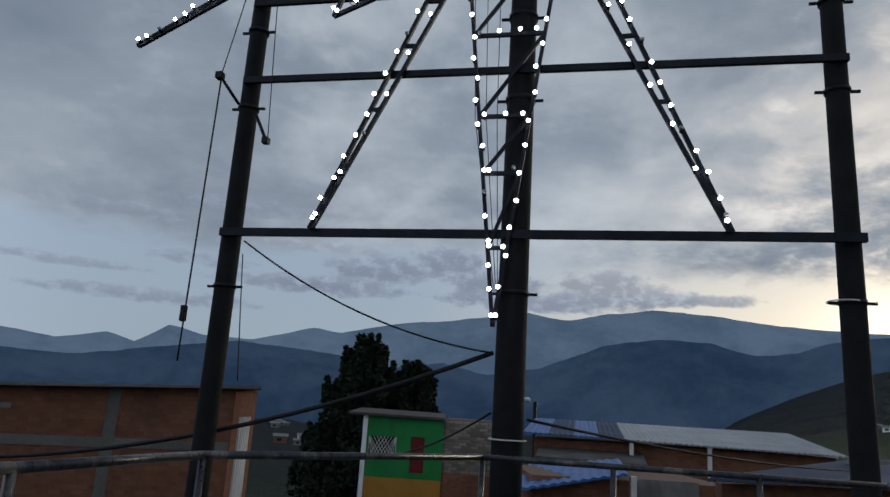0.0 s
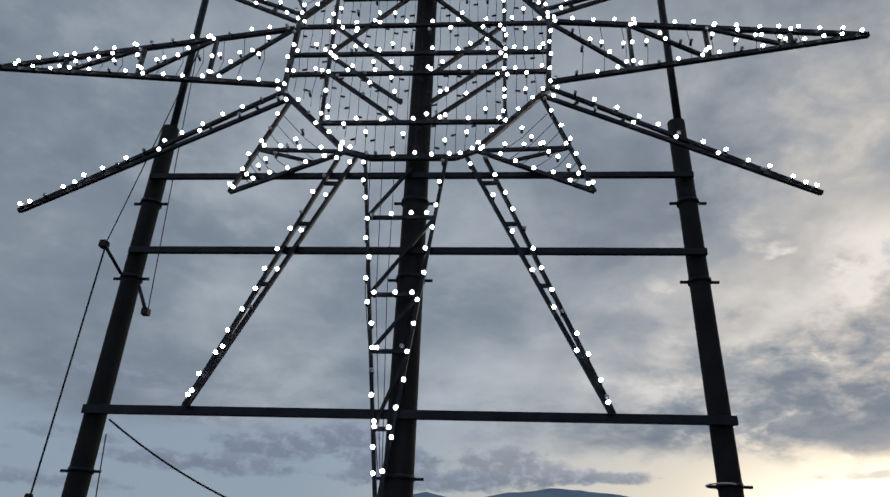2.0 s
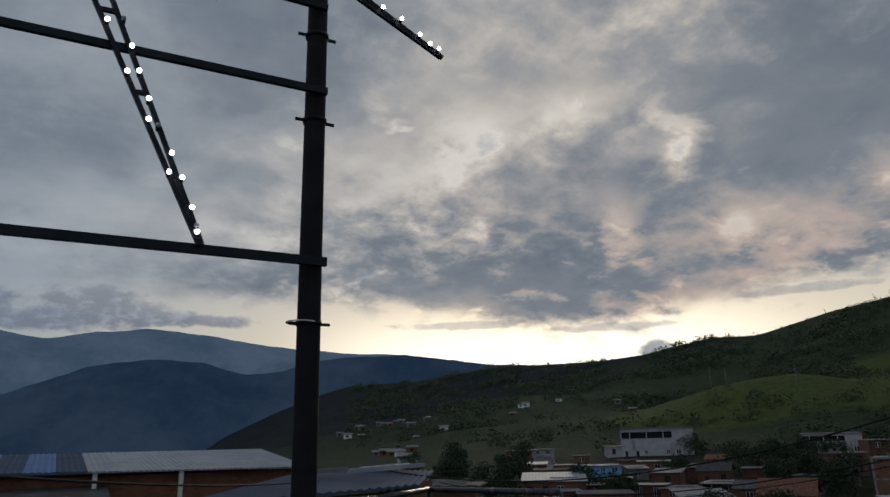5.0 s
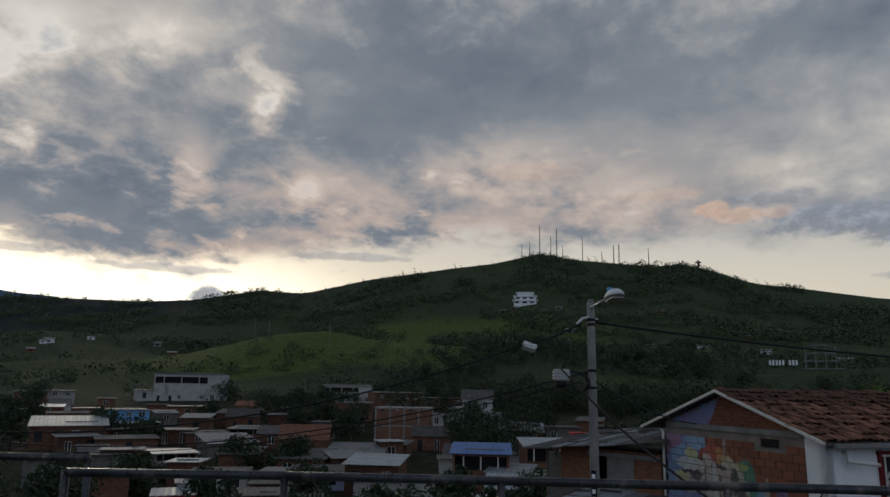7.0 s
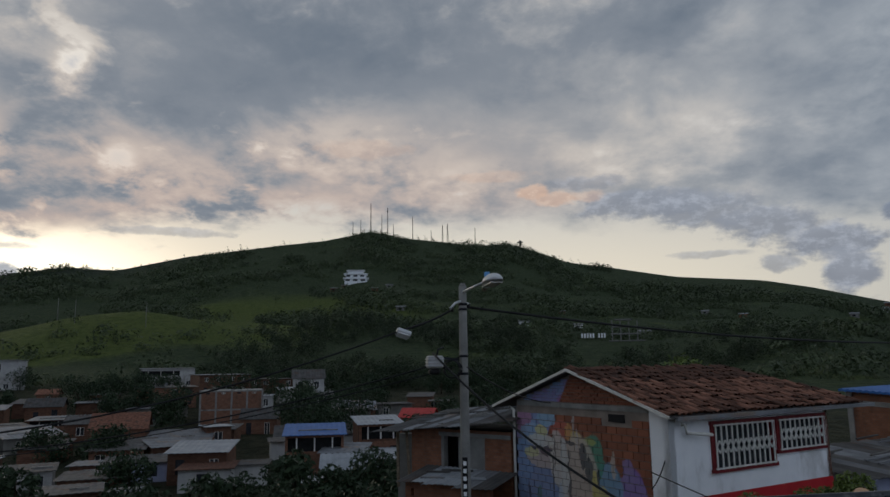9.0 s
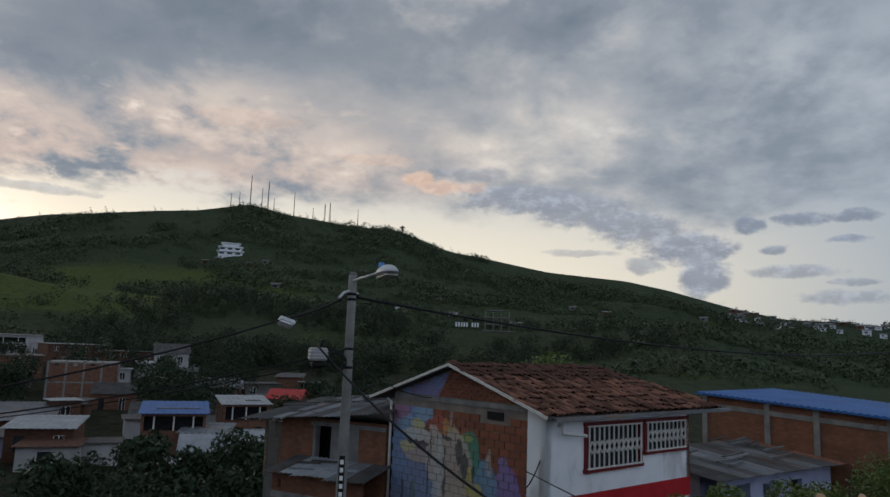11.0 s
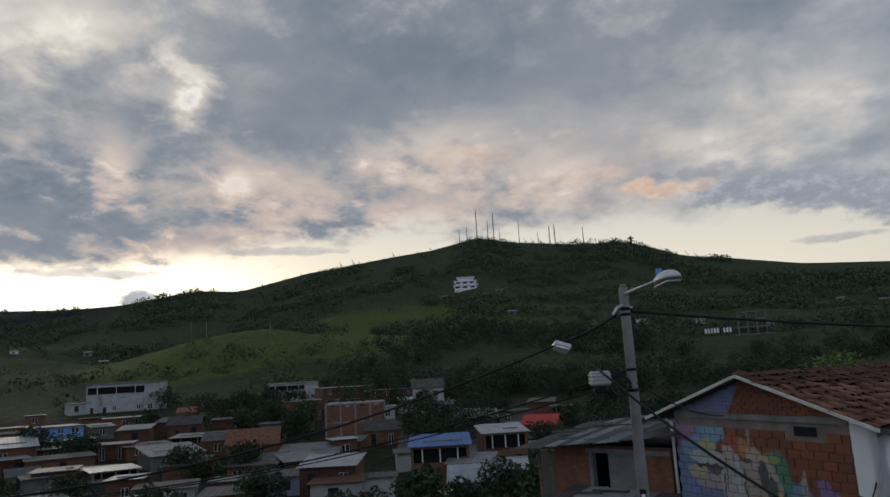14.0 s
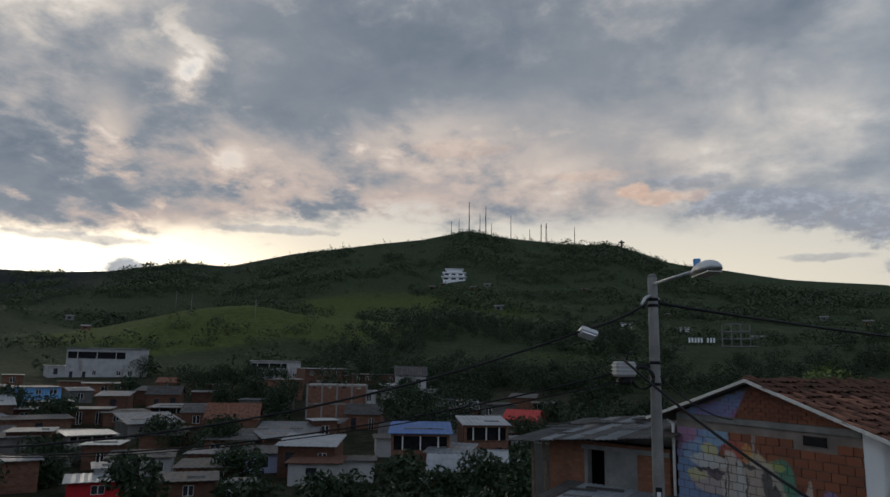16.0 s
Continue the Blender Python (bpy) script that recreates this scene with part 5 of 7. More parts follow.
village_house(145.5, 62.2, -7.09, 5.2, 3.2, -68, WHITEWASH, WHITE_ROOF, "flat")
village_house(123.0, 35.3, -8.74, 5.6, 3.3, -75, RENDER, RUSTY, "flat")

# tiny far dwellings on the slopes
def far_house(az, d, w, wall, lift=0.0):
    x, y = d * math.sin(radians(az)), d * math.cos(radians(az))
    ob = thing("far_house", pose(x, y, ground_z(x, y) + lift, 0, 0, -az), "tiny pale house on the distant slope", "house", "far houses")
    part("wall", box(bmesh.new(), (-w / 2, 0, -3), (w / 2, w * 0.8, w * 0.5)), wall, ob)
    part("roof", slab(bmesh.new(), (-w * 0.58, -0.6, w * 0.5), (w * 0.58, -0.6, w * 0.5), (w * 0.58, w * 0.9, w * 0.68), (-w * 0.58, w * 0.9, w * 0.68), 0.25), ZINC, ob)
    part("window", box(bmesh.new(), (-w * 0.25, -0.05, w * 0.15), (w * 0.1, 0.0, w * 0.35)), DARK, ob)


dice = random.Random(21)
for count, a0, a1, d0, d1 in ((24, 24, 34, 480, 760), (14, 18, 30, 230, 420), (7, 36, 50, 400, 640), (58, 113.5, 127.5, 780, 945), (10, 84, 112, 420, 720), (5, 70, 82, 520, 700), (30, -44, -26, 700, 1100), (14, -22, -14, 300, 700)):
    for _ in range(count):
        hamlet = a0 == 113.5
        far_house(dice.uniform(a0, a1), dice.uniform(d0, d1), dice.uniform(5, 8) if hamlet else dice.uniform(4, 7), dice.choice((CONCRETE, CONCRETE, BRICK_WALL, WHITE if hamlet else BRICK_WALL, WHITE)), 0.6 if hamlet else 0.0)

villa = thing("villa", pose(659, 183, 82.5, 0, 0, -75), "white three-tier villa on the hillside", "villa")
for k, (w, z0, z1) in enumerate(((22, -6, 4), (20, 5.2, 8.2), (15, 9.2, 12))):
    part("storey", box(bmesh.new(), (-w / 2, 0, z0), (w / 2, 12, z1), None, 0.1), WHITE, villa)
    part("terrace_slab", box(bmesh.new(), (-w / 2 - 1.5, -1.8, z1), (w / 2 + 1.5, 12.5, z1 + (0.9 if k < 2 else 0.5))), WHITE, villa)
    for i in range(3):
        if k < 2:
            part("window", box(bmesh.new(), (-w / 2 + w * (i + 0.12) / 3, -0.06, z1 - 2.2), (-w / 2 + w * (i + 0.7) / 3, 0.0, z1 - 0.4)), GLASS, villa)
part("drive_wall", box(bmesh.new(), (10, -2, -6), (26, -1, -3.2)), WHITE, villa)

SIGN_AT = Vector((367.5, -22.0, 0))
sign = thing("hillside_sign", pose(SIGN_AT.x, SIGN_AT.y, ground_z(*SIGN_AT.xy) + 2.0, 0, 0, -94), "white letters standing on the hillside", "sign")
for k in range(9):
    if k != 5:
        part("letter_bar", box(bmesh.new(), (-6.3 + 1.4 * k, 0, 0), (-5.4 + 1.4 * k, 0.3, 2.3)), WHITE, sign)
shell = thing("unfinished_building", pose(SIGN_AT.x + 6, SIGN_AT.y - 17, ground_z(SIGN_AT.x + 6, SIGN_AT.y - 17), 0, 0, -96), "unfinished concrete frame building on the slope", "building")
for k in range(4):
    part("floor_slab", box(bmesh.new(), (-9 + k, 0, 3.6 * k), (9 - 2 * k, 8, 3.6 * k + 0.5)), CONCRETE, shell)
    for i in range(4):
        part("column", box(bmesh.new(), (-7.5 + 4.2 * i, 0.2, 3.6 * k - 3.2), (-7.0 + 4.2 * i, 0.7, 3.6 * k)), CONCRETE, shell)

# ---- the painted house ----
CORNER, ALONG, UPHILL = Vector((19.98, -1.4, 0)), -50.3, 39.7      # front runs along ALONG, gable along UPHILL (degrees)


def mural():
    """Bare brick, painted over with coloured fields; s runs up the gable wall from the corner, z is height."""
    m = bpy.data.materials.new("painted_brick")
    m.use_nodes = True
    n = Nodes(m.node_tree)
    spot = n.add("ShaderNodeNewGeometry").outputs["Position"]
    s = n.vec("DOT_PRODUCT", n.vec("SUBTRACT", spot, tuple(CORNER)), (math.cos(radians(UPHILL)), math.sin(radians(UPHILL)), 0.0))
    split = n.add("ShaderNodeSeparateXYZ")
    n.put(split.inputs[0], spot)
    z = split.outputs[2]
    wob = n.math("MULTIPLY", n.math("SUBTRACT", n.noise(spot, 4.0, 6.0, 0.65), 0.5), 0.62)
    broad, grain = n.noise(spot, 1.4, 4.0), n.noise(spot, 30.0, 3.0)
    info = n.add("ShaderNodeObjectInfo").outputs["Random"]
    brick = n.mix(n.math("ADD", n.math("MULTIPLY", info, 0.6), n.math("MULTIPLY", broad, 0.4)), (0.13, 0.04, 0.022), (0.30, 0.095, 0.045))

    def oval(a, b, ra, rb, soft=0.15):
        u = n.math("ADD", n.math("DIVIDE", n.math("SUBTRACT", s, a), ra), n.math("MULTIPLY", wob, 0.5 / ra))
        v = n.math("ADD", n.math("DIVIDE", n.math("SUBTRACT", z, b), rb), n.math("MULTIPLY", wob, 0.5 / rb))
        return n.ramp(n.math("SQRT", n.math("ADD", n.math("MULTIPLY", u, u), n.math("MULTIPLY", v, v))), 1.0 + soft, 1.0)

    violet = n.mix(n.ramp(broad, 0.35, 0.62), (0.25, 0.21, 0.40), (0.20, 0.31, 0.50))
    violet = n.mix(n.ramp(n.noise(n.vec("ADD", spot, (7.0, 3.0, 1.0)), 1.1, 4.0), 0.52, 0.66), violet, (0.34, 0.11, 0.26))
    side = n.ramp(n.math("SUBTRACT", s, n.math("ADD", n.math("MULTIPLY", n.math("SUBTRACT", 1.5, z), 0.62), 3.62)), -0.04, 0.04)
    colour = n.mix(side, brick, violet)
    colour = n.mix(oval(1.25, -2.0, 0.42, 0.95), colour, (0.24, 0.15, 0.42))
    for a, b, ra, rb, tint in ((5.3, -1.7, 1.3, 1.0, (0.17, 0.28, 0.52)), (6.0, 0.1, 0.45, 0.40, (0.40, 0.16, 0.30)), (4.8, 0.2, 0.40, 0.30, (0.18, 0.40, 0.60)), (5.5, -0.35, 0.55, 0.30, (0.24, 0.40, 0.62)),
                               (1.35, -1.9, 0.55, 0.75, (0.24, 0.15, 0.42)), (1.46, -1.1, 0.20, 0.35, (0.24, 0.16, 0.42)), (2.2, -1.7, 0.50, 0.75, (0.13, 0.34, 0.52)), (2.75, -0.85, 0.38, 0.62, (0.03, 0.30, 0.19)),
                               (4.15, -0.15, 0.38, 0.26, (0.48, 0.07, 0.03)), (3.78, -0.20, 0.18, 0.22, (0.60, 0.26, 0.03)), (3.45, -0.34, 0.22, 0.16, (0.55, 0.42, 0.05)), (2.95, -0.42, 0.30, 0.10, (0.34, 0.40, 0.06)),
                               (3.4, -1.6, 0.75, 1.25, (0.52, 0.42, 0.33)), (3.1, -2.5, 0.70, 0.6, (0.55, 0.40, 0.32)), (5.0, -1.05, 0.75, 0.28, (0.52, 0.38, 0.31)), (4.3, -1.0, 0.34, 0.75, (0.58, 0.50, 0.42)),
                               (5.1, -0.52, 0.62, 0.20, (0.60, 0.58, 0.52)), (5.05, -0.22, 0.28, 0.12, (0.62, 0.56, 0.16)), (5.55, -0.92, 0.36, 0.15, (0.60, 0.56, 0.22)), (5.05, -0.77, 0.50, 0.055, (0.04, 0.03, 0.05)), (4.88, -0.86, 0.22, 0.10, (0.12, 0.07, 0.10)),
                               (3.18, -0.85, 0.13, 0.36, (0.05, 0.06, 0.07)), (2.95, -1.20, 0.13, 0.34, (0.05, 0.06, 0.07)), (2.74, -1.60, 0.13, 0.42, (0.58, 0.46, 0.05)), (2.42, -1.88, 0.20, 0.28, (0.58, 0.46, 0.06)), (2.60, -1.35, 0.06, 0.25, (0.05, 0.06, 0.07)),
                               (3.55, 0.12, 0.05, 0.40, (0.40, 0.33, 0.30)), (3.42, -0.40, 0.05, 0.30, (0.46, 0.40, 0.36)), (1.99, -0.95, 0.08, 0.36, (0.50, 0.40, 0.32)), (3.80, -0.50, 0.28, 0.045, (0.06, 0.06, 0.07)),
                               (4.52, -1.6, 0.035, 0.75, (0.06, 0.06, 0.07)), (3.80, -1.5, 0.045, 0.75, (0.06, 0.06, 0.07)), (4.25, -2.5, 0.42, 0.06, (0.06, 0.06, 0.07)), (4.42, -0.85, 0.03, 0.5, (0.10, 0.08, 0.08)), (4.12, -0.95, 0.03, 0.45, (0.10, 0.08, 0.08)),
                               (4.0, -1.35, 0.16, 0.9, (0.55, 0.53, 0.50)), (4.20, -2.2, 0.10, 0.5, (0.42, 0.47, 0.55)), (5.7, -2.3, 0.05, 0.5, (0.07, 0.08, 0.14)), (5.2, -2.4, 0.12, 0.5, (0.10, 0.22, 0.20))):
        colour = n.mix(n.math("MULTIPLY", oval(a, b, ra, rb), 0.85), colour, tuple(0.75 * c + 0.25 * sum(tint) / 3 for c in tint))
    colour = n.mix(n.ramp(n.noise(spot, 6.0, 5.0, 0.7), 0.62, 0.76, 0.0, 0.40), colour, brick)
    colour = n.mix(n.ramp(grain, 0.3, 0.8, 0.0, 0.25), colour, (0.10, 0.07, 0.06))
    bsdf = n.add("ShaderNodeBsdfPrincipled")
    n.put(bsdf.inputs["Base Color"], colour)
    bsdf.inputs["Roughness"].default_value = 0.85
    b = n.add("ShaderNodeBump")
    b.inputs["Strength"].default_value = 0.3
    b.inputs["Distance"].default_value = 0.01
    n.put(b.inputs["Height"], grain)
    n.put(bsdf.inputs["Normal"], b.outputs[0])
    n.put(n.add("ShaderNodeOutputMaterial").inputs[0], bsdf.outputs[0])
    return m


MURAL = mural()
BASE = -5.6
# local axes: x along the street front, y up the gable side, z is world height
house = thing("painted_house", Matrix.Translation(CORNER) @ pose(0, 0, 0, 0, 0, ALONG), "two-storey brick house with a painted gable and white front", "house")
LONG, WIDE, EAVE, RIDGE = 6.95, 6.3, 0.52, 1.60
MIDWAY = 3.45


def eave_line(y):
    return RIDGE - 0.06 - abs(y - MIDWAY) * (RIDGE - EAVE) / 3.5


def gable_outline(bm, x0, x1, y0, y1, low):
    ys = sorted({y0, y1, *([MIDWAY] if y0 < MIDWAY < y1 else [])})
    ring = [(y0, low)] + [(y1, low)] + [(y, eave_line(y)) for y in reversed(ys)]
    a = [bm.verts.new((x0, y, z)) for y, z in ring]
    b = [bm.verts.new((x1, y, z)) for y, z in ring]
    bm.faces.new(a[::-1])
    bm.faces.new(b)
    for i in range(len(ring)):
        j = (i + 1) % len(ring)
        bm.faces.new((a[i], a[j], b[j], b[i]))
    return bm


gable = part("gable_wall", gable_outline(bmesh.new(), 0.03, 0.2, 0.62, WIDE, BASE), MORTAR, house, "bare brick gable with a worn coloured mural")
part("gable_wall", gable_outline(bmesh.new(), LONG - 0.2, LONG, 0.0, WIDE, BASE), BRICK_WALL, house)
part("back_wall", box(bmesh.new(), (0.2, WIDE - 0.2, BASE), (LONG - 0.2, WIDE, EAVE)), BRICK_WALL, house)
part("corner_wall", gable_outline(bmesh.new(), 0.0, 0.2, 0.0, 0.62, -1.6), WHITE, house, "white plastered corner")
part("tie_beam", box(bmesh.new(), (-0.012, 0.65, 0.50), (0.028, WIDE - 0.1, 0.64)), CONCRETE, house)
part("drain_pipe", tube(bmesh.new(), ((-0.05, WIDE + 0.06, -3), (-0.05, WIDE + 0.06, 0.35), (0.0, WIDE + 0.35, 0.42)), 0.045, 8), IVORY, house, "", True)

front_holes = [(1.62, 4.18, -1.02, 0.20), (4.42, 6.62, -0.72, 0.20)]
part("front_wall", wall_with_holes(bmesh.new(), LONG - 0.002, -1.6, EAVE, 0.2, front_holes), WHITE, house, "white painted street front")
part("red_band", box(bmesh.new(), (-0.015, -0.015, -2.15), (LONG, 0.2, -1.605)), RED, house, "red painted band")
part("red_band", box(bmesh.new(), (-0.016, 0.205, -2.15), (0.2, 0.62, -1.605)), RED, house)
part("ground_floor_wall", wall_with_holes(bmesh.new(), LONG, BASE, -2.155, 0.2, [(0.6, 2.4, -4.2, -2.25), (2.9, 6.2, -4.3, -2.25)]), WHITE, house)
# solid near-black block: the unlit inside of the house is painted
part("room_shade", box(bmesh.new(), (0.25, 0.9, BASE), (LONG - 0.25, WIDE - 0.3, EAVE - 0.05)), DARK, house)

for x0, x1, z0, z1 in front_holes:
    win = part("window", box(bmesh.new(), (x0 + 0.05, 0.10, z0 + 0.05), (x1 - 0.05, 0.12, z1 - 0.05)), GLASS, house)
    bm = bmesh.new()
    for a, b in (((x0 - 0.1, z0), (x1 + 0.1, z0)), ((x0 - 0.1, z1), (x1 + 0.1, z1)), ((x0, z0), (x0, z1)), ((x1, z0), (x1, z1))):
        beam(bm, (a[0], -0.01, a[1]), (b[0], -0.01, b[1]), 0.13 if a[0] == b[0] else 0.15, 0.10)
    part("window_frame", bm, MAROON, win, "maroon window frame")
    count = 11 if x0 < 3 else 9
    for i in range(count + 1):
        x = x0 + 0.06 + (x1 - x0 - 0.12) * i / count
        part("grille_bar", beam(bmesh.new(), (x, -0.09, z0 + 0.03), (x, -0.09, z1 - 0.03), 0.035), IVORY, win)
    for z in (z0 + 0.06, z1 - 0.06):
        part("grille_rail", beam(bmesh.new(), (x0, -0.09, z), (x1, -0.09, z), 0.04), IVORY, win)
    mid, step = (z0 + z1) / 2, (x1 - x0 - 0.12) / count
    for i in range(0, count):
        bm = bmesh.new()
        c = x0 + 0.06 + step * (i + 0.5)
        for p, q in (((c - step / 2, mid), (c, mid + 0.16)), ((c, mid + 0.16), (c + step / 2, mid)), ((c + step / 2, mid), (c, mid - 0.16)), ((c, mid - 0.16), (c - step / 2, mid))):
            beam(bm, (p[0], -0.10, p[1]), (q[0], -0.10, q[1]), 0.03)
        part("grille_diamond", bm, IVORY, win)
for i in range(16):
    x = 0.7 + i * 0.35
    part("gate_bar", beam(bmesh.new(), (x, 0.02, -4.2), (x, 0.02, -2.25), 0.035), IVORY, house)
part("overflow_pipe", tube(bmesh.new(), ((0.5, 0, 0.22), (0.5, -0.12, 0.22), (0.5, -0.14, 0.02), (0.95, -0.3, -0.02), (1.25, -0.32, -0.05)), 0.045, 8), IVORY, house, "white plastic pipe", True)

# roof: boards below, gutter, then tiles
over, end = 0.35, 2.0
for s in (-1, 1):
    y = MIDWAY + s * 3.75
    zl = RIDGE - 3.75 * (RIDGE - EAVE) / 3.5
    part("roof_deck", slab(bmesh.new(), (-0.25, y, zl), (LONG + end * (1 if s < 0 else 0.2), y, zl), (LONG - 0.2, MIDWAY, RIDGE), (-0.25, MIDWAY, RIDGE), 0.05), RUSTY, house)
    part("verge_board", beam(bmesh.new(), (-0.30, y, zl + 0.0), (-0.30, MIDWAY, RIDGE + 0.02), 0.04, 0.075), IVORY, house, "pale verge board")
part("gutter", beam(bmesh.new(), (-0.1, MIDWAY - 3.82, EAVE - 0.12), (LONG + end, MIDWAY - 3.80, EAVE - 0.10), 0.10, 0.10), ZINC, house, "grey sheet gutter")

tile_bm = bmesh.new()
rows = []
for y, r in ((0.0, 0.115), (0.42, 0.095)):
    rows.append([tile_bm.verts.new((r * math.cos(a), y, 0.55 * r * math.sin(a))) for a in (math.pi * k / 5 for k in range(6))] + [tile_bm.verts.new(((r - 0.02) * math.cos(a), y, 0.5 * (r - 0.02) * math.sin(a) - 0.004)) for a in (math.pi * k / 5 for k in range(5, -1, -1))])
for k in range(12):
    tile_bm.faces.new((rows[0][k], rows[0][(k + 1) % 12], rows[1][(k + 1) % 12], rows[1][k]))
tile_mesh = bpy.data.meshes.new("roof_tile")
tile_bm.to_mesh(tile_mesh)
tile_bm.free()
tile_mesh.materials.append(TILE)
slope = math.atan2(RIDGE - EAVE, 3.5)
dice = random.Random(4)
spare_verts, spare_faces, made = [], [], 0
for row in range(11):
    for col in range(43):
        x = -0.18 + col * 0.205
        reach = 3.72 - row * 0.345
        limit = LONG - 0.2 + (end + 0.1) * reach / 3.75
        if x > limit:
            continue
        y = MIDWAY - reach
        z = RIDGE - reach * (RIDGE - EAVE) / 3.5 + 0.02
        m = pose(x + dice.uniform(-0.02, 0.02), y + dice.uniform(-0.03, 0.03), z + dice.uniform(0, 0.045), math.degrees(slope) - 2 + dice.uniform(-5, 5), dice.uniform(-7, 7), dice.uniform(-7, 7))
        if made < 300:
            share("roof_tile", tile_mesh, house, m)
            made += 1
        else:
            o = len(spare_verts)
            spare_verts += [tuple(m @ v.co) for v in tile_mesh.vertices]
            spare_faces += [[o + i for i in p.vertices] for p in tile_mesh.polygons]
me = bpy.data.meshes.new("upper_tiles")
me.from_pydata(spare_verts, [], spare_faces)
me.materials.append(TILE)
rest = new("upper_roof_tiling", me)
rest.parent = house
tagged(rest, "weathered clay tiling", kind="stuff")

# bricks of the gable, in courses
COURSE, LENGTH = 0.205, 0.385
brick_bm = box(bmesh.new(), (0, 0.006, 0.006), (0.03, LENGTH - 0.012, COURSE - 0.014), None, 0.004)
brick_mesh = bpy.data.meshes.new("brick")
brick_bm.to_mesh(brick_mesh)
brick_bm.free()
brick_mesh.materials.append(MURAL)
for row in range(20):
    z = -3.4 + row * COURSE
    tall = COURSE
    if 0.44 < z + COURSE and z < 0.66:
        continue
    y = 0.66 - (row % 2) * LENGTH / 2
    while y < WIDE - 0.05:
        a, b = max(y, 0.64), min(y + LENGTH, WIDE)
        fits = z + COURSE < min(eave_line(a), eave_line(b)) + 0.03
        vent = b > 1.5 and a < 2.1 and abs(z + COURSE / 2 - 0.30) < 0.12
        if fits and not vent and b - a > 0.08:
            share("brick", brick_mesh, gable, Matrix.Translation((dice.uniform(-0.006, 0.004), a, z)) @ Matrix.Diagonal((1, (b - a) / LENGTH, 1, 1)))
        y += LENGTH
for row in range(9):
    z, y = 0.665 + row * 0.098, 0.66 - (row % 2) * 0.13
    while y < WIDE - 0.05:
        a, b = max(y, 0.64), min(y + 0.26, WIDE)
        if z + 0.09 < min(eave_line(a), eave_line(b)) + 0.02 and b - a > 0.08:
            share("brick", brick_mesh, gable, Matrix.Translation((dice.uniform(-0.006, 0.004), a, z)) @ Matrix.Diagonal((1, (b - a) / LENGTH, 0.47, 1)))
        y += 0.26
# near-black block fills the brick gap and paints the vent's shade
part("vent", box(bmesh.new(), (-0.002, 1.5, 0.20), (0.028, 2.1, 0.41)), DARK, house, "dark vent opening")

# ---- the brick shack beside it ----
shack = thing("brick_shack", pose(27.5, 7.3, -5.75, 0, 0, -120.6), "patched brick shack with loose rusty roofing sheets", "house")
rng = random.Random(8)
part("front_wall", wall_with_holes(bmesh.new(), 4.3, 0, 5.35, 0.18, [(1.5, 3.25, 4.05, 5.12), (0.35, 0.6, 2.6, 3.0)]), BRICK_WALL, shack).location = (0.9, 0, 0)
part("side_wall", box(bmesh.new(), (0.9, 0.18, 0), (1.08, 3.4, 5.3)), CONCRETE, shack)
# near-black block paints the shade seen through the doorway
part("room_shade", box(bmesh.new(), (1.1, 1.1, 0), (5.1, 3.4, 5.3)), DARK, shack)
part("door_jamb", box(bmesh.new(), (2.30, -0.03, 3.95), (2.42, 0.2, 5.16)), CONCRETE, shack)
part("plaster_panel", box(bmesh.new(), (2.95, 0.10, 3.9), (4.16, 0.17, 5.14)), CONCRETE, shack, "bare grey plaster panel")
part("lintel", box(bmesh.new(), (2.2, -0.04, 5.13), (5.2, -0.004, 5.26)), CONCRETE, shack)
part("recess_wall", box(bmesh.new(), (-0.6, 0.9, 0), (0.88, 1.1, 5.0)), RENDER, shack)
for x, lean in ((0.15, 0.05), (0.72, -0.08)):
    part("prop", beam(bmesh.new(), (x, 0.1, 3.2), (x + lean, 0.0, 5.2), 0.09), DRY_WOOD, shack, "grey timber prop")
for k in range(10):
    x = -0.35 + k * 0.58
    z = 5.18 + 0.10 * x * (1 if x > 0 else 0.3) + rng.uniform(0, 0.07)
    part("roof_sheet", ripple(bmesh.new(), (x, -0.45 - rng.uniform(0, 0.5), z), (x + 0.70, -0.45 - rng.uniform(0, 0.4), z + 0.06), (x + 0.70, 3.6, z + 0.62), (x, 3.6, z + 0.55), 4, 0.03, 0.02), rng.choice((RUSTY, RUSTY, RUSTY, ZINC)), shack)
for k in range(16):
    x, y = rng.uniform(-0.6, 3.8), rng.uniform(-0.5, 2.6)
    z = 5.30 + 0.10 * max(x, 0) + 0.15 * y
    part("roof_batten", beam(bmesh.new(), (x, y, z + 0.02), (x + rng.uniform(0.6, 1.8), y + rng.uniform(-0.3, 0.4), z + 0.12), rng.uniform(0.06, 0.14), 0.05), rng.choice((ZINC, RUSTY, CONCRETE, RENDER)), shack)
for k in range(6):
    x = 1.6 + k * 0.62
    part("lean_to_sheet", ripple(bmesh.new(), (x, -1.5 - rng.uniform(0, 0.3), 3.72 + rng.uniform(0, 0.06)), (x + 0.75, -1.5, 3.74 + rng.uniform(0, 0.08)), (x + 0.75, 0, 4.1), (x, 0, 4.08), 4, 0.03, 0.02), rng.choice((RUSTY, ZINC, WHITE_ROOF)), shack)
for k in range(4):
    x = rng.uniform(1.7, 4.0)
    part("roof_batten", beam(bmesh.new(), (x, -1.2 + 0.25 * k, 3.87 + 0.06 * k), (x + rng.uniform(0.7, 1.4), -1.1 + 0.25 * k, 3.92 + 0.06 * k), 0.1, 0.06), rng.choice((ZINC, WHITE_ROOF, RUSTY)), shack)
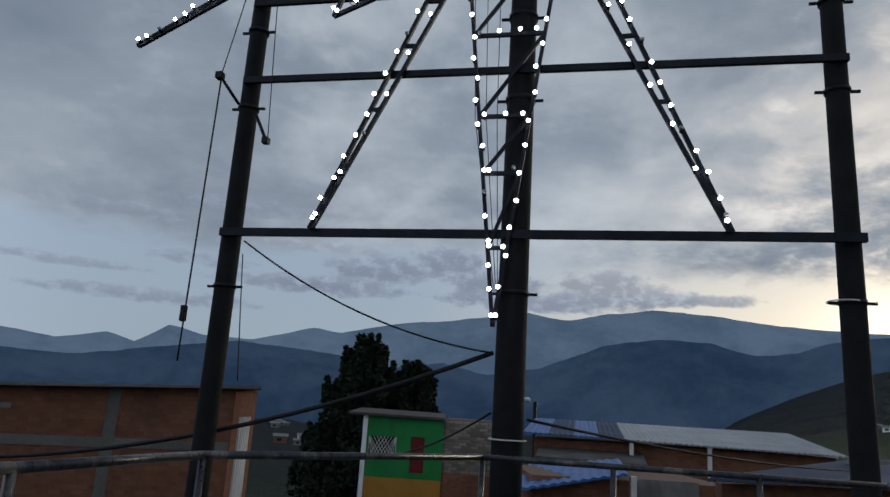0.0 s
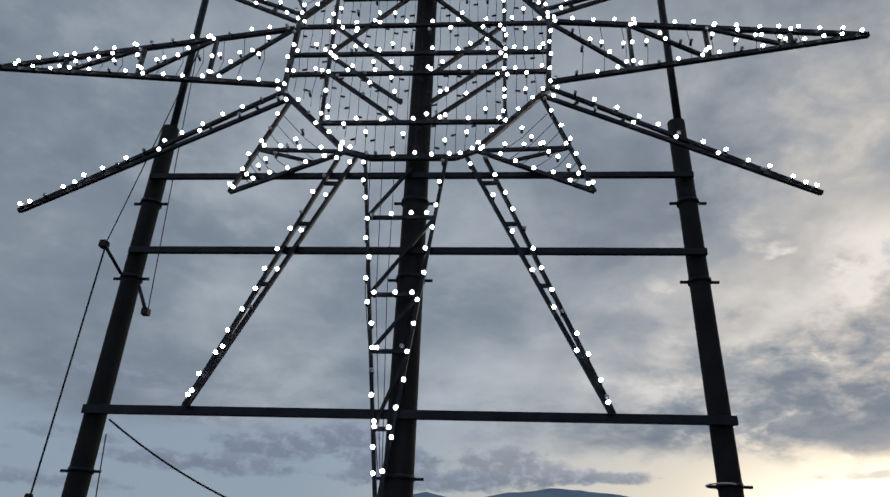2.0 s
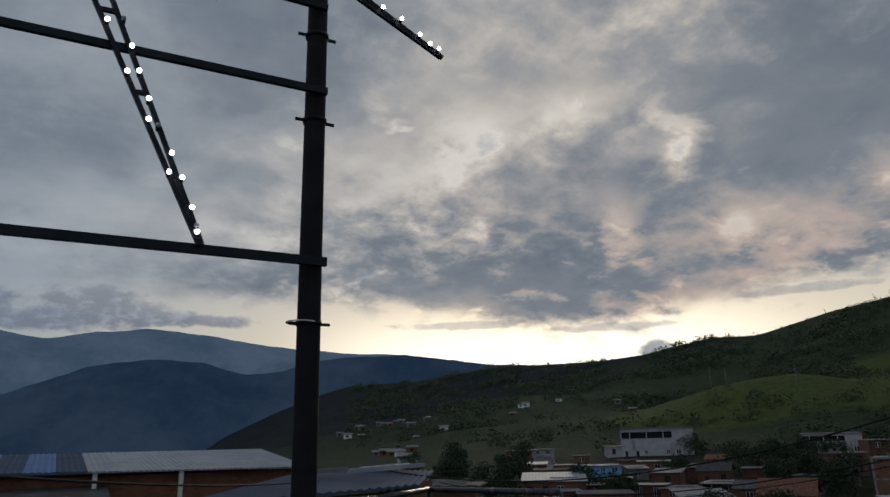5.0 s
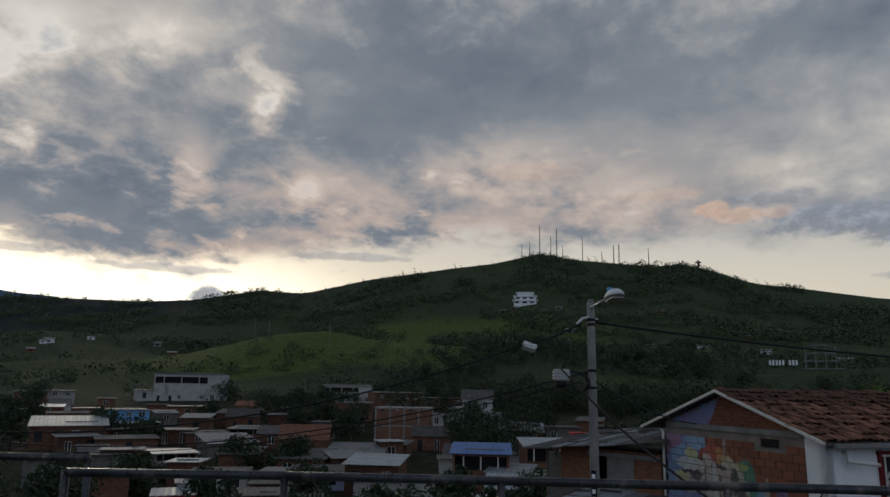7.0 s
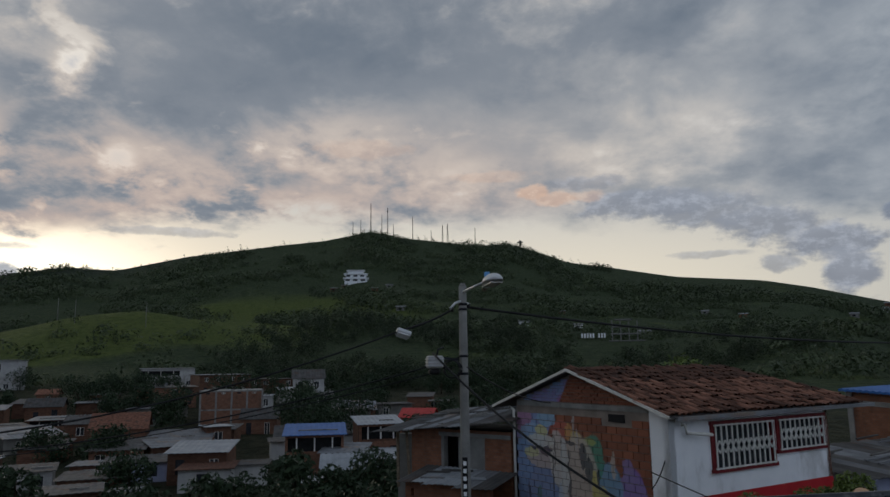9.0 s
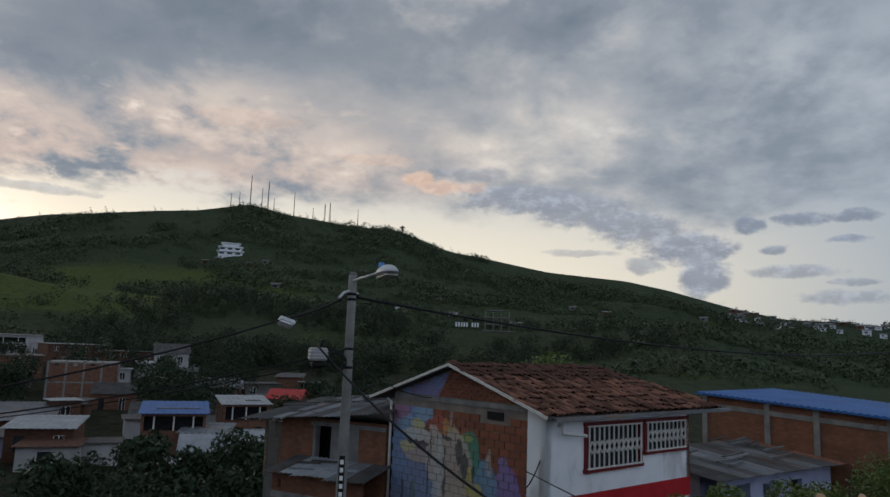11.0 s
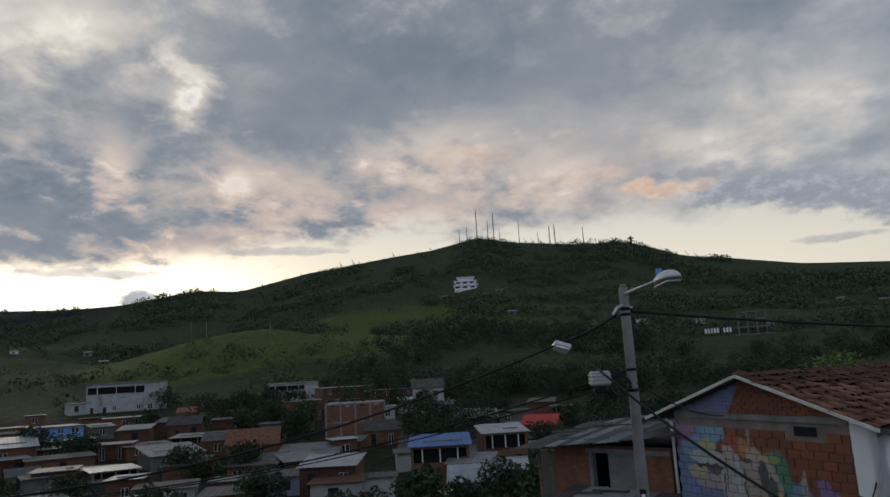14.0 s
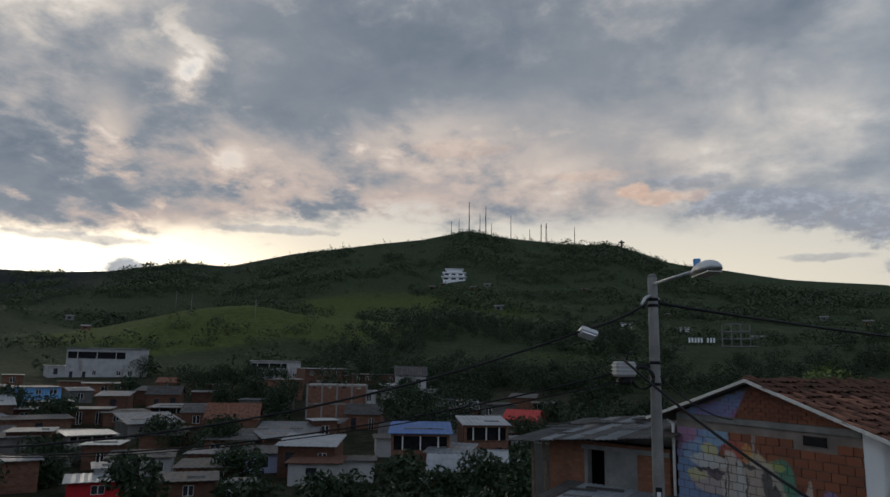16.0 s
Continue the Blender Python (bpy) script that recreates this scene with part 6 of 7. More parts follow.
part("lean_to_wall", wall_with_holes(bmesh.new(), 3.5, 0, 3.75, 0.15, [(0.25, 0.42, 3.25, 3.5), (2.6, 2.78, 2.75, 2.95)]), BRICK_WALL, shack).location = (1.75, -1.3, 0)
part("concrete_beam", box(bmesh.new(), (1.75, -1.325, 2.95), (5.25, -1.304, 3.15)), CONCRETE, shack)

# ---- the street lamp and what hangs on it ----
lamp_post = thing("street_lamp", Matrix.Translation((15.55, 3.22, -5)), "grey concrete street lamp post with a domed head", "street lamp")
part("post", tube(bmesh.new(), [(0, 0, k * 1.4) for k in range(7)], 0.115, 16, 0.080), CONCRETE, lamp_post, "", True)
part("arm", tube(bmesh.new(), ((0, 0, 8.28), (-0.5, -0.22, 8.30), (-1.36, -0.61, 8.32)), 0.026, 8), GREY_METAL, lamp_post, "", True)
part("post_cap", tube(bmesh.new(), ((0, 0, 8.39), (0, 0, 8.46)), 0.08, 14, 0.05), CONCRETE, lamp_post, "", True)
head = bmesh.new()
bmesh.ops.create_uvsphere(head, u_segments=20, v_segments=12, radius=1.0)
bmesh.ops.delete(head, geom=[v for v in head.verts if v.co.z < -0.2], context="VERTS")
bmesh.ops.holes_fill(head, edges=head.edges[:])
bmesh.ops.transform(head, matrix=pose(-1.63, -0.74, 8.27, 0, -4, -155.6) @ Matrix.Diagonal((0.34, 0.17, 0.16, 1)), verts=head.verts[:])
head = part("lamp_head", head, GREY_METAL, lamp_post, "pale domed luminaire", True)
part("lens", box(bmesh.new(), (-0.24, -0.11, -0.05), (0.24, 0.11, -0.03), pose(-1.63, -0.74, 8.27, 0, -4, -155.6)), IVORY, head)
part("photocell", box(bmesh.new(), (-0.05, -0.05, 0.0), (0.05, 0.05, 0.13), pose(-1.42, -0.63, 8.36), 0.01), SKYBLUE, lamp_post)
for z in (8.0, 7.9, 6.95, 6.6):
    part("band", tube(bmesh.new(), ((0, 0, z), (0, 0, z + 0.05)), 0.096, 16), STEEL, lamp_post, "", True)
part("crossarm", tube(bmesh.new(), ((0.25, -0.1, 8.05), (-0.08, 0.05, 8.08), (-0.3, 0.12, 8.03), (-0.56, 0.18, 7.90)), 0.025, 8), GREY_METAL, lamp_post, "", True)
part("insulator", tube(bmesh.new(), ((-0.50, 0.16, 7.84), (-0.50, 0.16, 7.93)), 0.035, 10), CABLE, lamp_post, "", True)
part("insulator", tube(bmesh.new(), ((0.22, -0.09, 7.96), (0.22, -0.09, 8.05)), 0.035, 10), CABLE, lamp_post, "", True)
plate = part("number_plate", box(bmesh.new(), (-0.130, -0.05, 3.9), (-0.095, 0.05, 5.0)), DARK, lamp_post, "black plate with white bars")
for k in range(7):
    part("mark", box(bmesh.new(), (-0.136, -0.032, 3.98 + 0.145 * k), (-0.131, 0.032, 4.06 + 0.145 * k)), WHITE, plate)

tank = thing("junction_box", pose(14.78, 3.70, 1.74, 0, 0, 20), "weathered white cable junction box by the lamp post", "junction box")
part("case", box(bmesh.new(), (-0.13, -0.16, 0.0), (0.13, 0.15, 0.24), None, 0.03), WHITEWASH, tank)
part("hood", box(bmesh.new(), (-0.10, -0.11, -0.12), (0.10, 0.11, -0.004), None, 0.04), CABLE, tank)
for k in range(3):
    part("rib", box(bmesh.new(), (-0.137, -0.165, 0.05 + 0.06 * k), (0.137, 0.155, 0.065 + 0.06 * k)), GREY_METAL, tank)
part("clamp", tube(bmesh.new(), ((0.02, -0.05, 0.24), (0.04, -0.08, 0.36), (0.1, -0.2, 0.40)), 0.018, 7), STEEL, tank, "", True)
part("bracket", beam(bmesh.new(), (0.1, -0.15, 0.2), (0.52, -0.60, 0.16), 0.045), STEEL, tank)
flood = thing("flood_light", pose(14.24, 4.21, 2.36, 20, 25, 30), "small pale flood light hung from the cable", "flood light")
part("housing", box(bmesh.new(), (-0.10, -0.14, 0.0), (0.10, 0.14, 0.09), None, 0.02), GREY_METAL, flood)
part("lens", box(bmesh.new(), (-0.08, -0.11, -0.02), (0.08, 0.11, 0.0)), WHITE, flood)
coil = bmesh.new()
for k in range(3):
    tube(coil, [(0.05 * k - 0.33, 0.20 + (0.15 + 0.02 * k) * math.cos(a), 6.72 + 0.17 * math.sin(a)) for a in np.linspace(0, math.tau, 20)], 0.014, 5)
part("cable_coil", coil, CABLE, lamp_post, "black coil of spare cable", True)

TOP = (15.77, 3.13, 2.98)
cable("overhead_cable", TOP, (34.3, -21.9, 3.0), 0.7, 0.028, "black overhead cable to the next post")
cable("overhead_cable", (15.05, 3.38, 2.88), (14.24, 4.21, 2.46), 0.04, 0.022, "short black overhead cable to the light")
cable("overhead_cable", (14.24, 4.21, 2.46), (9.0, 17.0, 0.9), 0.9, 0.018, "black overhead cable crossing the village")
cable("overhead_cable", (15.5, 3.3, 1.95), (14.0, 22.0, 0.2), 0.9, 0.016, "thin black cable crossing the village")
cable("overhead_cable", (15.4, 3.4, 1.75), (17.0, 22.0, -0.5), 0.6, 0.012, "thin black cable crossing the village")
cable("service_cable", (14.72, 3.72, 2.03), (9.6, -1.3, -0.7), 0.45, 0.019, "thick twisted black service cable")
cable("service_cable", (15.5, 3.15, 1.75), (21.0, 1.5, 0.75), 0.15, 0.014, "pale service wire to the gable")
cable("service_cable", (20.0, -0.9, -0.9), (9.0, -7.0, -2.0), 0.2, 0.014, "thin black wire to the white corner")
cable("service_cable", (20.3, -1.6, 0.3), (19.9, -0.9, -1.3), 0.25, 0.016, "loose black wire on the white wall")

# ---- beyond the painted house ----
low = thing("patched_roof_house", pose(25.1, -8.05, -4.93, 0, 0, -55), "low pale-lilac house with a patched sheet roof", "house")
part("front_wall", wall_with_holes(bmesh.new(), 7.4, 0, 3.15, 0.18, [(0.9, 1.7, 0.8, 2.9), (2.5, 3.3, 0.8, 2.8), (4.4, 5.2, 1.3, 2.8)]), LILAC, low)
part("body", box(bmesh.new(), (0, 0.8, 0), (7.4, 3.4, 3.15)), LILAC, low)
for k in range(13):
    x = -0.9 + k * 0.66
    part("roof_sheet", ripple(bmesh.new(), (x, -0.5, 3.2 + rng.uniform(0, 0.05)), (x + 0.75, -0.5, 3.22), (x + 0.75, 3.7, 3.62 + rng.uniform(0, 0.05)), (x, 3.7, 3.62), 4, 0.03, 0.02), rng.choice((RUSTY, RUSTY, RUSTY, TILE, ZINC)), low)
for k in range(14):
    x = rng.uniform(0, 6)
    part("roof_batten", beam(bmesh.new(), (x, 0.6 + 0.2 * k, 3.42 + 0.03 * k), (x + rng.uniform(0.8, 2), 0.75 + 0.2 * k, 3.47 + 0.03 * k), 0.09, 0.05), rng.choice((ZINC, RUSTY)), low)

hall = thing("brick_hall", pose(34.4, -11.2, -5.4, 0, 0, -145), "long brick building with a blue sheet roof", "building")
bm = bmesh.new()
a, b = ([bm.verts.new((x, y, z)) for x, z in ((0, 0), (7.9, 0), (7.9, 5.50), (0, 5.90))] for y in (0.0, 0.2))
bm.faces.new(a)
bm.faces.new(b[::-1])
for i in range(4):
    bm.faces.new((a[(i + 1) % 4], a[i], b[i], b[(i + 1) % 4]))
part("front_wall", bm, BRICK_WALL, hall)
part("body", box(bmesh.new(), (0, 0.25, 0), (7.0, 6.0, 5.35)), BRICK_WALL, hall)
for x in (0.0, 2.95, 5.0, 7.7):
    part("concrete_column", box(bmesh.new(), (x, -0.05, 0), (x + 0.24, -0.002, 5.86 - 0.05 * x)), CONCRETE, hall)
part("concrete_beam", beam(bmesh.new(), (0.25, -0.024, 5.40), (7.7, -0.024, 5.12), 0.04, 0.20), CONCRETE, hall)
part("roof", ripple(bmesh.new(), (-0.15, -0.3, 5.96), (8.15, -0.3, 5.55), (8.3, 6.5, 5.60), (-0.15, 6.5, 6.08), 30, 0.05, 0.10), BLUE_ROOF, hall)
part("fascia", beam(bmesh.new(), (8.2, -0.3, 5.50), (8.35, 6.5, 5.56), 0.05, 0.14), IVORY, hall, "white edge trim")
part("awning_post", beam(bmesh.new(), (8.2, 6.2, 0), (8.2, 6.2, 5.6), 0.12), IVORY, hall)
tarp = part("blue_tarpaulin", slab(bmesh.new(), (23.2, -11.9, -3.05), (23.9, -13.6, -3.0), (25.4, -13.0, -2.7), (24.7, -11.2, -2.75), 0.04), BLUE_ROOF)
tagged(tarp, "blue tarpaulin over a yard", "tarpaulin")
for x, y, base, top, dx, dy, lab in ((34.35, -21.8, -9, 3.3, -0.75, -1.0, "slim street lamp post with signs"), (46.3, -38.7, -11, 2.0, 0.9, 0.7, "bent slim street lamp post")):
    post = thing("street_lamp", Matrix.Translation((x, y, base)), lab, "street lamp")
    part("post", tube(bmesh.new(), ((0, 0, 0), (0, 0, (top - base) * 0.6), (0, 0, top - base - 0.3)), 0.10, 10, 0.06), STEEL if dx < 0 else CONCRETE, post, "", True)
    part("arm", tube(bmesh.new(), ((0, 0, top - base - 0.4), (dx * 0.5, dy * 0.5, top - base), (dx, dy, top - base + 0.3)), 0.05, 8), GREY_METAL, post, "", True)
    part("lamp_head", box(bmesh.new(), (dx - 0.3, dy - 0.15, top - base + 0.25), (dx + 0.2, dy + 0.15, top - base + 0.4), None, 0.05), GREY_METAL, post)
    if dx < 0:
        part("meter_box", box(bmesh.new(), (-0.36, -0.15, top - base - 1.65), (-0.1, 0.15, top - base - 1.38), None, 0.04), WHITE, post)
        part("meter_box", box(bmesh.new(), (-0.28, -0.1, top - base - 2.6), (-0.1, 0.1, top - base - 2.38), None, 0.03), WHITE, post)

# ---- houses below the terrace ----
yard = thing("brick_workshop", pose(8.01, 14.08, -4.6, 0, 0, 0), "brick building with a slate-blue sheet roof", "building")
left, back = Vector((-4.38, -1.48, 0)), Vector((2.5, 2.7, 0))
face = math.degrees(math.atan2(-left.y, -left.x))
wall = wall_with_holes(bmesh.new(), 5.2, 0, 5.1, 0.2, [(3.55, 4.35, 3.72, 4.67)])
bmesh.ops.transform(wall, matrix=Matrix.Translation(left * 1.12) @ pose(0, 0, 0, 0, 0, face), verts=wall.verts[:])
part("front_wall", wall, BRICK_WALL, yard)
for c in (3.55,):
    win = part("window", box(bmesh.new(), (c, 0.08, 3.72), (c + 0.8, 0.1, 4.67), Matrix.Translation(left * 1.12) @ pose(0, 0, 0, 0, 0, face)), GLASS, yard)
    for i in range(5):
        part("window_bar", beam(bmesh.new(), (c + 0.02 + 0.19 * i, -0.01, 3.72), (c + 0.02 + 0.19 * i, -0.01, 4.67), 0.035), IVORY, win).matrix_basis = Matrix.Translation(left * 1.12) @ pose(0, 0, 0, 0, 0, face)
    for i in range(4):
        part("window_bar", beam(bmesh.new(), (c, -0.012, 3.74 + 0.30 * i), (c + 0.8, -0.012, 3.74 + 0.30 * i), 0.035), IVORY, win).matrix_basis = Matrix.Translation(left * 1.12) @ pose(0, 0, 0, 0, 0, face)
turn = math.degrees(math.atan2(back.y, back.x))
part("side_wall", box(bmesh.new(), (0, 0, 0), (3.9, 0.2, 5.15), pose(0, 0, 0, 0, 0, turn)), BRICK_WALL, yard)
part("concrete_column", box(bmesh.new(), (-0.3, -0.05, 0), (0.02, 0.25, 5.12), pose(0, 0, 0, 0, 0, face)), CONCRETE, yard)
part("roof", ripple(bmesh.new(), left * 1.25 + Vector((0.2, -0.4, 5.2)), Vector((0.35, -0.35, 5.22)), back * 1.12 + Vector((0, 0, 5.36)), left * 1.25 + back * 1.9 + Vector((0, 0, 5.5)), 22, 0.04, 0.06), PALE_ROOF, yard)
for k in range(6):
    p = left * rng.uniform(0.5, 1.1) + back * rng.uniform(0.9, 1.5)
    part("roof_scrap", beam(bmesh.new(), p + Vector((0, 0, 5.5)), p + Vector((rng.uniform(0.6, 1.6), rng.uniform(-0.3, 0.3), 5.55)), 0.14, 0.10), rng.choice((WHITE_ROOF, CONCRETE, IVORY)), yard)

annex = thing("brick_annex", pose(1.28, 14.2, -4.6, 0, 0, 8), "small brick annex with a bright blue sheet roof", "building")
part("body", box(bmesh.new(), (-1.4, 0, 0), (2.6, 3.0, 4.9)), BRICK_WALL, annex)
part("roof", ripple(bmesh.new(), (-2.0, -0.9, 4.65), (0.4, -0.4, 5.05), (1.2, 3.2, 5.15), (-1.3, 3.2, 4.85), 12, 0.035, 0.05), BLUE_ROOF, annex)
part("white_column", box(bmesh.new(), (0.5, -0.25, 2), (0.62, -0.1, 5.0)), IVORY, annex)
part("plaster_panel", box(bmesh.new(), (0.7, -0.06, 3), (1.9, -0.004, 4.95)), CONCRETE, annex)
# no holes cut: small near-black blocks paint the shade of these openings
for i in range(4):
    part("opening", box(bmesh.new(), (1.35 + 0.16 * i, -0.09, 4.2 + 0.06 * (i % 2)), (1.47 + 0.16 * i, -0.062, 4.4)), DARK, annex)

long_shed = thing("long_shed", pose(5.0, 27.0, -6.6, 0, 0, -4), "long brick shed with white and blue roof sheets", "building")
part("body", box(bmesh.new(), (-5, 0, 0), (5.6, 6, 7.3)), BRICK_WALL, long_shed)
for k in range(12):
    x = -5.4 + k * 0.93
    m = (BLUE_ROOF, PALE_ROOF, BLUE_ROOF, PALE_ROOF, WHITE_ROOF)[min(4, k // 1 if k < 4 else 4)]
    part("roof_sheet", ripple(bmesh.new(), (x, -0.7, 7.5 - 0.01 * k), (x + 0.98, -0.7, 7.49 - 0.01 * k), (x + 0.98, 6.5, 8.05), (x, 6.5, 8.05), 5, 0.035, 0.05), m, long_shed)
for x in (-1.5, 1.2):
    part("post", box(bmesh.new(), (x, -0.6, 4), (x + 0.14, -0.46, 7.45)), IVORY, long_shed)
part("awning", slab(bmesh.new(), (-4.8, -2.2, 6.75), (-1.0, -2.2, 6.7), (-1.0, 0, 7.0), (-4.8, 0, 7.0), 0.06), RUSTY, long_shed)
part("window", box(bmesh.new(), (-3.2, -0.05, 5.6), (-2.2, 0.0, 6.4)), GLASS, long_shed)

green = thing("green_house", pose(-5.6, 30.8, -7.4, 0, 0, 6), "bright green painted house with an ochre base", "house")
part("front_wall", wall_with_holes(bmesh.new(), 3.35, 5.95, 8.6, 0.18, [(0.1, 1.3, 6.75, 7.65), (1.95, 2.55, 6.2, 7.7)]), GREEN, green).location = (-1.65, 0, 0)
part("base_wall", box(bmesh.new(), (-1.65, -0.02, 0), (1.7, 0.2, 5.945)), OCHRE, green, "ochre painted base")
part("body", box(bmesh.new(), (-1.65, 0.5, 0), (1.7, 4, 8.5)), GREEN, green)
part("side_wall", box(bmesh.new(), (-1.85, -0.05, 4), (-1.655, 3, 8.5)), WHITE, green)
part("eave", slab(bmesh.new(), (-2.5, -0.3, 8.64), (1.75, -0.25, 8.6), (1.75, 4.2, 8.8), (-2.5, 4.2, 8.85), 0.1), RUSTY, green)
win = part("window", box(bmesh.new(), (-1.55, 0.1, 6.75), (-0.35, 0.12, 7.65)), DARK, green)
for i in range(9):
    for s in (-1, 1):
        x = -1.55 + 0.15 * i
        part("lattice_bar", beam(bmesh.new(), (x, -0.02 * s, 6.75), (min(-0.35, max(-1.55, x + s * 0.55)), -0.02 * s, 7.65), 0.025), IVORY, win)
part("door", box(bmesh.new(), (0.3, 0.06, 6.2), (0.9, 0.1, 7.7), None, 0.01), MAROON, green, "brown timber door")
stone = thing("rough_block_house", pose(-2.9, 31.2, -7.4, 0, 0, 4), "unplastered pale block wall house", "house")
part("wall", box(bmesh.new(), (-1.05, 0.04, 0), (1.1, 4, 8.6)), MORTAR, stone)
bm = box(bmesh.new(), (0, 0, 0), (0.36, 0.06, 0.11), None, 0.008)
block_mesh = bpy.data.meshes.new("block")
bm.to_mesh(block_mesh)
bm.free()
block_mesh.materials.append(surface("pale_block", (0.20, 0.17, 0.14), (0.36, 0.31, 0.26), 2.0, 0.9, 0.3, 0.0, 30.0, 0.35))
for row in range(17):
    for col in range(6):
        share("block", block_mesh, stone, Matrix.Translation((-1.02 + col * 0.38 - 0.15 * (row % 2) + 0.08, -0.02 + rng.uniform(-0.015, 0.01), 6.3 + row * 0.13)) @ Matrix.Diagonal((0.88, 1, 1, 1)))
part("brick_base", box(bmesh.new(), (-1.0, -0.1, 0), (1.1, 0.03, 6.25)), BRICK_WALL, stone)

block = thing("brick_building", pose(-6.84, 14.98, -5, 0, 0, 31), "large brick building with concrete columns and a thin roof edge", "building")
bm = bmesh.new()
a, b = ([bm.verts.new((x, y, z)) for x, z in ((-14, 0), (0, 0), (0, 6.65), (-14, 5.87))] for y in (0.0, 0.25))
bm.faces.new(a)
bm.faces.new(b[::-1])
for i in range(4):
    bm.faces.new((a[(i + 1) % 4], a[i], b[i], b[(i + 1) % 4]))
part("front_wall", bm, BRICK_WALL, block)
part("body", box(bmesh.new(), (-13.9, 0.3, 0), (-0.25, 8, 5.8)), BRICK_WALL, block)
part("side_wall", wall_with_holes(bmesh.new(), 2.2, 0, 6.65, 0.2, [(0.55, 1.5, 4.1, 6.0)]), BRICK_WALL, block).matrix_basis = pose(0.02, 0.05, 0, 0, 0, 68)
win = part("window", box(bmesh.new(), (0.55, 0.1, 4.1), (1.5, 0.12, 6.0)), GLASS, block)
win.matrix_basis = pose(0.02, 0.05, 0, 0, 0, 68)
for i in range(6):
    part("window_bar", beam(bmesh.new(), (0.57 + 0.18 * i, -0.03, 4.1), (0.57 + 0.18 * i, -0.03, 6.0), 0.06), WHITE, win)
for x in (-6.3, -2.6):
    part("concrete_column", box(bmesh.new(), (x, -0.03, 0), (x + 0.24, -0.003, 6.62 + 0.056 * x)), RENDER, block)
part("concrete_beam", box(bmesh.new(), (-14, -0.025, 5.25), (-0.02, -0.002, 5.45)), RENDER, block)
part("roof_edge", slab(bmesh.new(), (-14.3, -0.35, 5.92), (0.5, -0.35, 6.72), (1.0, 2.5, 6.74), (-14.3, 8, 6.0), 0.06), ZINC, block)
for x in (-5.0, -4.6):
    part("patch", box(bmesh.new(), (x, -0.02, 5.95), (x + 0.25, -0.002, 6.05)), CONCRETE, block)
far_lamp = thing("street_lamp", Matrix.Translation((-0.75, 33.5, -7)), "distant street lamp with a pale head", "street lamp")
part("post", tube(bmesh.new(), ((0.8, 0, 0), (0.8, 0, 9.2)), 0.09, 8), STEEL, far_lamp, "", True)
part("lamp_head", box(bmesh.new(), (-0.1, -0.2, 9.15), (0.6, 0.2, 9.38), None, 0.08), GREY_METAL, far_lamp)

conifer(-10.4, 43.2, -10.3, 15.4, 4.9, 3)
conifer(-7.6, 44.0, -10.3, 13.9, 4.6, 9)
conifer(-12.2, 45.0, -10.3, 12.5, 3.6, 5)

# ---- cables at the star's poles ----
S = lambda u, z, y=0.0: tuple(STAR @ Vector((u, y, z)))
cable("overhead_cable", S(-0.2, 2.08), (-8.5, 8.5, 0.35), 0.35, 0.03, "thick black cable from the centre pole")
cable("overhead_cable", S(-3.34, 3.30, -0.3), S(-0.2, 2.06, -0.2), 0.22, 0.012, "thin black wire between the poles")
cable("overhead_cable", S(-0.2, 1.4), (-3.8, 16.0, 0.4), 0.2, 0.014, "thin black wire from the centre pole")
cable("overhead_cable", S(0.22, 1.35), (7.5, 16.0, 0.75), 0.15, 0.018, "black cable from the centre pole")
cable("overhead_cable", (7.5, 16.0, 0.75), (14.0, 17.5, 0.9), 0.1, 0.016, "black cable over the sheet roof")
cable("hanging_wire", S(-3.55, 9.3), S(-4.0, 5.6, -0.28), 0.05, 0.008, "thin slack wire beside the pole", "wire")
cable("hanging_wire", S(-3.98, 5.62, -0.3), S(-4.02, 1.79, -0.3), 0.02, 0.011, "dangling black lead with a plug", "wire")
cable("hanging_wire", S(-3.6, 9.3), S(-3.2, 4.65, -0.3), 0.04, 0.007, "thin slack wire beside the pole", "wire")
cable("hanging_wire", S(-3.5, 3.2), S(-3.35, 1.6), 0.01, 0.007, "thin black hanging wire", "wire")
plug = tagged(part("plug", box(bmesh.new(), (-0.035, -0.035, -0.1), (0.035, 0.035, 0.1), Matrix.Translation(S(-4.03, 2.37, -0.3)), 0.01), CABLE), "black plug on a dangling lead", "plug")
ring = tagged(part("wire_ring", tube(bmesh.new(), [Vector(S(3.55, 2.78)) + Vector((0.17 * math.cos(a), 0.17 * math.sin(a), 0)) for a in np.linspace(0, math.tau, 20)], 0.008, 5), IVORY), "pale wire tied round the pole", "wire")
ring = tagged(part("wire_ring", tube(bmesh.new(), [Vector(S(0, 1.12)) + Vector((0.21 * math.cos(a), 0.21 * math.sin(a), 0)) for a in np.linspace(0, math.tau, 20)], 0.008, 5), IVORY), "pale wire tied round the pole", "wire")

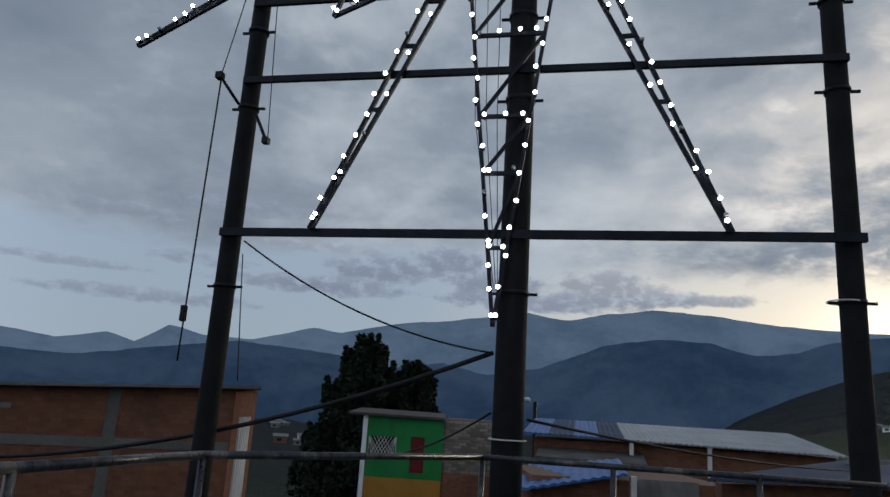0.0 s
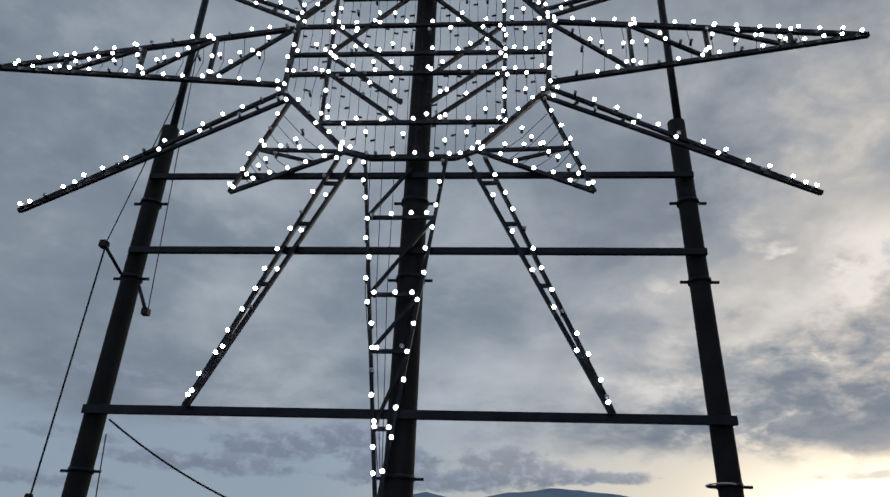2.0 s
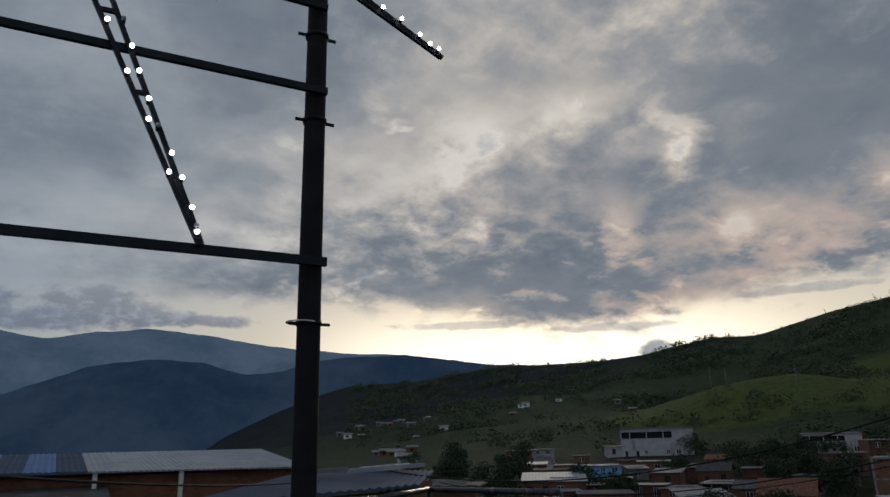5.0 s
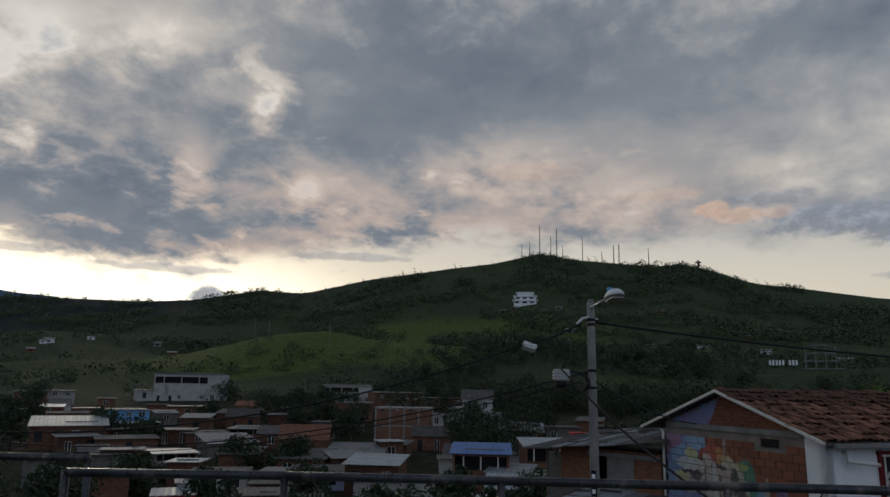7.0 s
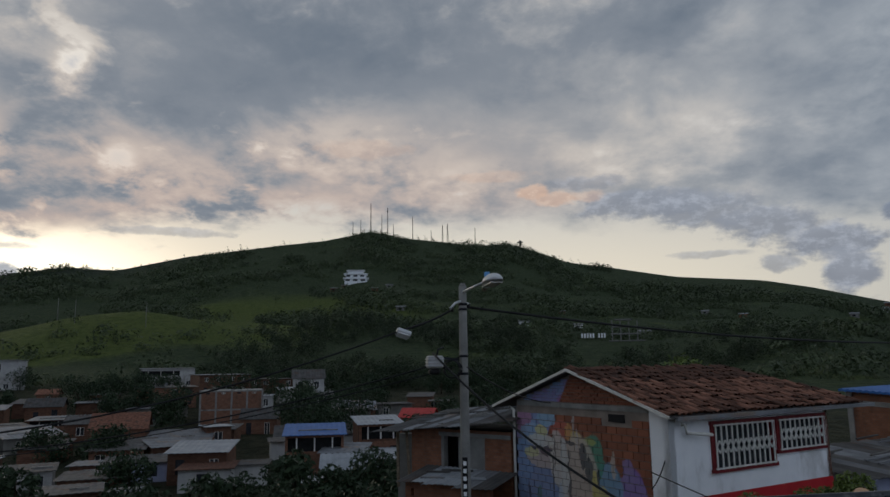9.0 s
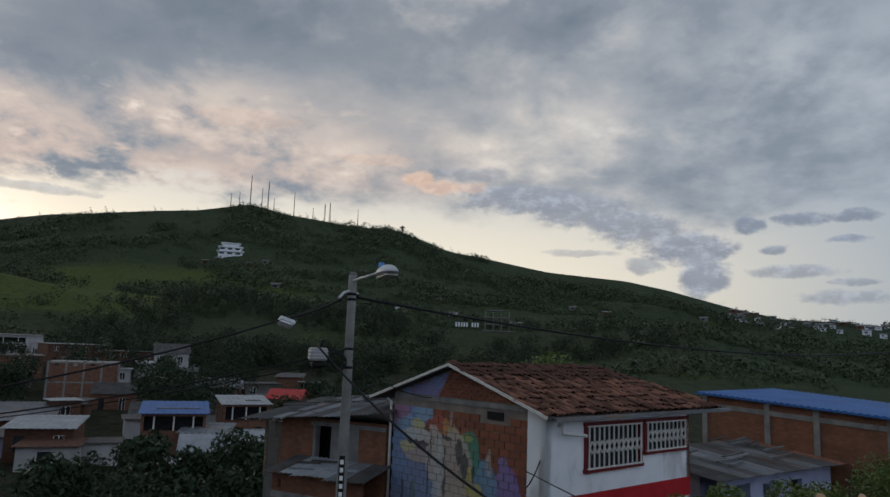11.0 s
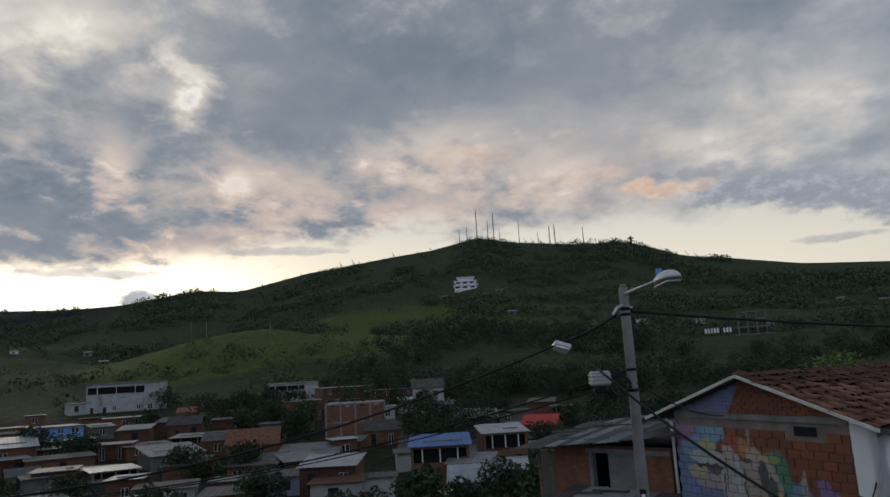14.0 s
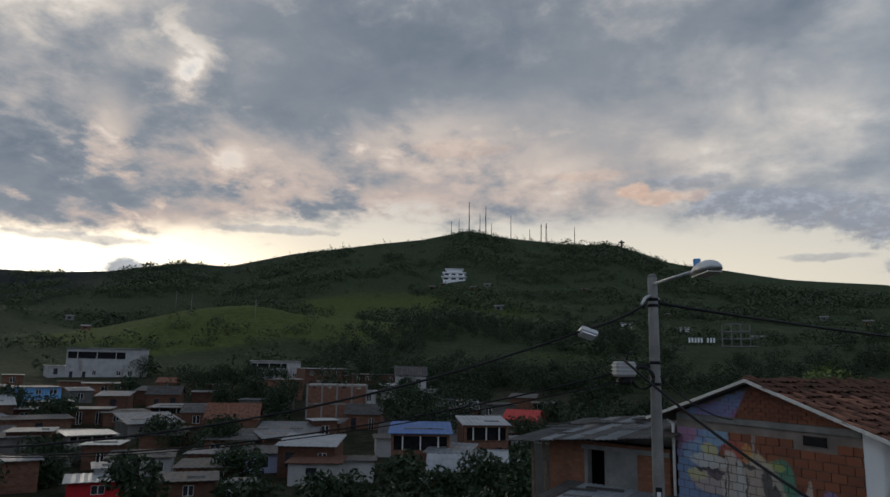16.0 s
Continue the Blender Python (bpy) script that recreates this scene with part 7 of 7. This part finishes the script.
# ---- bushes, stumps and village trees ----
dice = random.Random(77)
HOMES = [o.location.copy() for o in scene.objects if o.name.split(".")[0] == "house"]
VILLAGE_TREES = []
while len(VILLAGE_TREES) < 75:
    az, r = dice.uniform(28, 92), dice.uniform(48, 230)
    x, y = r * math.sin(radians(az)), r * math.cos(radians(az))
    if min((Vector((x, y)) - h.xy).length for h in HOMES) > 4.4:
        VILLAGE_TREES.append((x, y, dice.uniform(3.0, 6.0) + r * 0.012, dice.uniform(1.8, 3.2) + r * 0.006))
for n, (x, y, top, wide) in enumerate(((12.7, -5.7, 0.75, 1.5), (12.1, -6.9, 0.95, 1.6), (10.8, -7.2, 0.95, 1.4), (13.5, -4.6, 0.15, 1.3), (13.3, -3.0, 0.1, 1.2), (11.6, -5.2, 0.35, 1.4), (10.6, -5.9, 0.6, 1.4), (12.0, -3.7, 0.2, 1.2),
                                      (10.4, -4.4, 0.1, 1.1), (9.6, -6.4, 0.8, 1.3), (9.2, -5.0, 0.3, 1.1), (14.8, -6.9, 0.5, 1.5), (11.2, -2.9, -0.05, 1.0), (9.9, -3.6, -0.2, 0.9), (14.3, -2.0, -0.5, 1.1), (12.6, -1.8, -0.55, 1.0), (8.6, -6.6, 0.8, 1.0), (16.2, -8.6, 0.4, 1.4), (13.8, -1.3, -0.75, 0.9), (13.0, -0.9, -1.0, 0.9), (15.2, -3.2, -0.5, 1.1), (11.6, -6.4, 0.8, 1.3), (9.8, -7.6, 1.0, 1.3))):
    base = ground_z(x, y) - 0.1
    bush(x, y, base, top - base - 0.25, wide, 40 + n, label=("tall green bush on the slope" if top > 0.5 else "leafy green bush on the slope"))
for n, (x, y, top, r) in enumerate(((10.29, -2.04, 0.21, 0.09), (9.94, -2.67, 0.52, 0.045), (9.8, -2.86, 0.46, 0.04), (10.15, -3.27, 0.5, 0.035), (9.75, -2.95, 0.40, 0.05), (11.2, -5.0, 0.72, 0.07))):
    base = ground_z(x, y) - 0.2
    ob = thing("stump", Matrix.Translation((x, y, base)), "sawn-off trunk with a pale fresh cut", "stump", "sawn trunks")
    lean = 0.05 * (-1) ** n
    part("trunk", tube(bmesh.new(), ((0, 0, 0), (lean, 0.02, (top - base) * 0.6), (lean * 1.5, 0, top - base)), r * 1.25, 10, r), BARK, ob, "", True)
    part("cut_face", tube(bmesh.new(), ((lean * 1.5, 0, top - base), (lean * 1.5 - 0.026, 0.004, top - base + 0.030)), r * 1.12, 12), CUT_WOOD, ob, "pale cut wood")
for n, pts in enumerate((((9.0, -2.3, -1.2), (8.9, -2.6, 0.2), (8.85, -3.0, 0.62), (8.75, -3.5, 0.78), (8.7, -3.9, 0.66)), ((8.8, -2.7, -1.2), (8.7, -3.0, 0.15), (8.65, -3.3, 0.42), (8.6, -3.8, 0.5)))):
    tagged(part("bent_branch", tube(bmesh.new(), pts, 0.030, 7, 0.014), DRY_WOOD, None, "", True), "bare bent branch arching out of the bushes", "branch")
for n, (x, y, h, s) in enumerate(((61.3, -8.6, 14.6, 5.0), (66, -12, 13, 4.5), (55, 14, 5.5, 3.5), (63, 12, 6, 3.2), (104, 36, 8.5, 5.0), (108, 40, 8.5, 4.5), (100, 33, 7.0, 4.0), (118, 33, 8.5, 4.5), (150, 70, 10, 5.5), (128, 72, 7, 4.5), (122, 80, 6, 4), (86, 66, 4.5, 3.5), (70, 44, 4.5, 3.0),
                                 (48, 30, 5.0, 3.0), (46, 23, 5.0, 2.8), (40, 17, 5.0, 2.6), (34, 12, 4.6, 2.4), (30, 9.5, 4.6, 2.2), (62, 62, 5, 3.2), (50, 58, 6, 3.4), (38, 52, 7, 3.6), (30, 44, 7, 3.6), (24, 38, 7, 3.4), (44, 66, 8, 4.0), (95, 12, 8, 4.5), (104, 8, 8, 4.5), (70, 5, 6, 3.6), (84, 56, 5, 3.2), (140, 100, 8, 5), (26, 31, 5.5, 3.0), *VILLAGE_TREES)):
    tree("broadleaf_tree", x, y, ground_z(x, y) - 0.3, h, s, LEAF_DARK if n > 1 else LEAF, ("tall leafy tree behind the tiled roof" if n < 2 else "dark leafy tree among the village houses"), 100 + n, 110, 0.24 if x > 45 else 0.15)
for k, (x, y) in enumerate(((300, 218), (296, 180), (312, 236))):
    ob = thing("utility_pole", Matrix.Translation((x, y, ground_z(x, y) - 1)), "thin pale utility pole on the green knoll", "pole", "poles on the knoll")
    part("shaft", tube(bmesh.new(), ((0, 0, 0), (0, 0, 12)), 0.16, 6, 0.09), CONCRETE, ob, "", True)
